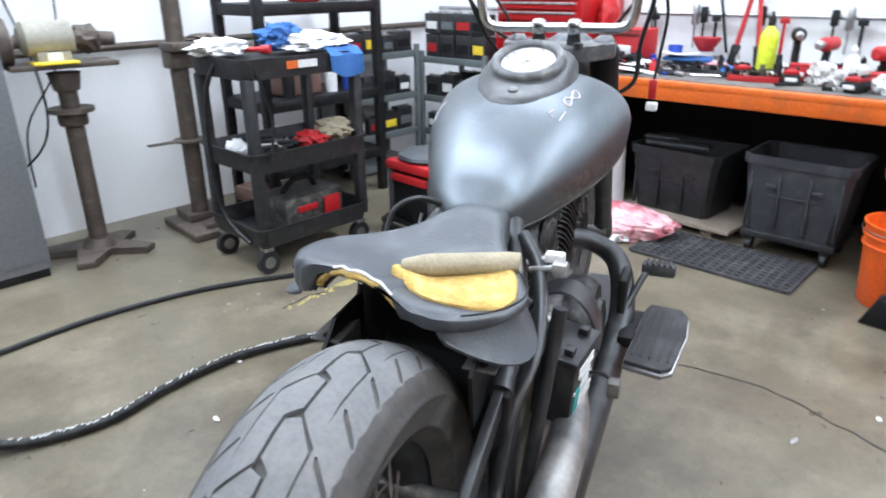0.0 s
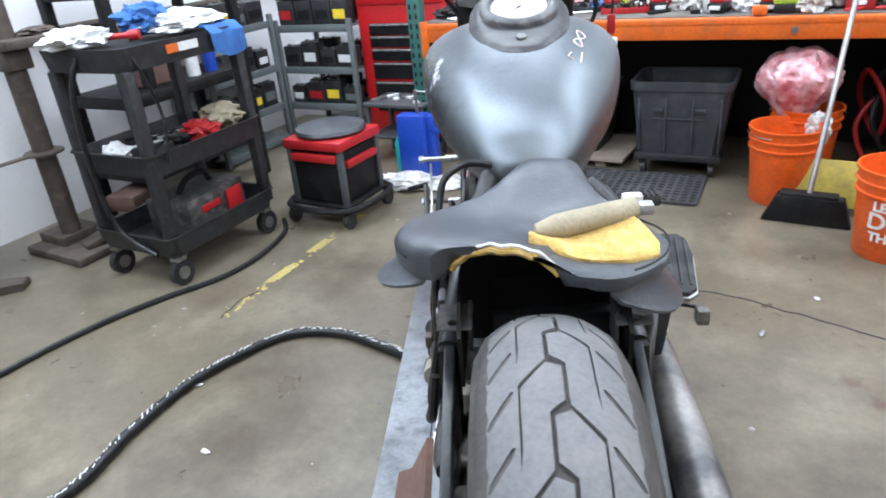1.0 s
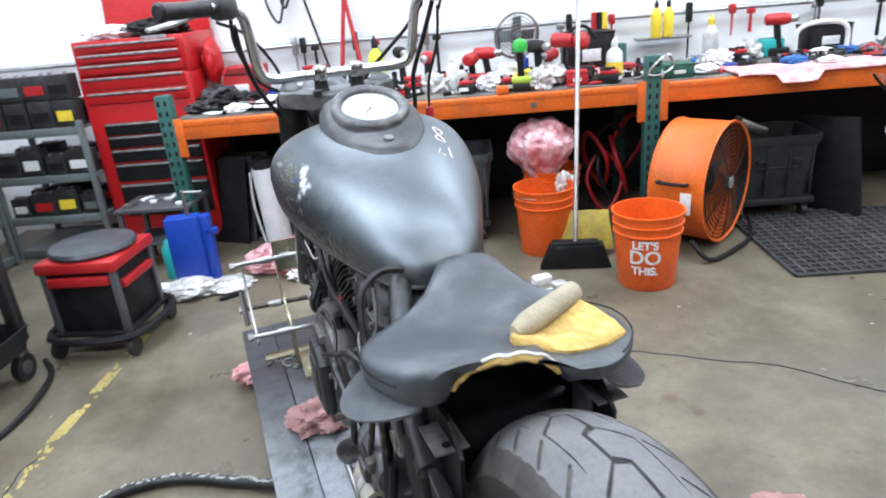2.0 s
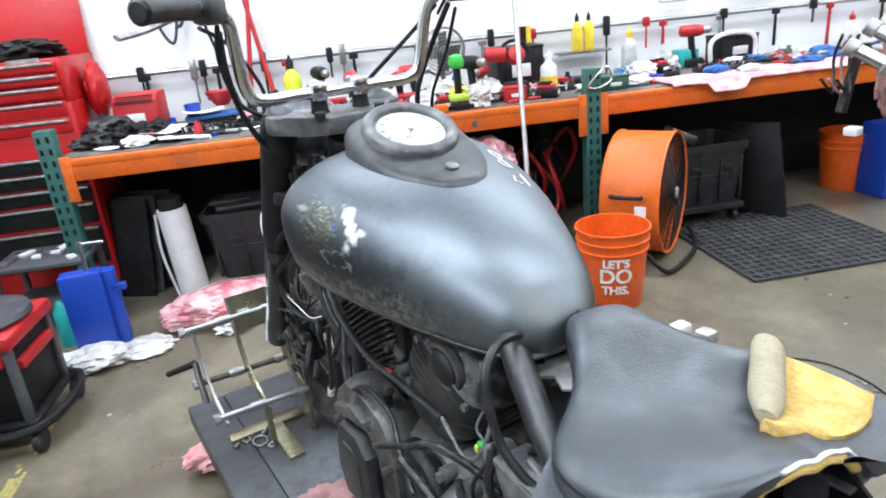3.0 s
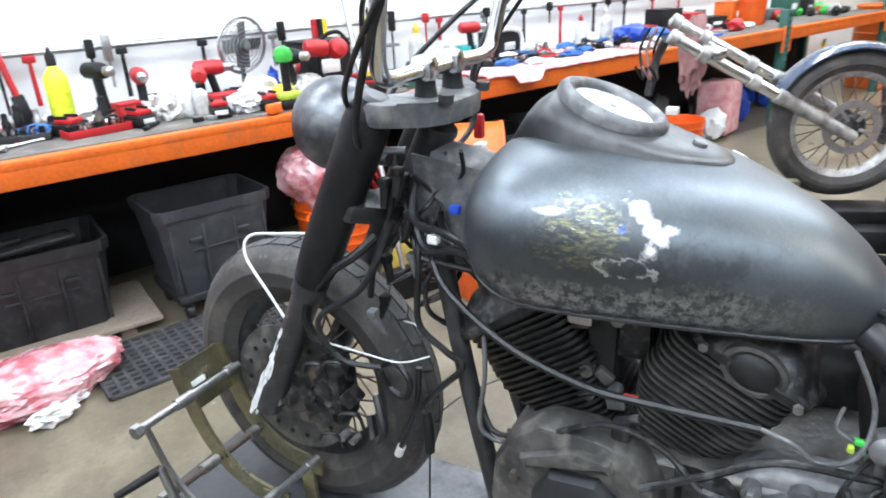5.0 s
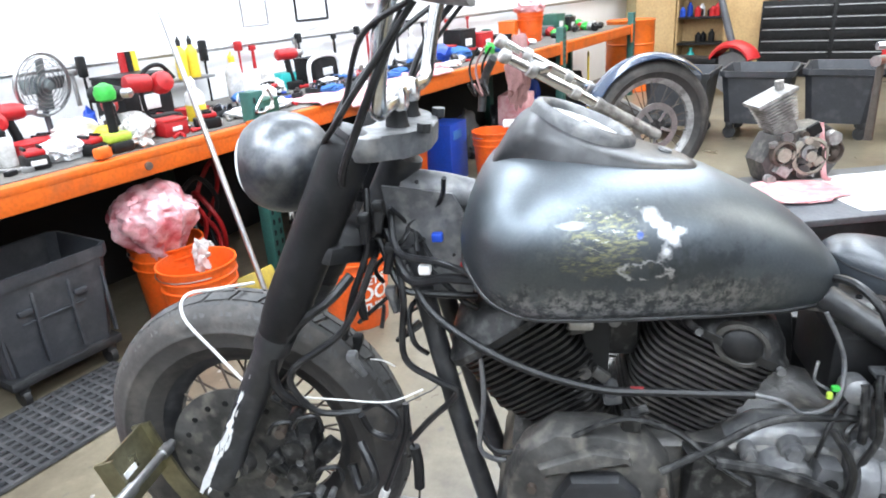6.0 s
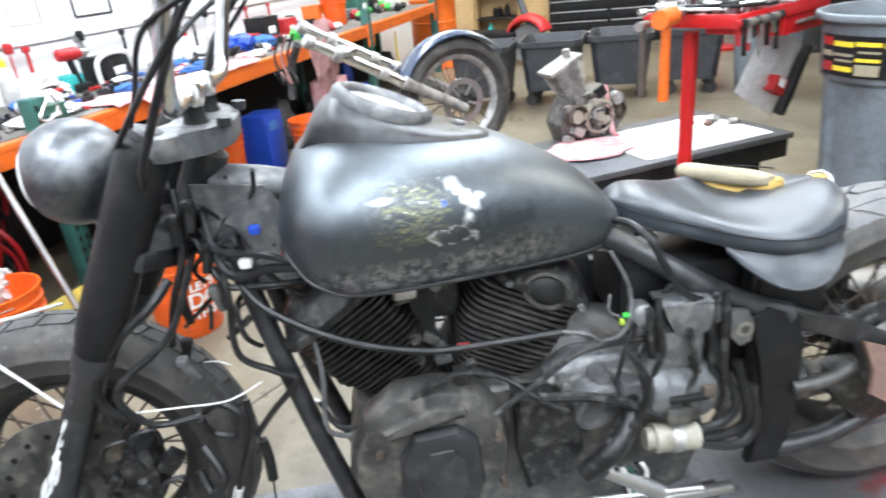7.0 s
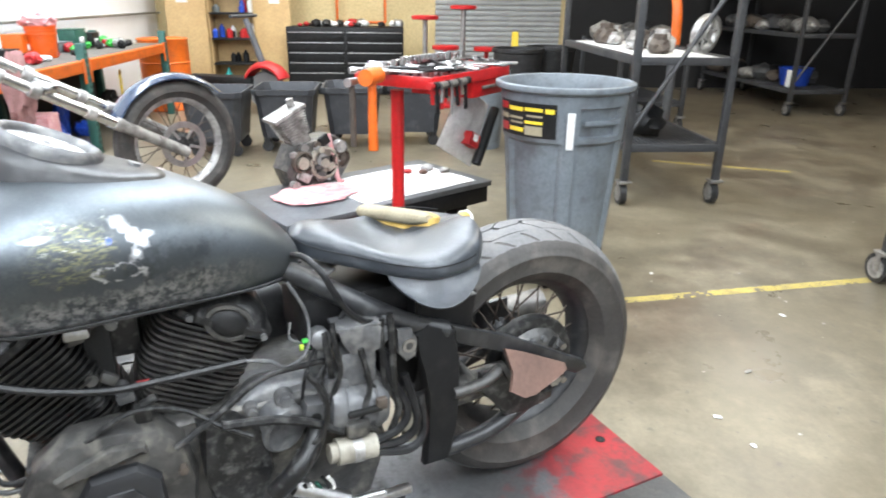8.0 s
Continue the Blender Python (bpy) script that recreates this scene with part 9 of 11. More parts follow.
box(bm, (0, 0, 0.05), (0.12, 0.1, 0.1), 0.008)
single("teal_box", bm, M_teal, "teal box under the heat gun", "box", room(1.42, 0.6, TOP_Z))
crate("radio", 1.7, 0.58, (0.24, 0.16, 0.15), M_matt_black, "black boxy radio on the bench", 3, "radio")
bm = B()
tube(bm, [(-0.12, -0.1, 0), (-0.12, -0.1, 0.14), (0.0, -0.1, 0.18), (0.14, -0.1, 0.15), (0.15, -0.1, 0.0)], 0.013, 8, 6)
single("bent_pipe", bm, M_card, "bent white pipe on the bench", "pipe", room(1.62, 0.56, TOP_Z))
random.seed(31)
for k in range(11):
    lump("engine_part", random.uniform(1.95, 2.25), random.uniform(0.35, 0.65), (random.uniform(0.02, 0.05), random.uniform(0.02, 0.05), random.uniform(0.015, 0.04)), 60 + k, random.choice((M_steel, M_alloy, M_card)), "small bright metal part on the bench", category="part")
bottle(2.5, 0.6, 0.04, 0.2, M_card, "white squeeze bottle with red cap", M_red_plastic)
bottle(2.68, 0.52, 0.042, 0.24, M_bag_clear, "clear spray bottle on the workbench", M_bag_clear)
lump("blue_cloth", 2.75, 0.36, (0.16, 0.1, 0.07), 71, M_blue, "blue plastic sheet on the bench", category="sheet")
lump("blue_cloth", 2.95, 0.3, (0.12, 0.1, 0.05), 72, M_blue_cloth, "blue cloth on the bench", category="cloth")
bm = B()
rows = []
for i in range(40):
    u = 1.0 + 1.3 * i / 39
    n1 = 0.02 * noise.noise(Vector((u * 5, 0, 0)))
    lip = -0.055 - 0.06 * max(0, 1 - abs(u - 1.28) / 0.16)
    zf = TOP_Z + 0.012 + 0.012 * abs(noise.noise(Vector((u * 9, 1, 0))))
    drop = 0.05 if abs(u - 1.28) < 0.1 else 0.01
    back = [(u, 0.3 + 4 * n1, TOP_Z + 0.003), (u, 0.18, zf + 0.012 * noise.noise(Vector((u * 13, 4, 0)))), (u, 0.06, zf), (u, -0.03, zf + 0.004), (u, lip + 0.0, zf - drop)]
    rows.append([Vector(p) for p in back] + [Vector((p[0], p[1], p[2] - 0.006)) for p in back[::-1]])
rings(bm, rows)
single("rag_runner", bm, M_pink, "pink shop towels spread along the bench edge", "towel", HERE)
for k in range(9):
    crate("tool_case", 3.05 + 0.33 * k, 0.52 + 0.06 * ((k * 3) % 3), (0.24, 0.17, 0.08 + 0.05 * ((k * 5) % 3)), (M_red_plastic, M_matt_black, M_red_plastic, M_matt_black, M_rack_orange, M_matt_black, M_shelf_grey, M_dark_green, M_matt_black)[k], "plastic tool case on the bench's far half", (k * 23) % 17 - 8)
random.seed(33)
for k in range(46):
    u = random.uniform(2.6, 6.2)
    lump("bench_clutter", u, random.uniform(0.12, 0.6), (random.uniform(0.02, 0.08), random.uniform(0.02, 0.07), random.uniform(0.015, 0.05)), 80 + k, random.choice((M_matt_black, M_engine, M_red_plastic, M_steel, M_card, M_matt_black, M_green)), "small part among the clutter on the bench", category="part")
for k in range(60):
    u = random.uniform(-1.75, 1.0)
    v = random.uniform(0.08, 0.55)
    sz = (random.uniform(0.012, 0.05), random.uniform(0.01, 0.03), random.uniform(0.006, 0.02))
    bm = B()
    if k % 3:
        box(bm, (0, 0, sz[2] / 2), sz, 0.002)
    else:
        rod(bm, (-sz[0] * 1.6, 0, sz[1] / 2), (sz[0] * 1.6, 0, sz[1] / 2), sz[1] / 2, seg=8)
    single("loose_part", bm, random.choice((M_matt_black, M_engine, M_steel, M_steel, M_card, M_red_plastic)), "loose socket, bit or bracket on the bench", "part", room(u, v, TOP_Z, random.uniform(0, 180)), group="loose parts on the bench")
pail = thing("bucket", "orange pail of pink rags standing on the bench", "bucket", room(4.42, 0.36, TOP_Z), group="orange buckets")
bucket_parts(pail, M_bucket, 0.26, 0.1, 0.12, False)
lump("shop_rag", 4.42, 0.36, (0.15, 0.13, 0.07), 140, M_pink, "pink rags heaped in the pail", z=TOP_Z + 0.24, category="rags")
# on the wall
random.seed(41)
for k, u in enumerate((-1.62, -1.35, -1.3, -0.98, -0.62, -0.55, 0.3, 0.55, 1.0, 1.25, 1.75, 2.35, 3.0)):
    h = random.uniform(0.05, 0.12)
    bm = B()
    box(bm, (0, 0, 0), (0.035, 0.04, h), 0.008)
    rod(bm, (0, 0, -h / 2), (0, 0.0, -h / 2 - random.uniform(0.05, 0.25)), 0.006, seg=8)
    single("hanging_tool", bm, random.choice((M_matt_black, M_matt_black, M_steel, M_red_plastic)), "small tool hanging from the wall conduit", "tool", room(u, 0.755, 1.06), group="tools hanging on the wall")
for k, (u, z, w, h) in enumerate(((1.45, 1.3, 0.2, 0.28), (1.95, 1.28, 0.3, 0.24))):
    f = thing("wall_frame", "empty dark metal frame hung on the wall", "frame", room(u, 0.79, z, 0), group="frames on the wall")
    for (x0, z0, x1, z1) in ((-w / 2, -h / 2, w / 2, -h / 2), (w / 2, -h / 2, w / 2, h / 2), (w / 2, h / 2, -w / 2, h / 2), (-w / 2, h / 2, -w / 2, -h / 2)):
        bm = B()
        rod(bm, (x0, 0, z0), (x1, 0, z1), 0.008 if k else 0.006, seg=8)
        part("frame_rail", bm, M_matt_black if k else M_steel, f)
for u, pts in ((-1.5, [(0, 0, 0.3), (0.02, 0, 0.1), (0.08, -0.02, 0.0), (0.12, 0, 0.12), (0.16, 0, 0.3)]), (-1.42, [(0, 0, 0.3), (0.02, 0, 0.16), (0.05, -0.02, 0.08), (0.1, 0, 0.2), (0.1, 0, 0.3)])):
    bm = B()
    tube(bm, pts, 0.008, 8, 6)
    single("gasket_loop", bm, M_engine, "dark cable loop hung on the wall", "cable", room(u, 0.77, 1.2), group="cables on the wall")
bm = B()
rod(bm, (-1.28, 0.78, 1.4), (-1.14, 0.74, 0.86), 0.008, seg=8)
single("wiper_blade", bm, M_matt_black, "thin black rod leaning on the wall", "rod", HERE)
bm = B()
box(bm, (0, 0, 0), (0.12, 0.06, 0.14), 0.006)
single("outlet_box", bm, M_card, "white outlet box on the wall", "outlet", room(2.62, 0.79, 1.3), kind="structure")
# blue box and more under the far half
bx2 = thing("blue_box", "blue metal cabinet box under the bench", "box", room(2.47, 0.14, 0, 4))
bm = B()
box(bm, (0, 0, 0.21), (0.26, 0.2, 0.42), 0.008)
part("body", bm, M_blue, bx2)
bm = B()
box(bm, (-0.03, -0.104, 0.34), (0.12, 0.008, 0.06), 0.002)
part("label", bm, M_blue_cloth, bx2)
bm = B()
box(bm, (0, 0, 0.27), (0.5, 0.02, 0.54), 0.003)
single("yellow_board", bm, M_yellow, "yellow plastic board leaning under the bench", "board", room(5.55, 0.2, 0.02, 20))
bm = B()
box(bm, (0, 0, 0.2), (0.3, 0.25, 0.4), 0.01)
single("carton", bm, M_pink, "pinkish carton standing under the bench", "carton", room(3.75, 0.2, 0.02, 10))
lump("white_bag", 3.5, 0.1, (0.12, 0.1, 0.12), 150, M_white_cloth, "white plastic bag under the bench", z=0.02, category="bag")
random.seed(45)
for k in range(16):
    lump("dark_clutter", random.uniform(2.9, 6.2), random.uniform(0.25, 0.6), (random.uniform(0.06, 0.16), random.uniform(0.06, 0.14), random.uniform(0.05, 0.2)), 160 + k, random.choice((M_far_dark, M_matt_black, M_brown_steel, M_red_plastic, M_blue, M_far_dark)), "dark odds and ends stored under the bench", z=0.0, category="clutter")
for k in range(6):
    bm = B()
    tube(bm, [(0, 0, 0.02), (0.1, 0.05, 0.2), (0.0, 0.1, 0.35), (-0.1, 0.05, 0.2)], 0.012, 8, 6, closed=True)
    single("coiled_hose", bm, (M_red_plastic, M_hose, M_red_plastic)[k % 3], "coiled hose under the bench", "hose", room(0.42 + 0.07 * (k % 3), 0.25 + 0.04 * k, 0.02 + 0.04 * k, 40 * k), group="hoses under the bench")


# ---- battery packs, cords and bags between the power tools ----
def battery_pack(u, v, turn, tilt=0.0):
    b = thing("battery_pack", "black and red tool battery lying on the bench", "battery", room(u, v, TOP_Z, turn) @ Matrix.Rotation(radians(tilt), 4, "Y"), group="tool batteries on the bench")
    bm = B()
    box(bm, (0, 0, 0.024), (0.078, 0.11, 0.046), 0.009)
    part("case", bm, M_matt_black, b)
    bm = B()
    box(bm, (0, 0, 0.056), (0.066, 0.08, 0.02), 0.006)
    part("top", bm, M_red_plastic, b)
    for x in (-0.026, 0.026):
        bm = B()
        box(bm, (x, 0.01, 0.07), (0.01, 0.06, 0.012), 0.002)
        part("rail", bm, M_matt_black, b)
    bm = B()
    box(bm, (0, -0.057, 0.026), (0.05, 0.003, 0.018), 0.001)
    part("label", bm, M_card, b)


for u, v, turn in ((-0.62, 0.2, 20), (-0.47, 0.5, 75), (-0.33, 0.12, -15), (-0.16, 0.34, 40), (-0.12, 0.1, 5), (0.02, 0.36, 80), (0.19, 0.3, -30), (0.33, 0.32, 12), (0.4, 0.08, 60), (-0.86, 0.24, 35), (1.2, 0.5, 25), (3.2, 0.3, 40), (3.9, 0.25, -20)):
    battery_pack(u, v, turn)
random.seed(87)
for k, u in enumerate((-1.55, -0.74, -0.42, -0.05, 0.2, 0.48, 0.9, 1.85, 2.4, 3.4)):
    pts = [Vector((0.09 * math.cos(a) * (1 + 0.3 * math.sin(3 * a + k)), 0.06 * math.sin(a) * (1 + 0.3 * math.cos(2 * a)), 0.008 + 0.05 * abs(math.sin(1.5 * a + k)))) for a in (2 * math.pi * i / 9 for i in range(9))]
    bm = B()
    tube(bm, pts, 0.0045, 6, 4, closed=True)
    single("cord", bm, (M_hose, M_hose, M_steel, M_red_plastic)[k % 4], "loose looped cord lying on the bench", "cord", room(u, random.uniform(0.2, 0.5), TOP_Z, 40 * k), group="cords on the bench")
for k, (u, v) in enumerate(((-0.2, 0.16), (0.05, 0.09), (0.17, 0.42), (-0.5, 0.28), (1.05, 0.4), (1.3, 0.6))):
    bm = B()
    crumpled(bm, (0.075 + 0.01 * (k % 3), 0.06, 0.045 + 0.02 * (k % 2)), 500 + k, 3.2, 0.5, None, 4, 0.035)
    single("plastic_bag", bm, M_bag_clear if k % 2 else M_white_cloth, "crumpled pale plastic bag on the bench", "bag", room(u, v, TOP_Z + 0.035, 50 * k), group="bags on the bench")
random.seed(88)
for k in range(70):                                     # dark odds and ends filling the worktop
    u, v = random.uniform(-1.75, 2.6), random.uniform(0.1, 0.6)
    bm = B()
    if k % 4 == 0:
        lathe(bm, [(0.018, 0), (0.02, 0.004), (0.02, 0.05), (0.012, 0.06), (0.012, 0.075), (0.004, 0.076)], None, 14)
    elif k % 4 == 1:
        box(bm, (0, 0, 0.018), (random.uniform(0.05, 0.12), random.uniform(0.03, 0.06), 0.036), 0.008)
        box(bm, (0.0, 0, 0.042), (0.03, 0.02, 0.014), 0.003)
    elif k % 4 == 2:
        rod(bm, (-0.09, 0, 0.012), (0.02, 0, 0.012), 0.012, 0.01, 10)
        rod(bm, (0.02, 0, 0.012), (0.09, 0, 0.016), 0.022, 0.018, 12)
    else:
        lathe(bm, [(0.02, 0), (0.045, 0), (0.045, 0.018), (0.02, 0.018), (0.02, 0)], None, 20, cap=False)
    single("shop_part", bm, random.choice((M_matt_black, M_engine, M_matt_black, M_red_plastic, M_steel, M_brown_steel, M_black_plastic, M_card)), "greasy tool or fitting lying on the bench", "part", room(u, v, TOP_Z, random.uniform(0, 360)), group="tools and fittings on the bench")


def socket_tray(u, v, turn, cols, rows_, mat_):
    t = thing("socket_tray", "shallow black tray of chrome sockets on the bench", "tray", room(u, v, TOP_Z, turn), group="socket trays on the bench")
    w_, d_ = cols * 0.03 + 0.02, rows_ * 0.032 + 0.02
    bm = B()
    box(bm, (0, 0, 0.006), (w_, d_, 0.012), 0.002)
    part("tray_base", bm, mat_, t)
    for sx, sy, cx, cy in ((w_, 0.006, 0, d_ / 2), (w_, 0.006, 0, -d_ / 2), (0.006, d_, w_ / 2, 0), (0.006, d_, -w_ / 2, 0)):
        bm = B()
        box(bm, (cx, cy, 0.014), (sx, sy, 0.028), 0.001)
        part("tray_side", bm, mat_, t)
    for i in range(cols):
        for j in range(rows_):
            if random.random() < 0.2:
                continue
            r_ = random.uniform(0.008, 0.013)
            bm = B()
            lathe(bm, [(r_ * 0.8, 0.012), (r_, 0.014), (r_, 0.045), (r_ * 0.6, 0.045), (r_ * 0.6, 0.034), (0.001, 0.034)], Matrix.Translation(((i - (cols - 1) / 2) * 0.03, (j - (rows_ - 1) / 2) * 0.032, 0)), 10)
            part("socket", bm, M_chrome if (i + j) % 3 else M_matt_black, t)


random.seed(91)
for u, v, turn, cols, rows_, mat_ in ((-1.26, 0.2, 4, 8, 3, M_black_plastic), (-1.02, 0.3, -12, 6, 3, M_black_plastic), (-0.78, 0.2, 8, 7, 2, M_red_plastic), (0.62, 0.3, 10, 7, 3, M_black_plastic), (1.45, 0.28, -8, 8, 3, M_black_plastic)):
    socket_tray(u, v, turn, cols, rows_, mat_)
for k, (u, v, sx, sy, sz, mat_) in enumerate(((-1.72, 0.38, 0.12, 0.13, 0.07, M_black_plastic), (-1.6, 0.26, 0.1, 0.1, 0.055, M_matt_black), (-1.76, 0.2, 0.08, 0.09, 0.04, M_black_plastic), (-1.5, 0.36, 0.08, 0.07, 0.045, M_matt_black))):
    bm = B()
    crumpled(bm, (sx, sy, sz), 620 + k, 2.8, 0.5, None, 4, sz * 0.55)
    single("black_cloth", bm, mat_, "heap of greasy black cloth on the bench end", "cloth", room(u, v, TOP_Z + sz * 0.55, 35 * k), group="cloths on the bench end")
for k, (u, v, z, turn, w_, l_, lift_) in enumerate(((-1.44, 0.2, 0.03, 62, 0.1, 0.22, 0.02), (-1.3, 0.5, 0.07, 18, 0.1, 0.2, 0.012), (-1.66, 0.1, 0.004, -20, 0.09, 0.12, 0.006), (-1.55, 0.08, 0.004, 15, 0.06, 0.09, 0.008))):
    bm = B()
    rows = []
    for i in range(9):
        x = (i / 8 - 0.5) * l_
        rows.append([Vector((x, y_, lift_ * (2 * i / 8 - 1) ** 2 + dz)) for y_, dz in ((-w_ / 2, 0), (w_ / 2, 0), (w_ / 2, 0.0015), (-w_ / 2, 0.0015))])
    rings(bm, rows)
    single("paper_sheet", bm, M_card, "curled white paper lying on bench clutter", "paper", room(u, v, TOP_Z + z, turn), group="papers on the bench")
for k, (u, v, h_, r_, mat_) in enumerate(((-1.04, 0.42, 0.09, 0.016, M_matt_black), (-0.99, 0.48, 0.11, 0.018, M_matt_black), (-1.1, 0.5, 0.08, 0.022, M_steel), (-0.94, 0.38, 0.1, 0.015, M_steel), (-0.9, 0.34, 0.07, 0.02, M_matt_black), (-1.14, 0.36, 0.06, 0.018, M_matt_black), (-0.72, 0.32, 0.12, 0.02, M_matt_black), (-1.46, 0.5, 0.06, 0.025, M_blue), (-1.52, 0.44, 0.04, 0.03, M_steel))):
    bm = B()
    lathe(bm, [(r_ * 0.9, 0), (r_, 0.004), (r_, h_ * 0.6), (r_ * 0.7, h_ * 0.68), (r_ * 0.7, h_ * 0.95), (r_ * 0.3, h_)], None, 14)
    single("small_bottle", bm, mat_, "small dark tube or fitting standing on the bench", "fitting", room(u, v, TOP_Z, 30 * k), group="fittings standing on the bench")
# ---- small tools strewn along the bench ----
def scatter_tool(kind, m, mat_):
    grp = "small tools strewn on the bench"
    bm = B()
    if kind == "wrench":
        rod(bm, (-0.08, 0, 0.006), (0.08, 0, 0.006), 0.006, seg=8)
        lathe(bm, [(0.008, 0), (0.016, 0), (0.016, 0.01), (0.008, 0.01)], Matrix.Translation((0.088, 0, 0.001)), 12)
        single("wrench", bm, mat_, "steel wrench lying among bench clutter", "wrench", m, group=grp)
    elif kind == "tape":
        lathe(bm, [(0.028, 0), (0.045, 0), (0.046, 0.024), (0.028, 0.024), (0.028, 0)], None, 24, cap=False)
        single("tape_roll", bm, mat_, "roll of tape lying on the bench", "tape", m, group=grp)
    elif kind == "pliers":
        tube(bm, [(-0.08, -0.02, 0.008), (-0.03, -0.008, 0.008), (0.0, 0.0, 0.008), (0.05, 0.004, 0.008)], 0.007, 8, 4)
        tube(bm, [(-0.08, 0.02, 0.008), (-0.03, 0.008, 0.008), (0.0, 0.0, 0.009), (0.05, -0.003, 0.009)], 0.007, 8, 4)
        single("pliers", bm, mat_, "pair of pliers lying on the bench", "pliers", m, group=grp)
    elif kind == "screwdriver":
        rod(bm, (-0.1, 0, 0.012), (-0.01, 0, 0.012), 0.012, 0.014, 10)
        rod(bm, (-0.01, 0, 0.012), (0.1, 0, 0.012), 0.004, seg=8)
        single("screwdriver", bm, mat_, "screwdriver lying on the cluttered bench", "screwdriver", m, group=grp)
    elif kind == "can":
        lathe(bm, [(0.03, 0), (0.032, 0.004), (0.032, 0.15), (0.02, 0.17), (0.015, 0.175), (0.015, 0.2), (0.008, 0.2)], None, 18)
        single("spray_can", bm, mat_, "spray can standing on the bench", "spray can", m, group=grp)
    elif kind == "rag":
        crumpled(bm, (0.07, 0.055, 0.025), int(m.translation.x * 97) % 50, 2.6, 0.4, None, 3, 0.02)
        single("rag", bm, mat_, "small crumpled rag on the bench", "rag", m @ Matrix.Translation((0, 0, 0.02)), group=grp)
    elif kind == "grinder":
        lathe(bm, [(0.012, -0.13), (0.028, -0.12), (0.03, 0.02), (0.022, 0.07), (0.03, 0.08), (0.03, 0.11), (0.01, 0.115)], Matrix.Translation((0, 0, 0.035)) @ Matrix.Rotation(radians(90), 4, "Y"), 18)
        box(bm, (-0.1, 0, 0.03), (0.07, 0.06, 0.05), 0.008)
        single("power_tool", bm, mat_, "corded power tool lying on the bench", "power tool", m, group=grp)
    else:
        box(bm, (0, 0, 0.02), (0.07, 0.05, 0.04), 0.004)
        box(bm, (0, 0, 0.042), (0.072, 0.052, 0.006), 0.002)
        single("small_box", bm, mat_, "small parts box on the bench", "box", m, group=grp)


random.seed(77)
KINDS = (("wrench", (M_steel, M_chrome)), ("tape", (M_card, M_matt_black, M_blue)), ("pliers", (M_red_plastic, M_matt_black, M_blue)), ("screwdriver", (M_red_plastic, M_yellow, M_matt_black)), ("can", (M_card, M_matt_black, M_red_plastic, M_blue)),
         ("rag", (M_white_cloth, M_blue_cloth, M_pink)), ("grinder", (M_matt_black, M_red_plastic, M_black_plastic)), ("box", (M_card, M_matt_black, M_red_plastic, M_shelf_grey)))
for k in range(110):
    kind, mats = KINDS[(k * 5 + k // 3) % len(KINDS)]
    u = -1.75 + 5.9 * ((k * 0.618) % 1.0)
    v = random.uniform(0.06, 0.62) if kind != "can" else random.uniform(0.45, 0.68)
    scatter_tool(kind, room(u, v, TOP_Z + 0.001, random.uniform(0, 360)), random.choice(mats))
# tools hung in a row along the wall conduit
for k in range(16):
    u = -1.6 + 0.37 * k
    if 0.6 < u < 1.1:
        continue
    ln = random.uniform(0.12, 0.26)
    bm = B()
    rod(bm, (0, 0, 0), (0, 0, -ln), 0.008, 0.011, 8)
    box(bm, (0, 0, -0.01), (0.05, 0.014, 0.03), 0.005)
    single("hung_tool", bm, random.choice((M_red_plastic, M_matt_black, M_steel, M_matt_black)), "hand tool hung on the wall conduit", "tool", room(u, 0.76, 1.05), group="tools on the wall conduit")

# ---- the second lift with an engine, and the fork of another motorcycle ----
LM = pose(1.74, -0.42, 0, 0, 0, 14.3)   # x away from the first lift, y along the deck
lift2 = thing("motorcycle_lift", "second motorcycle lift, black sided, holding a bare engine", "lift", LM)
bm = B()
box(bm, (0.33, -0.05, 0.325), (0.66, 1.3, 0.03), 0.004)
part("deck", bm, M_rack_steel, lift2)
bm = B()
box(bm, (0.33, -0.05, 0.262), (0.64, 1.26, 0.09), 0.004)
part("skirt", bm, M_matt_black, lift2)
for y in (-0.55, 0.45):
    bm = B()
    box(bm, (0.33, y, 0.11), (0.5, 0.08, 0.21), 0.006)
    part("base", bm, M_matt_black, lift2)
bm = B()
rows = []
for i in range(16):
    y = -0.62 + 0.75 * i / 15
    a = [(0.05 + 0.5 * j / 6, y, 0.343 + 0.006 * noise.noise(Vector((j * 1.3, y * 9, 2)))) for j in range(7)]
    rows.append([Vector(p) for p in a] + [Vector((p[0], p[1], p[2] - 0.0025)) for p in a[::-1]])
rings(bm, rows)
single("cloth_sheet", bm, M_white_cloth, "white sheet spread on the second lift", "sheet", LM)
bm = B()
crumpled(bm, (0.17, 0.22, 0.01), 91, 3, 0.3, None, 3, 0.01)
single("pink_towel", bm, M_pink, "pink shop towel under the engine", "towel", LM @ pose(0.35, 0.25, 0.352))
for k, (y, x, s) in enumerate(((-0.55, 0.4, 0.03), (-0.48, 0.35, 0.02), (-0.6, 0.3, 0.025), (-0.42, 0.42, 0.02))):
    bm = B()
    crumpled(bm, (s, s * 1.4, s * 0.7), 95 + k, 3, 0.3, None, 3, s * 0.5)
    single("engine_part", bm, (M_steel, M_brown_plate, M_alloy, M_red_plastic)[k], "small engine part on the white sheet", "part", LM @ pose(x, y, 0.345 + s * 0.5), group="parts on the second lift")
eng = thing("loose_engine", "bare alloy single-cylinder engine on a towel", "engine", pose(2.29, -0.16, 0.345, 0, 0, 16))
bm = B()
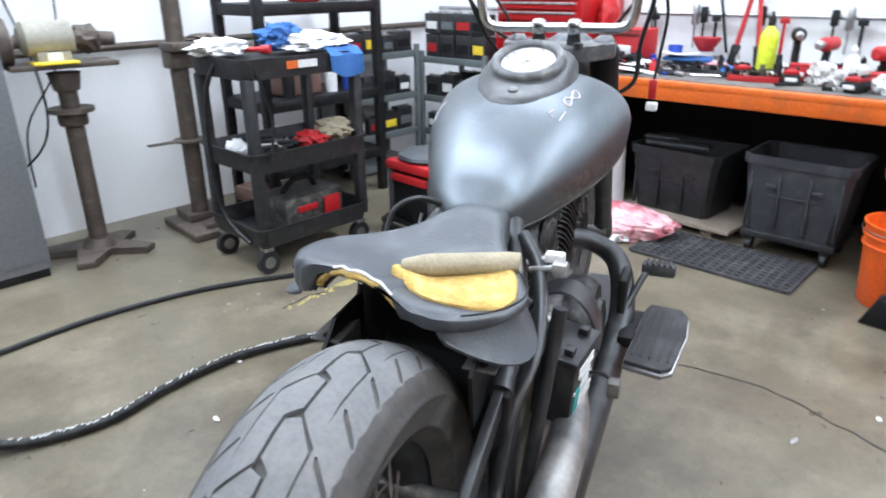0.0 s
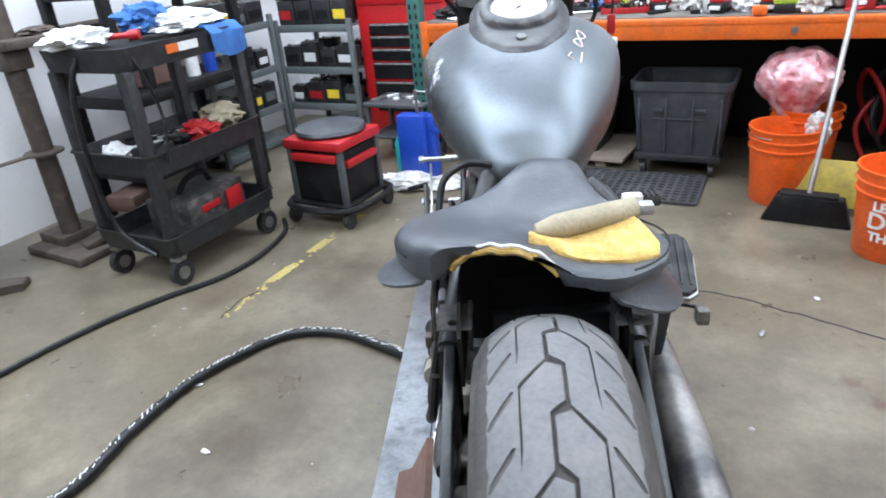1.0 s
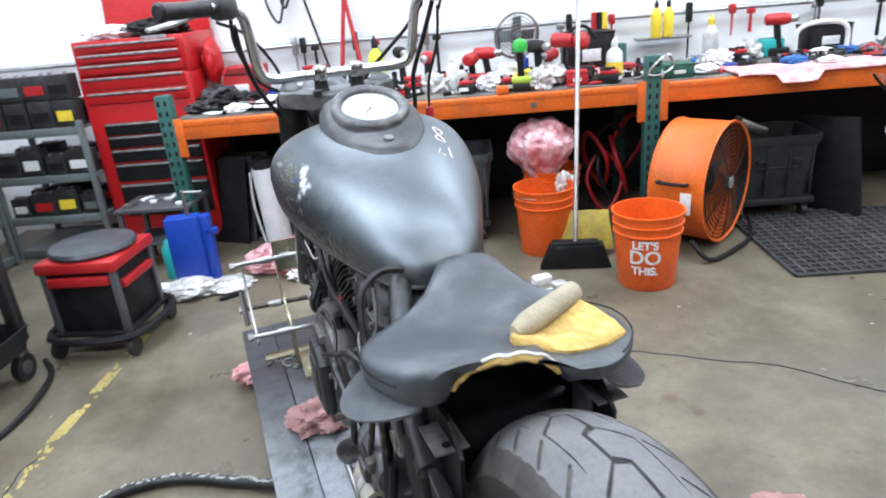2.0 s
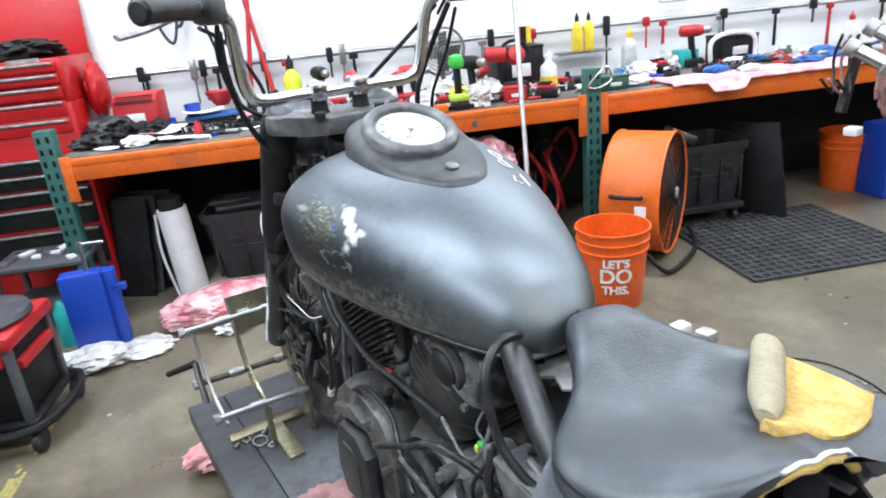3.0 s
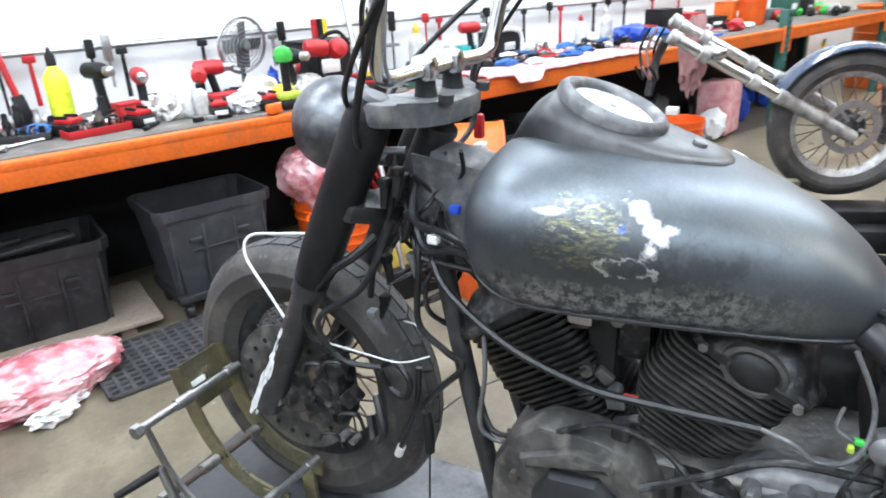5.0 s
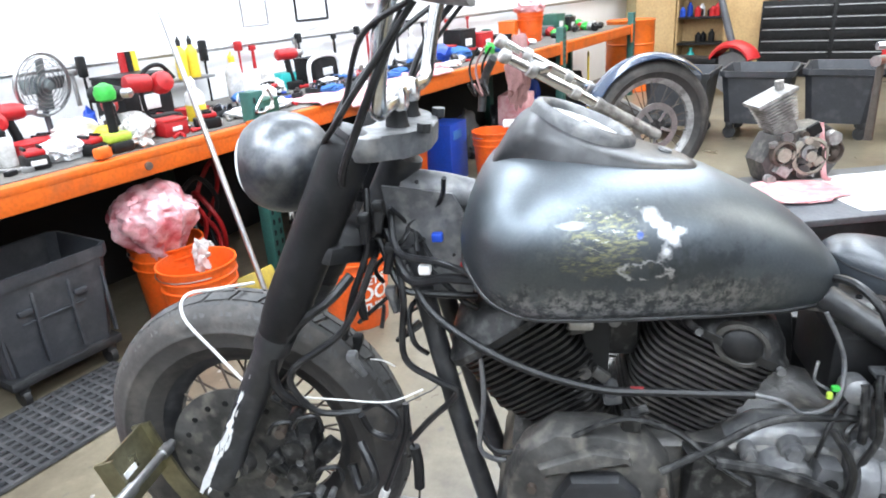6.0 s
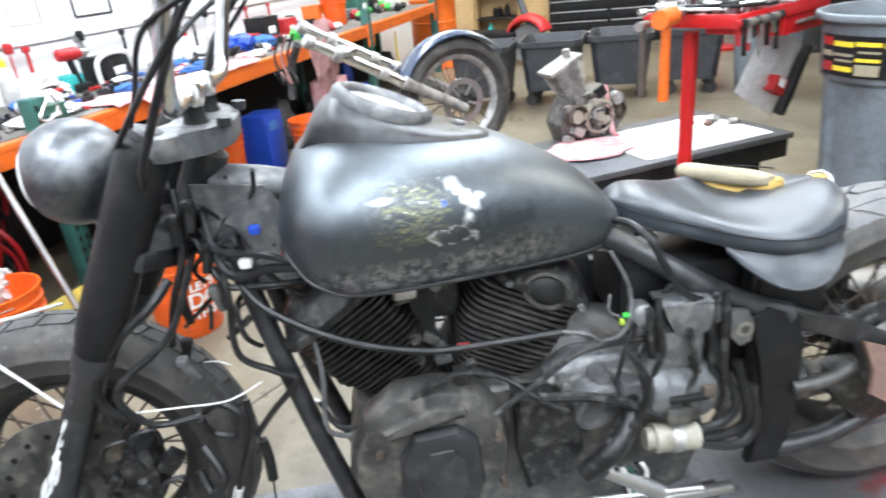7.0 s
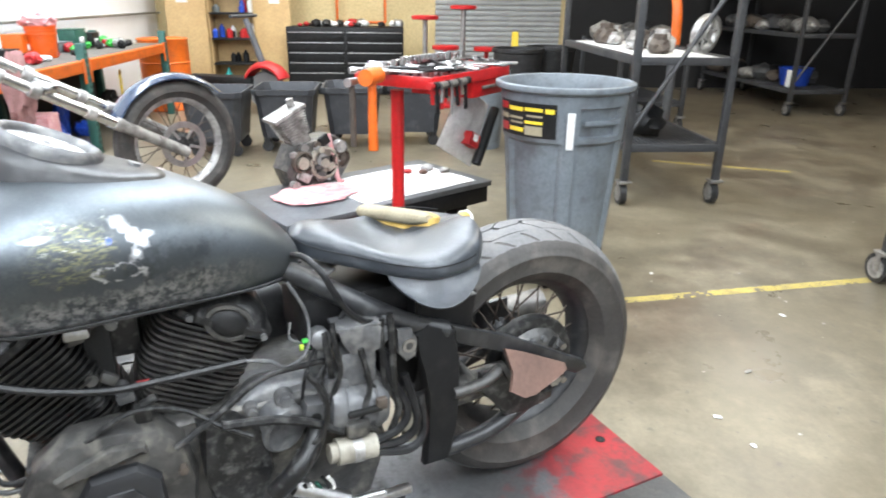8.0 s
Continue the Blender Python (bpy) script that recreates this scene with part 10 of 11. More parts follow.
slab(bm, [(-0.16, 0.0), (0.14, 0.0), (0.2, 0.08), (0.2, 0.2), (0.1, 0.26), (-0.02, 0.24), (-0.14, 0.22), (-0.2, 0.1)], -0.08, 0.08, Matrix(((0, 0, 1, 0), (-1, 0, 0, 0), (0, 1, 0, 0), (0, 0, 0, 1))), 0.02)
part("crankcase", bm, M_case, eng, "oily dark crankcase")
for k, (y, z, r) in enumerate(((-0.02, 0.12, 0.09), (0.11, 0.14, 0.06), (-0.13, 0.13, 0.055))):
    bm = B()
    lathe(bm, [(r, 0), (r, 0.03), (r * 0.85, 0.036), (r * 0.8, 0.016), (r * 0.3, 0.016), (r * 0.28, 0.04), (0.005, 0.042)], Matrix.Translation((-0.08, y, z)) @ Matrix.Rotation(radians(-90), 4, "Y"), 24)
    part("open_cover", bm, M_brown_steel if k else M_cream, eng)
cyl = new("cylinder")
cyl.parent = eng
cyl.matrix_local = Matrix.Translation((0, 0.06, 0.2)) @ Matrix.Rotation(radians(-24), 4, "X")
bm = B()
box(bm, (0, 0, 0.08), (0.105, 0.115, 0.26), 0.012)
box(bm, (0, 0, 0.0), (0.13, 0.15, 0.03), 0.008)
part("barrel", bm, M_alloy, cyl, "bright alloy barrel")
for k in range(9):
    bm = B()
    box(bm, (0, 0, 0.075 + 0.0145 * k), (0.122 + 0.003 * k, 0.13 + 0.004 * k, 0.005), 0.001)
    part("fin", bm, M_alloy, cyl)
bm = B()
box(bm, (0, 0, 0.21), (0.14, 0.2, 0.02), 0.004)
rod(bm, (0.0, -0.05, 0.22), (0.0, -0.06, 0.26), 0.02)
part("head_face", bm, M_alloy, cyl)
bm = B()
tube(bm, [(-0.09, -0.06, 0.27), (-0.1, -0.08, 0.15), (-0.11, -0.1, 0.02), (-0.12, -0.13, 0.0)], 0.013, 8, 5, flat=0.3)
part("pink_strap", bm, M_pink, eng, "pink cloth strip over the engine")
random.seed(17)
for k in range(22):
    y, z = random.uniform(-0.17, 0.17), random.uniform(0.02, 0.24)
    bm = B()
    if k % 2:
        box(bm, (0, 0, 0), (random.uniform(0.02, 0.05), random.uniform(0.02, 0.07), random.uniform(0.02, 0.06)), 0.005, pose(-0.09, y, z, random.uniform(-40, 40), 0, 0))
    else:
        rod(bm, (-0.08, y, z), (-0.08 - random.uniform(0.01, 0.05), y, z), random.uniform(0.012, 0.035), seg=14)
    part("casting", bm, random.choice((M_alloy, M_steel, M_brown_steel, M_matt_black, M_case, M_matt_black, M_cream)), eng)
for k in range(10):
    a = 2 * math.pi * k / 10
    bm = B()
    rod(bm, (-0.1, -0.02 + 0.1 * math.cos(a), 0.12 + 0.1 * math.sin(a)), (-0.08, -0.02 + 0.1 * math.cos(a), 0.12 + 0.1 * math.sin(a)), 0.009, seg=6)
    part("stud", bm, M_steel, eng)

moto2 = thing("motorcycle", "front end of another motorcycle with chrome fork", "motorcycle")
A2, T2 = Vector((2.255, 0.515, 0.625)), Vector((2.02, 1.19, 1.03))
dirn = Vector((T2.x - A2.x, T2.y - A2.y, 0)).normalized()
side = Vector((dirn.y, -dirn.x, 0))
W2 = Matrix.Translation(A2) @ Matrix(((side.x, dirn.x, 0, 0), (side.y, dirn.y, 0, 0), (0, 0, 1, 0), (0, 0, 0, 1)))
w2 = wheel(moto2, (0, 0, 0), 0.305, 0.1, 0.225, 28, rib_tread)
w2.matrix_local = W2
w2.name = "front_wheel"
for o in w2.children:
    if o.name.startswith("rim"):
        o.data.materials[0] = M_alloy
bm = B()
lathe(bm, [(0.082, 0), (0.082, 0.005), (0.112, 0.005), (0.112, 0), (0.082, 0)], Matrix.Translation((-0.07, 0, 0)) @ Matrix.Rotation(radians(90), 4, "Y"), 32, cap=False)
part("brake_disc", bm, M_steel, w2)
for k in range(5):
    bm = B()
    box(bm, (0.06, 0, 0), (0.06, 0.014, 0.004), 0.001, Matrix.Translation((-0.068, 0, 0)) @ Matrix.Rotation(radians(90), 4, "Y") @ Matrix.Rotation(2 * math.pi * k / 5, 4, "Z"))
    part("disc_arm", bm, M_steel, w2)
bm = B()
rows = []
for i in range(15):
    a = radians(20 + 115 * i / 14)
    rr = 0.325
    c = Vector((0, rr * math.cos(a), rr * math.sin(a)))
    out = Vector((0, math.cos(a), math.sin(a)))
    rows.append([W2 @ (c + Vector((x, 0, 0)) + out * (0.012 - 5.0 * x * x)) for x in (-0.065, -0.04, 0, 0.04, 0.065)] + [W2 @ (c + Vector((x, 0, 0)) + out * (0.007 - 5.0 * x * x)) for x in (0.065, 0.04, 0, -0.04, -0.065)])
rings(bm, rows)
part("fender", bm, stuff_mat("dark_blue_fender", (0.03, 0.05, 0.09), (0.05, 0.07, 0.12), 6, 0.5, 60, 0.18, bump=0.02, coat=0.5), moto2, "glossy dark blue fender")
for sg in (-1, 1):
    o = (side * 0.9 + Vector((0.1, -0.14, 0.26))) * 0.095 * sg
    fl = new("fork_leg")
    fl.parent = moto2
    bm = B()
    lathe(bm, [(0.018, -0.03), (0.026, -0.02), (0.027, 0.3), (0.031, 0.31), (0.031, 0.34), (0.02, 0.345)], spin(A2 + o, T2 + o), 18)
    part("slider", bm, M_alloy, fl, "satin alloy slider")
    bm = B()
    rod(bm, A2 + o + (T2 - A2) * 0.4, T2 + o, 0.024, seg=16)
    part("stanchion", bm, M_chrome, fl)
    for k_, rr in ((0.52, 0.03), (0.8, 0.033), (0.97, 0.031)):
        bm = B()
        c0 = A2 + o + (T2 - A2) * k_
        lathe(bm, [(rr * 0.8, 0), (rr, 0.005), (rr, 0.04), (rr * 0.8, 0.045)], spin(c0, c0 + (T2 - A2)), 18)
        part("collar", bm, M_alloy, fl)
bm = B()
mid2 = A2 + (T2 - A2) * 0.78
box(bm, (0, 0, 0), (0.26, 0.06, 0.04), 0.012, Matrix.Translation(mid2) @ Matrix(((side.x, dirn.x, 0, 0), (side.y, dirn.y, 0, 0), (0, 0, 1, 0), (0, 0, 0, 1))))
part("fork_brace", bm, M_chrome, moto2)
bm = B()
tube(bm, [T2 + Vector((0.1, 0.05, -0.05)), T2 + Vector((0.16, 0.1, -0.15)), T2 + Vector((0.15, 0.12, -0.3))], 0.02, 10, 5)
part("frame", bm, M_frame, moto2)
bm = B()
crumpled(bm, (0.045, 0.05, 0.15), 77, 2.4, 0.45, Matrix.Translation(T2 + Vector((0.14, -0.06, -0.12))), 4)
part("hanging_rag", bm, M_dirty_pink, moto2, "stained pink rag hung over the fork")
for k in range(3):
    bm = B()
    p = T2 + Vector((0.1, 0.06 + 0.03 * k, 0.0))
    tube(bm, [p, p + Vector((0.05, 0.05, -0.1)), p + Vector((0.02, 0.02, -0.22)), p + Vector((-0.03, 0.05, -0.16))], 0.006, 6, 5)
    part("cable", bm, (M_hose, M_dirty_pink, M_hose)[k], moto2)
bm = B()
box(bm, (0, 0, 0), (0.05, 0.05, 0.03), 0.005)
part("white_tag", bm, M_card, moto2, m=Matrix.Translation(T2 + Vector((-0.02, -0.02, -0.33))))
dl = thing("wheel_dolly", "black dolly with lime green casters under a front wheel", "dolly", pose(2.135, 0.54, 0, 0, 0, 18))
bm = B()
box(bm, (0, 0, 0.2), (0.34, 0.62, 0.1), 0.01)
box(bm, (0.0, 0.0, 0.275), (0.16, 0.5, 0.06), 0.01)
part("platform", bm, M_matt_black, dl)
for x in (-0.2, 0.2):
    for y in (-0.18, 0.2):
        bm = B()
        lathe(bm, [(0.012, -0.02), (0.045, -0.02), (0.05, -0.01), (0.05, 0.01), (0.045, 0.02), (0.012, 0.02)], Matrix.Translation((x, y, 0.05)) @ Matrix.Rotation(radians(90), 4, "Y"), 24)
        part("caster", bm, M_green, dl, "lime green caster")
        bm = B()
        rod(bm, (x - 0.024, y, 0.05), (x + 0.024, y, 0.05), 0.018, seg=14)
        box(bm, (x, y, 0.125), (0.05, 0.06, 0.06), 0.006)
        part("caster_fork", bm, M_matt_black, dl)
bm = B()
box(bm, (-0.1, 0.24, 0.34), (0.07, 0.04, 0.22), 0.01, Matrix.Rotation(radians(0), 4, "X"))
box(bm, (-0.1, 0.2, 0.42), (0.05, 0.1, 0.05), 0.01)
part("chock_arm", bm, M_zinc, dl, "olive steel chock arm")
bm = B()
crumpled(bm, (0.105, 0.08, 0.028), 205, 3, 0.4, None, 4, 0.02)
single("rag", bm, M_dirty_pink, "stained rag lying on the concrete", "rag", pose(0.79, 0.435, 0.022), group="shop rags")

# ---- red tool table on a post ----
rt = thing("tool_table", "red topped tool table on a red post, covered in sockets", "tool table", pose(1.62, -0.56, 0, 0, 0, -58))
bm = B()
rod(bm, (-0.18, 0.06, 0.0), (-0.18, 0.06, 0.92), 0.03, seg=16)
box(bm, (-0.18, 0.06, 0.02), (0.4, 0.3, 0.04), 0.008)
part("post", bm, M_red_paint, rt)
bm = B()
box(bm, (0.06, 0, 0.955), (0.72, 0.4, 0.012), 0.002)
for a, b in (((0.06, -0.2), (0.72, 0.012)), ((0.06, 0.2), (0.72, 0.012))):
    box(bm, (a[0], a[1], 0.975), (b[0], b[1], 0.05), 0.003)
box(bm, (0.42, 0, 0.975), (0.012, 0.4, 0.05), 0.003)
box(bm, (-0.3, 0, 0.975), (0.012, 0.4, 0.05), 0.003)
part("tray", bm, M_red_paint, rt)
bm = B()
box(bm, (0.24, -0.02, 0.91), (0.34, 0.34, 0.075), 0.004)
drw = part("drawer", bm, M_red_paint, rt)
bm = B()
box(bm, (0.26, -0.195, 0.915), (0.2, 0.012, 0.014), 0.003)
part("handle", bm, M_alloy, drw)
for j, (y, z) in enumerate(((0.13, 1.0), (0.08, 1.015), (0.03, 1.03))):
    rail = thing("socket_rail", "rail of bright chrome sockets on the red table", "socket set", rt.matrix_world @ pose(0.08, y, 0.963), group="socket rails on the red table")
    bm = B()
    box(bm, (0, 0, (z - 0.963) / 2), (0.56, 0.012, z - 0.963), 0.002)
    part("bar", bm, M_matt_black, rail)
    for k in range(17):
        r_ = 0.009 + 0.0005 * ((k * 5 + j * 3) % 11)
        bm = B()
        lathe(bm, [(r_ * 0.9, 0), (r_, 0.003), (r_, 0.034), (r_ * 0.6, 0.035), (r_ * 0.6, 0.025), (0.001, 0.025)], Matrix.Translation((-0.26 + 0.0325 * k, 0, z - 0.963)), 10)
        part("socket", bm, M_chrome if k % 4 else M_steel, rail)
random.seed(51)
for k in range(70):
    x, y = random.uniform(-0.28, 0.4), random.uniform(-0.18, 0.18)
    h = random.uniform(0.03, 0.08)
    bm = B()
    rod(bm, (0, 0, 0), (0, 0, h), random.uniform(0.008, 0.016), seg=8)
    single("socket", bm, random.choice((M_chrome, M_steel, M_steel, M_matt_black, M_yellow, M_red_plastic)) if k % 9 == 0 else M_steel, "bright steel socket standing on the red tray", "socket", rt.matrix_world @ pose(x, y, 0.963), group="sockets on the red table")
for k in range(46):
    ln = random.uniform(0.1, 0.22)
    bm = B()
    rod(bm, (-ln / 2, 0, 0), (ln / 2, 0, 0.004), 0.007, seg=8)
    rod(bm, (ln / 2, 0, 0), (ln / 2 + 0.03, 0.0, 0.0), 0.014, seg=8)
    single("wrench", bm, random.choice((M_chrome, M_steel, M_matt_black)), "steel wrench lying across the tray", "wrench", rt.matrix_world @ pose(random.uniform(-0.32, 0.38), random.uniform(-0.22, 0.18), 1.005 + random.uniform(0, 0.02), 0, 0, random.uniform(0, 180)), group="wrenches on the red table")
for k in range(11):
    bm = B()
    rod(bm, (0, 0, 0), (random.uniform(-0.02, 0.02), 0, -random.uniform(0.04, 0.13)), 0.007, 0.009, 8)
    rod(bm, (-0.02, 0, 0.01), (0.03, 0, 0.01), 0.016, seg=8)
    single("hanging_tool", bm, (M_red_plastic, M_matt_black, M_steel)[k % 3], "tool hanging from the table's rim", "tool", rt.matrix_world @ pose(-0.33 + 0.027 * k, -0.215 - 0.01 * (k % 3), 0.96), group="tools on the table rim")
hm = thing("dead_blow_hammer", "orange dead blow hammer hanging head up", "hammer", pose(1.38, -0.18, 0.7))
bm = B()
rod(bm, (0, 0, 0), (0.0, 0, 0.28), 0.021, 0.017, 14)
part("handle", bm, M_rack_orange, hm)
bm = B()
rod(bm, (-0.045, 0.045, 0.305), (0.045, -0.045, 0.305), 0.034, seg=20)
part("head", bm, M_rack_orange, hm)
hm = thing("hammer", "ball hammer with a brown wooden shaft hung by the table", "hammer", pose(1.4, -0.1, 0.72))
bm = B()
rod(bm, (0, 0, 0), (0, 0, 0.25), 0.014, 0.011, 12)
part("handle", bm, M_brown_steel, hm, "brown worn wooden shaft")
bm = B()
rod(bm, (-0.03, 0.03, 0.265), (0.03, -0.03, 0.265), 0.018, 0.014, 14)
part("head", bm, M_steel, hm)
BAG = pose(1.665, -0.775, 0.72, 0, 0, 119.5)          # x along the bag's face
bag = thing("parts_bag", "clear plastic bag of parts hung on the table", "bag", BAG)
bm = B()
quad = [Vector((0.02, 0, 0.2)), Vector((-0.23, 0, 0.07)), Vector((-0.07, 0, -0.23)), Vector((0.25, 0, -0.06))]
rows = []
for i in range(11):
    k = i / 10
    a, b = quad[0].lerp(quad[3], k), quad[1].lerp(quad[2], k)
    puff = 0.03 * math.sin(math.pi * k) ** 0.7 + 0.003
    ring = []
    for j in range(20):
        th = 2 * math.pi * j / 20
        c = a.lerp(b, 0.5 + 0.5 * math.cos(th))
        ring.append(c + Vector((0, puff * math.sin(th) * (1 + 0.8 * noise.noise(Vector((i * 0.7, j * 0.9, 4)))), 0.008 * noise.noise(Vector((i * 0.9, j * 0.8, 9))))))
    rows.append(ring)
rings(bm, rows)
part("film", bm, M_film, bag, "clear crinkled plastic film")
bm = B()
tube(bm, [(-0.25, 0.03, 0.05), (-0.19, 0.035, -0.02), (-0.12, 0.035, -0.13), (-0.07, 0.03, -0.21)], 0.026, 12, 4)
part("black_pouch", bm, M_matt_black, bag)
bm = B()
slab(bm, [(0.03, -0.02), (-0.05, -0.06), (-0.02, -0.12), (0.06, -0.08)], -0.03, 0.03, Matrix(((1, 0, 0, 0), (0, 0, 1, 0.036), (0, 1, 0, 0), (0, 0, 0, 1))))
part("card", bm, M_red_plastic, bag)
bm = B()
slab(bm, [(0.01, -0.035), (-0.03, -0.055), (-0.015, -0.085), (0.025, -0.065)], -0.032, 0.032, Matrix(((1, 0, 0, 0), (0, 0, 1, 0.036), (0, 1, 0, 0), (0, 0, 0, 1))))
part("card_print", bm, M_card, bag)

# ---- trash can on a dolly ----
tc = thing("trash_can", "large grey plastic trash can with a yellow label", "trash can", pose(1.3, -1.1, 0, 0, 0, 63))
def eased(x, lo, hi):
    k = min(1, max(0, (x - lo) / (hi - lo)))
    return k * k * (3 - 2 * k)


def can_radius(deg, z):
    """Sunk panels between flush ribs below a plain band, and two grip pockets in the band."""
    r = float(np.interp(z, [0.17, 0.86, 0.93], [0.238, 0.289, 0.294]))
    r -= 0.02 * eased(abs((deg - 87 + 36) % 72 - 36), 6, 9) * (1 - eased(z, 0.705, 0.722))
    for mid_a in (118, 298):
        gap = abs((deg - mid_a + 180) % 360 - 180)
        r -= 0.035 * (1 - eased(gap, 20, 23)) * eased(z, 0.745, 0.755) * (1 - eased(z, 0.865, 0.875))
    return r


bm = B()
rows = []
for z in (0.17, 0.19, 0.4, 0.6, 0.69, 0.705, 0.711, 0.717, 0.722, 0.745, 0.75, 0.755, 0.8, 0.865, 0.87, 0.875, 0.9, 0.928):
    rows.append([Vector((can_radius(2.5 * i, z) * math.cos(radians(2.5 * i)), can_radius(2.5 * i, z) * math.sin(radians(2.5 * i)), z)) for i in range(144)])
for r, z in ((0.31, 0.932), (0.319, 0.938), (0.322, 0.949), (0.318, 0.96), (0.308, 0.964), (0.298, 0.96), (0.29, 0.945), (0.278, 0.9), (0.2, 0.2), (0.01, 0.195)):
    rows.append([Vector((r * math.cos(radians(2.5 * i)), r * math.sin(radians(2.5 * i)), z)) for i in range(144)])
rings(bm, rows)
part("body", bm, M_trash, tc)
for a in (118, 298):
    bm = B()
    m = Matrix.Rotation(radians(a), 4, "Z")
    box(bm, (0.274, 0, 0.81), (0.022, 0.2, 0.026), 0.008, m)
    part("handle", bm, M_trash, tc)
    bm = B()
    box(bm, (0.255, 0, 0.79), (0.01, 0.11, 0.012), 0.002, m)
    part("slot", bm, M_matt_black, tc)


def curved_label(parent, a0, a1, z0, z1, r, mat_, name, lab=""):
    bm = B()
    n = 10
    rows = []
    for i in range(n + 1):
        a = radians(a0 + (a1 - a0) * i / n)
        rows.append([Vector((rr * math.cos(a), rr * math.sin(a), z)) for rr, z in ((r, z0), (r + (z1 - z0) * 0.069, z1), (r + (z1 - z0) * 0.069 + 0.002, z1), (r + 0.002, z0))])
    rings(bm, rows)
    part(name, bm, mat_, parent, lab)


curved_label(tc, 12, 75, 0.74, 0.89, 0.2852, M_matt_black, "label", "black warning label")
for k, (a0, a1, z0, z1, mt) in enumerate(((62, 74, 0.755, 0.79, M_red_plastic), (62, 74, 0.81, 0.83, M_suede), (62, 74, 0.85, 0.88, M_red_plastic), (43, 60, 0.85, 0.868, M_yellow), (43, 60, 0.815, 0.825, M_suede), (43, 58, 0.795, 0.803, M_suede), (43, 60, 0.76, 0.778, M_yellow), (24, 41, 0.75, 0.79, M_suede), (24, 41, 0.8, 0.812, M_yellow), (24, 39, 0.83, 0.838, M_suede), (24, 41, 0.855, 0.87, M_yellow), (14, 22, 0.85, 0.87, M_yellow))):
    curved_label(tc, 87 - a1, 87 - a0, z0, z1, 0.2878 + (z0 - 0.74) * 0.069, mt, "print_bar")
curved_label(tc, 84, 90, 0.7, 0.86, 0.295, M_card, "white_tag", "dangling white tag")
bm = B()
lathe(bm, [(0.01, 0.125), (0.23, 0.125), (0.24, 0.15), (0.24, 0.168), (0.01, 0.168)], None, 32)
part("dolly", bm, M_matt_black, tc)
for k in range(5):
    a = 2 * math.pi * k / 5
    bm = B()
    rod(bm, (0.19 * math.cos(a) - 0.012, 0.19 * math.sin(a), 0.045), (0.19 * math.cos(a) + 0.012, 0.19 * math.sin(a), 0.045), 0.045, seg=16)
    rod(bm, (0.19 * math.cos(a), 0.19 * math.sin(a), 0.06), (0.19 * math.cos(a), 0.19 * math.sin(a), 0.13), 0.015, seg=10)
    part("caster", bm, M_matt_black, tc)


# ---- rolling rack, far racks ----
def rolling_rack(u0, u1, v0, v1, levels, label, top=2.0, casters=True, mesh_low=True, brace=True, group="rolling racks"):
    r = thing("rolling_rack", label, "rack", room(0, 0), group=group)
    for u in (u0, u1):
        for v in (v0, v1):
            bm = B()
            box(bm, (u, v, (top + 0.17) / 2), (0.045, 0.045, top - 0.17), 0.003)
            part("post", bm, M_dark_rack, r)
            if casters:
                bm = B()
                rod(bm, (u + 0.03, v - 0.02, 0.075), (u + 0.03, v + 0.02, 0.075), 0.075, seg=26)
                part("caster", bm, M_black_plastic, r)
                bm = B()
                rod(bm, (u + 0.03, v - 0.024, 0.075), (u + 0.03, v + 0.024, 0.075), 0.054, seg=18)
                part("caster_disc", bm, M_alloy, r, "pale alloy caster disc")
                bm = B()
                box(bm, (u + 0.015, v, 0.15), (0.07, 0.06, 0.012), 0.004)
                for sd in (-0.028, 0.028):
                    box(bm, (u + 0.02, v + sd, 0.11), (0.035, 0.005, 0.09), 0.002)
                box(bm, (u, v, 0.165), (0.09, 0.09, 0.012), 0.003)
                part("caster_fork", bm, M_steel, r)
    for z in levels:
        if mesh_low and z == levels[0]:                 # an open grating
            for k in range(17):
                bm = B()
                box(bm, ((u0 + u1) / 2, v0 + (v1 - v0) * (k + 0.5) / 17, z), (u1 - u0, 0.012, 0.014))
                part("slat", bm, M_dark_rack, r)
            for k in range(9):
                bm = B()
                box(bm, (u0 + (u1 - u0) * (k + 0.5) / 9, (v0 + v1) / 2, z - 0.008), (0.012, v1 - v0, 0.01))
                part("slat", bm, M_dark_rack, r)
        else:
            bm = B()
            box(bm, ((u0 + u1) / 2, (v0 + v1) / 2, z), (u1 - u0, v1 - v0, 0.012))
            part("shelf", bm, M_dark_rack, r)
        for v in (v0, v1):
            bm = B()
            box(bm, ((u0 + u1) / 2, v, z - 0.01), (u1 - u0, 0.03, 0.05), 0.003)
            part("rail", bm, M_dark_rack, r)
        for u in (u0, u1):
            bm = B()
            box(bm, (u, (v0 + v1) / 2, z - 0.01), (0.03, v1 - v0, 0.05), 0.003)
            part("rail", bm, M_dark_rack, r)
    if brace:
        bm = B()
        rod(bm, (u0 - 0.01, v1 - 0.02, levels[0] + 0.12), (u0 - 0.01, v0 + 0.02, 1.5), 0.016, seg=10)
        part("brace", bm, M_dark_rack, r)


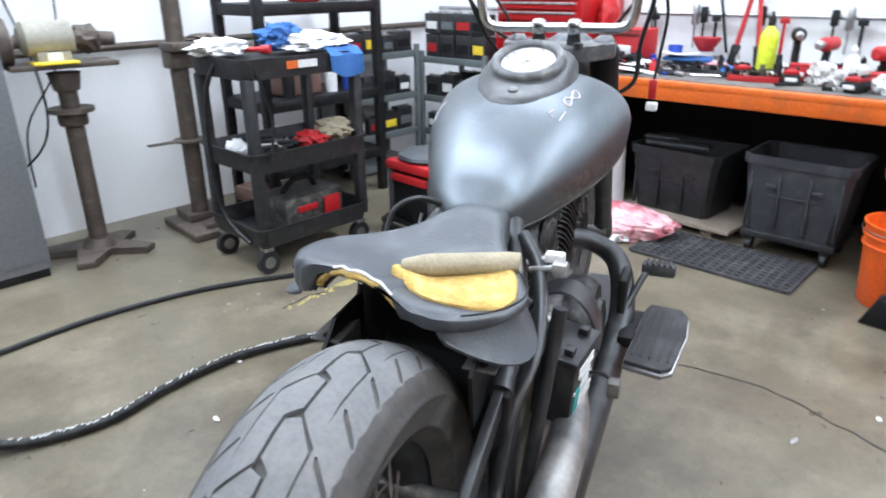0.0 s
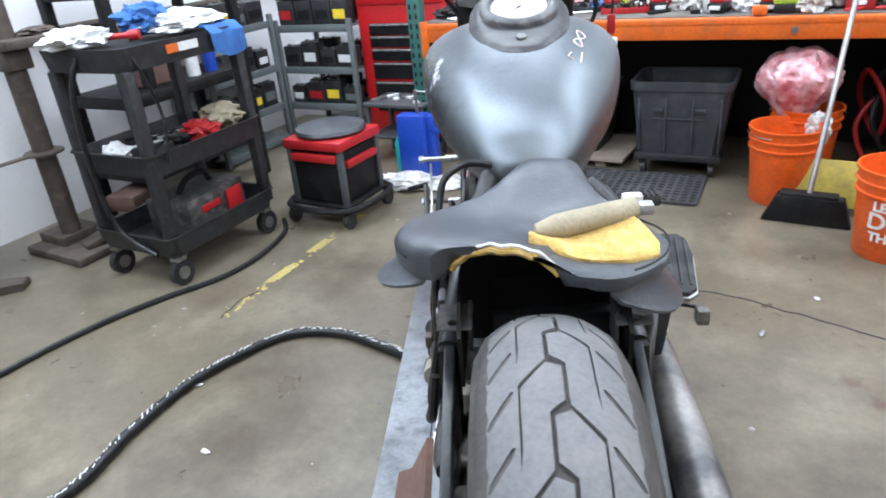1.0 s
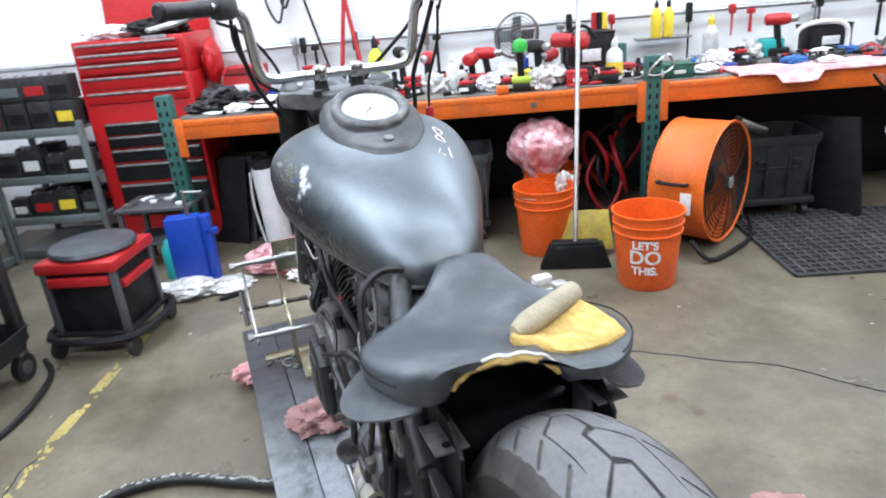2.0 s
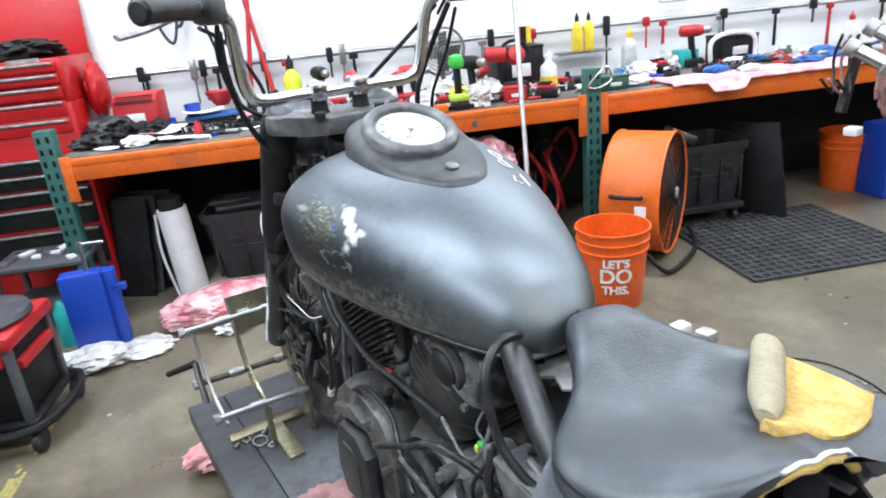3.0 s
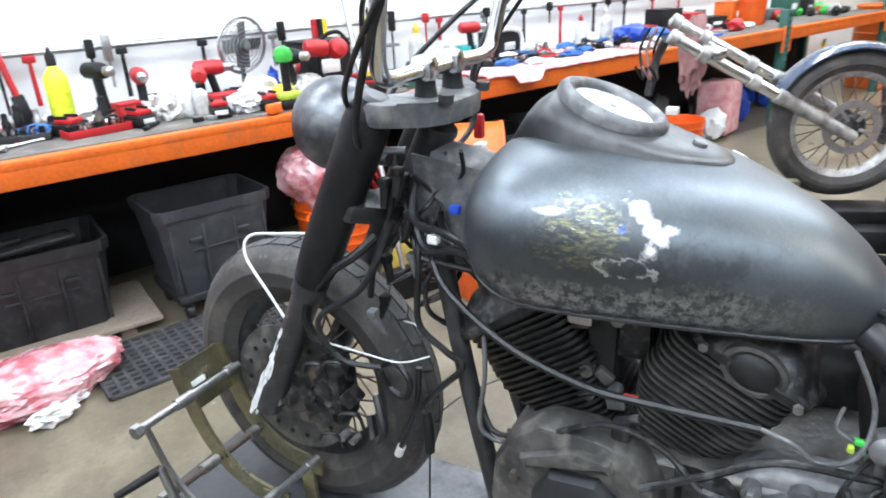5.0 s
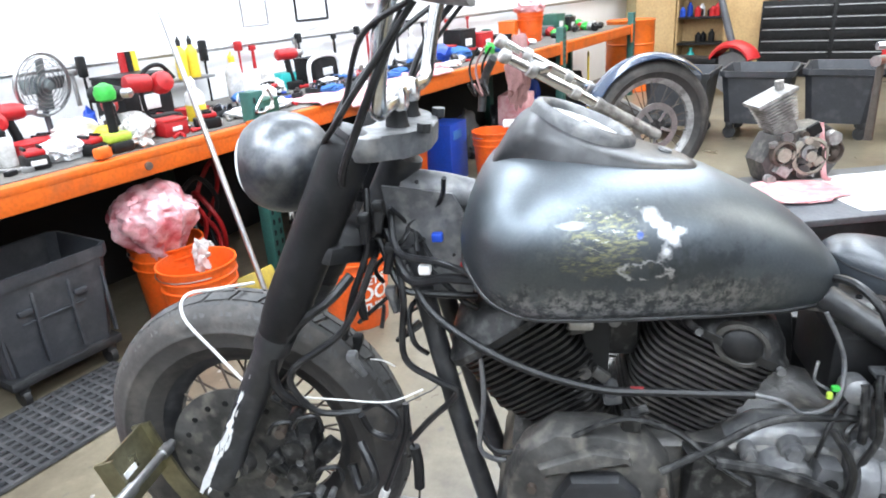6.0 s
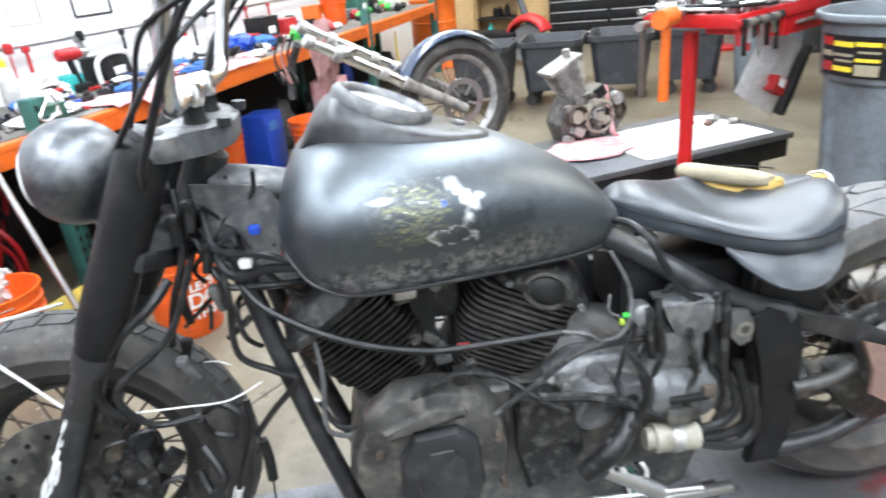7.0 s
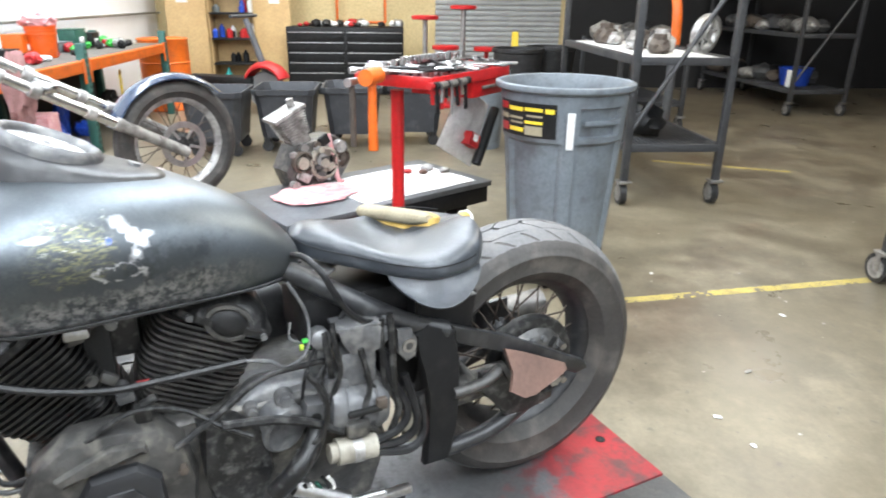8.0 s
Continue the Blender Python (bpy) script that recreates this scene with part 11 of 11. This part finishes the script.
rolling_rack(2.6, 4.4, -4.74, -4.1, (0.4, 0.96), "grey steel rolling rack with engine parts on it", 2.1)
bm = B()
rows = []
for i in range(14):
    u = 2.6 + 1.7 * i / 13
    a = [(u, -4.66 + 0.5 * j / 5, 0.972 + 0.006 * abs(noise.noise(Vector((u * 5, j * 1.1, 0))))) for j in range(6)]
    rows.append([Vector(p) for p in a] + [Vector((p[0], p[1], p[2] - 0.003)) for p in a[::-1]])
rings(bm, rows)
single("paper_sheet", bm, M_card, "white paper spread over the rack shelf", "paper", HERE)
random.seed(61)
for k in range(9):
    s = random.uniform(0.06, 0.12)
    bm = B()
    crumpled(bm, (s, s * 0.8, s * 0.7), 210 + k, 3, 0.35, None, 3, s * 0.5)
    rod(bm, (0, 0, 0), (0, 0, s * 0.9), s * 0.5, seg=16)
    single("engine_casting", bm, M_alloy if k % 3 else M_brown_steel, "alloy engine casting on the rack", "engine part", room(2.9 + 0.17 * k, -4.4 + random.uniform(-0.15, 0.2), 0.975 + s * 0.5), group="castings on the rack")
ww = thing("alloy_wheel", "round alloy hub standing on the rack", "wheel", room(2.8, -4.62, 1.11, 30))
bm = B()
lathe(bm, [(0.1, -0.025), (0.125, -0.025), (0.13, 0), (0.125, 0.025), (0.1, 0.025), (0.1, -0.025)], Matrix.Rotation(radians(80), 4, "Y"), 28, cap=False)
part("ring", bm, M_alloy, ww)
bm = B()
lathe(bm, [(0.01, -0.03), (0.035, -0.03), (0.04, 0), (0.035, 0.03), (0.01, 0.03)], Matrix.Rotation(radians(80), 4, "Y"), 18)
part("hub", bm, M_alloy, ww)
for k in range(7):
    bm = B()
    box(bm, (0.068, 0, 0), (0.075, 0.016, 0.02), 0.003, Matrix.Rotation(radians(80), 4, "Y") @ Matrix.Rotation(2 * math.pi * k / 7, 4, "Z"))
    part("spoke", bm, M_alloy, ww)
bm = B()
crumpled(bm, (0.16, 0.14, 0.12), 230, 2.2, 0.3, None, 3, 0.1)
single("engine_cover", bm, M_matt_black, "black engine cover on the rack's low shelf", "engine part", room(3.0, -4.35, 0.51))
rolling_rack(6.2, 8.6, -8.1, -7.4, (0.3, 0.95, 1.5), "dark steel rack full of parts", 2.2)
rolling_rack(3.6, 5.9, -9.5, -8.8, (0.3, 0.95, 1.5), "dark steel rack full of parts", 2.2)
rolling_rack(5.2, 6.6, -5.6, -4.9, (0.3, 0.85), "grey steel rolling table", 0.9, brace=False)
rolling_rack(0.0, 1.21, -5.7, -4.96, (0.3, 0.95), "grey steel rolling rack beside the aisle", 2.0)
random.seed(63)
for k in range(110):
    u, v, z = random.choice(((random.uniform(6.3, 8.5), random.uniform(-8.0, -7.5), random.choice((0.31, 0.96))), (random.uniform(3.7, 5.8), random.uniform(-9.4, -8.9), random.choice((0.31, 0.96))), (random.uniform(5.3, 6.5), random.uniform(-5.5, -5.0), 0.86)))
    s = random.uniform(0.08, 0.2)
    bm = B()
    crumpled(bm, (s, s * 0.8, s * 0.6), 240 + k, 2.6, 0.35, None, 2, s * 0.5)
    single("stored_part", bm, random.choice((M_far_dark, M_matt_black, M_brown_steel, M_case, M_far_dark, M_alloy)), "dark engine part stored on a rack", "part", room(u, v, z + s * 0.5), group="parts on the far racks")
bm = B()
lathe(bm, [(0.16, 0), (0.2, 0.2), (0.21, 0.22), (0.19, 0.22), (0.15, 0.02)], None, 24)
single("blue_tub", bm, M_blue, "blue plastic tub on the far rack", "tub", room(6.75, -7.75, 0.31))
bm = B()
box(bm, (0, 0, 0.1), (0.16, 0.02, 0.2), 0.002)
single("paper_card", bm, M_card, "white card on the far rack", "card", room(6.35, -7.45, 0.33))
bm = B()
tube(bm, [(0, 0, 0.0), (0.05, 0, 0.35), (0.25, 0, 0.55), (0.5, 0, 0.62)], 0.045, 12, 6)
single("shop_crane", bm, M_rack_orange, "curved orange crane arm behind the rack", "crane", room(4.75, -5.25, 0.9))
bm = B()
rod(bm, (4.75, -5.25, 0.0), (4.75, -5.25, 0.92), 0.045, seg=14)
single("crane_post", bm, M_rack_steel, "dark crane post standing on the floor", "crane", HERE)


# ---- the far end: tubs, drawers, cabinets, stools, shutter ----
def tub(u, v, turn, w, d, label):
    t = thing("tub", label, "tub", room(u, v, 0, turn), group="black tubs")
    bm = B()

    def ring(s, zz, inset=0.0):
        x, y, c = w / 2 * s - inset, d / 2 * s - inset, 0.05
        return [Vector((px, py, zz)) for px, py in ((-x + c, -y), (x - c, -y), (x, -y + c), (x, y - c), (x - c, y), (-x + c, y), (-x, y - c), (-x, -y + c))]
    rings(bm, [ring(0.82, 0.13), ring(0.97, 0.5), ring(1.04, 0.505), ring(1.05, 0.55), ring(1.0, 0.55), ring(0.95, 0.5), ring(0.8, 0.15, 0.01)])
    part("body", bm, M_grey_tote, t)
    for x in (-1, 1):
        for y in (-1, 1):
            bm = B()
            rod(bm, (x * w * 0.33 - 0.015, y * d * 0.33, 0.05), (x * w * 0.33 + 0.015, y * d * 0.33, 0.05), 0.05, seg=14)
            box(bm, (x * w * 0.33, y * d * 0.33, 0.11), (0.06, 0.06, 0.05), 0.006)
            part("caster", bm, M_black_plastic, t)


tub(4.35, -1.05, 0, 0.62, 0.5, "black wheeled tub standing in a row")
tub(4.55, -1.62, 0, 0.62, 0.52, "black wheeled tub standing in a row")
tub(4.7, -2.2, 0, 0.62, 0.52, "black wheeled tub standing in a row")
tub(4.8, -2.78, 0, 0.62, 0.5, "black wheeled tub standing in a row")
gb = thing("trash_can", "grey plastic trash can beside the tubs", "trash can", room(4.55, -3.35))
bm = B()
lathe(bm, [(0.22, 0.0), (0.27, 0.66), (0.29, 0.67), (0.29, 0.7), (0.26, 0.7), (0.21, 0.02)], None, 32)
part("body", bm, M_trash, gb)
for k, (u, v) in enumerate(((6.6, -4.1), (7.0, -4.6))):
    bb = thing("trash_can", "black round trash can by the shutter", "trash can", room(u, v), group="black cans")
    bm = B()
    lathe(bm, [(0.24, 0.0), (0.3, 0.7), (0.32, 0.71), (0.32, 0.75), (0.29, 0.75), (0.23, 0.02)], None, 32)
    part("body", bm, M_black_plastic, bb)
drum = thing("oil_drum", "orange steel drum at the bench's end", "drum", room(6.78, 0.12))
bm = B()
lathe(bm, [(0.28, 0), (0.288, 0.015), (0.28, 0.03), (0.28, 0.27), (0.288, 0.28), (0.28, 0.29), (0.28, 0.54), (0.288, 0.55), (0.28, 0.56), (0.28, 0.8), (0.29, 0.815), (0.28, 0.82), (0.27, 0.81), (0.01, 0.81)], None, 36)
part("shell", bm, M_rack_orange, drum)
wc = thing("wooden_cabinet", "tan wooden cabinet with both doors open", "cabinet", room(8.55, -0.36))
bm = B()
box(bm, (0.15, 0, 1.0), (0.02, 0.62, 2.0), 0.002)
for y in (-0.31, 0.31):
    box(bm, (-0.02, y, 1.0), (0.36, 0.02, 2.0), 0.002)
part("carcass", bm, M_tan, wc)
for z in (0.05, 0.38, 0.72, 1.06, 1.4):
    bm = B()
    box(bm, (-0.02, 0, z), (0.34, 0.6, 0.025), 0.002)
    part("shelf", bm, M_matt_black, wc)
for y, a in ((0.33, 14), (-0.33, -14)):
    bm = B()
    sg = 1 if y > 0 else -1
    box(bm, (0, sg * 0.26, 1.02), (0.025, 0.52, 1.96), 0.003)
    dr_ = part("door", bm, M_tan, wc, m=Matrix.Translation((-0.22, y, 0)) @ Matrix.Rotation(radians(a), 4, "Z"))
    bm = B()
    box(bm, (-0.016, sg * 0.3, 1.3), (0.004, 0.15, 0.2))
    part("notice", bm, M_card, dr_, "white paper notice")
random.seed(71)
for k in range(20):
    z = random.choice((0.395, 0.735, 1.075))
    h = random.uniform(0.1, 0.22)
    bm = B()
    lathe(bm, [(0.04, 0), (0.042, h * 0.7), (0.02, h * 0.85), (0.015, h)], None, 12)
    single("bottle", bm, random.choice((M_red_plastic, M_matt_black, M_card, M_matt_black, M_blue, M_shelf_grey)), "bottle standing in the wooden cabinet", "bottle", wc.matrix_world @ pose(random.uniform(-0.12, 0.05), random.uniform(-0.26, 0.26), z), group="bottles in the cabinet")
bm = B()
lathe(bm, [(0.05, 0), (0.05, 0.18), (0.02, 0.22), (0.02, 0.26)], None, 14)
single("bottle", bm, M_teal, "light blue bottle on the cabinet's low shelf", "bottle", wc.matrix_world @ pose(-0.1, 0.12, 0.065))
blk = thing("drawer_cabinet", "wide black drawer cabinet with steel pulls", "drawer cabinet", room(8.2, -1.95))
bm = B()
box(bm, (0.05, 0, 0.46), (0.5, 1.6, 0.9), 0.006)
part("case", bm, M_matt_black, blk)
for col in (-0.4, 0.4):
    for k in range(6):
        bm = B()
        box(bm, (-0.206, col, 0.12 + 0.135 * k), (0.016, 0.76, 0.12), 0.003)
        d_ = part("drawer", bm, M_matt_black, blk)
        bm = B()
        box(bm, (-0.222, col, 0.165 + 0.135 * k), (0.016, 0.74, 0.012), 0.003)
        part("handle", bm, M_steel, d_)
for k in range(26):
    s = random.uniform(0.03, 0.08)
    bm = B()
    crumpled(bm, (s, s, s * 0.8), 320 + k, 3, 0.3, None, 2, s * 0.6)
    single("bench_part", bm, random.choice((M_steel, M_matt_black, M_card, M_engine, M_red_plastic)), "small part on the drawer cabinet", "part", room(8.2 + random.uniform(-0.15, 0.2), -1.95 + random.uniform(-0.75, 0.75), 0.912 + s * 0.6), group="parts on the drawer cabinet")
fr = thing("wall_rack", "orange metal rack leaning on the wall", "rack", room(8.75, -2.15, 0.95))
for a, b in (((0, -0.35, 0), (0, 0.35, 0)), ((0, -0.35, 0), (0, -0.35, 0.6)), ((0, 0.35, 0), (0, 0.35, 0.6))):
    bm = B()
    rod(bm, a, b, 0.02, seg=8)
    part("rail", bm, M_rack_orange, fr)
sc = thing("scooter", "small red scooter behind the black tubs", "scooter", room(6.55, -1.1, 0, 160))
bm = B()
rows = []
for i in range(11):
    a = radians(20 + 140 * i / 10)
    rows.append([Vector((x, 0.3 * math.cos(a) * (1 - 1.5 * x * x * 9), 0.32 + 0.27 * math.sin(a) * (1 - 12 * x * x))) for x in (-0.12, -0.08, 0, 0.08, 0.12)] + [Vector((x, 0.28 * math.cos(a) * (1 - 1.5 * x * x * 9), 0.31 + 0.25 * math.sin(a) * (1 - 12 * x * x))) for x in (0.12, 0.08, 0, -0.08, -0.12)])
rings(bm, rows)
part("front_fender", bm, M_red_plastic, sc, "glossy red fender")
bm = B()
lathe(bm, [(0.12, -0.05), (0.22, -0.05), (0.24, 0), (0.22, 0.05), (0.12, 0.05)], Matrix.Translation((0, 0, 0.24)) @ Matrix.Rotation(radians(90), 4, "Y"), 28)
part("wheel", bm, M_tyre, sc)
bm = B()
rod(bm, (0, 0.05, 0.3), (0, -0.22, 1.05), 0.045, 0.035, 14)
rod(bm, (-0.28, -0.24, 1.08), (0.28, -0.24, 1.08), 0.018, seg=12)
part("steering_column", bm, M_rack_steel, sc)
bm = B()
box(bm, (0, -0.6, 0.35), (0.22, 0.9, 0.1), 0.03)
part("running_board", bm, M_matt_black, sc)
for k, (u, v, h) in enumerate(((7.1, -3.0, 1.1), (7.3, -3.5, 1.22), (7.0, -3.25, 0.75), (7.2, -3.8, 0.72))):
    s_ = thing("shop_stool", "round red stool on a red stand", "stool", room(u, v), group="red stools")
    bm = B()
    lathe(bm, [(0.16, h - 0.05), (0.17, h - 0.04), (0.17, h - 0.01), (0.15, h), (0.01, h)], None, 24)
    part("seat", bm, M_red_paint, s_)
    bm = B()
    rod(bm, (0, 0, 0.03), (0, 0, h - 0.04), 0.03, seg=12)
    lathe(bm, [(0.2, 0), (0.2, 0.03), (0.05, 0.05)], None, 20)
    part("stand", bm, M_red_paint if k > 1 else M_steel, s_)
bm = B()
box(bm, (0, 0, 0.45), (0.08, 0.08, 0.9), 0.006)
single("bollard", bm, M_yellow, "yellow steel post near the shutter", "bollard", room(7.4, -4.2, 0))
sh = thing("roller_shutter", "grey corrugated roller shutter in the end wall", "shutter", room(WALL_E - 0.02, -4.2, 0), kind="structure")
for k in range(34):
    bm = B()
    lathe(bm, [(0.03, -0.95), (0.03, 0.95)], Matrix.Translation((0, 0, 0.04 + 0.075 * k)) @ Matrix.Rotation(radians(90), 4, "X") @ Matrix.Diagonal((0.7, 1.25, 1, 1)), 10)
    part("slat", bm, M_shutter, sh)

for k, (x, y) in enumerate(((-0.14, -0.85), (0.02, -0.87), (0.18, -1.21), (1.07, -1.56), (0.45, -1.75), (0.75, 1.25), (1.0, 1.45), (-0.9, 0.75), (-1.05, 1.05))):
    bm = B()
    crumpled(bm, (0.012 + 0.004 * (k % 3), 0.008, 0.004), 400 + k, 3, 0.4, None, 2, 0.003)
    single("paper_scrap", bm, (M_card, M_white_cloth, M_alloy)[k % 3], "tiny pale scrap lying on the concrete", "scrap", pose(x, y, 0.004, 0, 0, 47 * k), group="scraps on the floor")
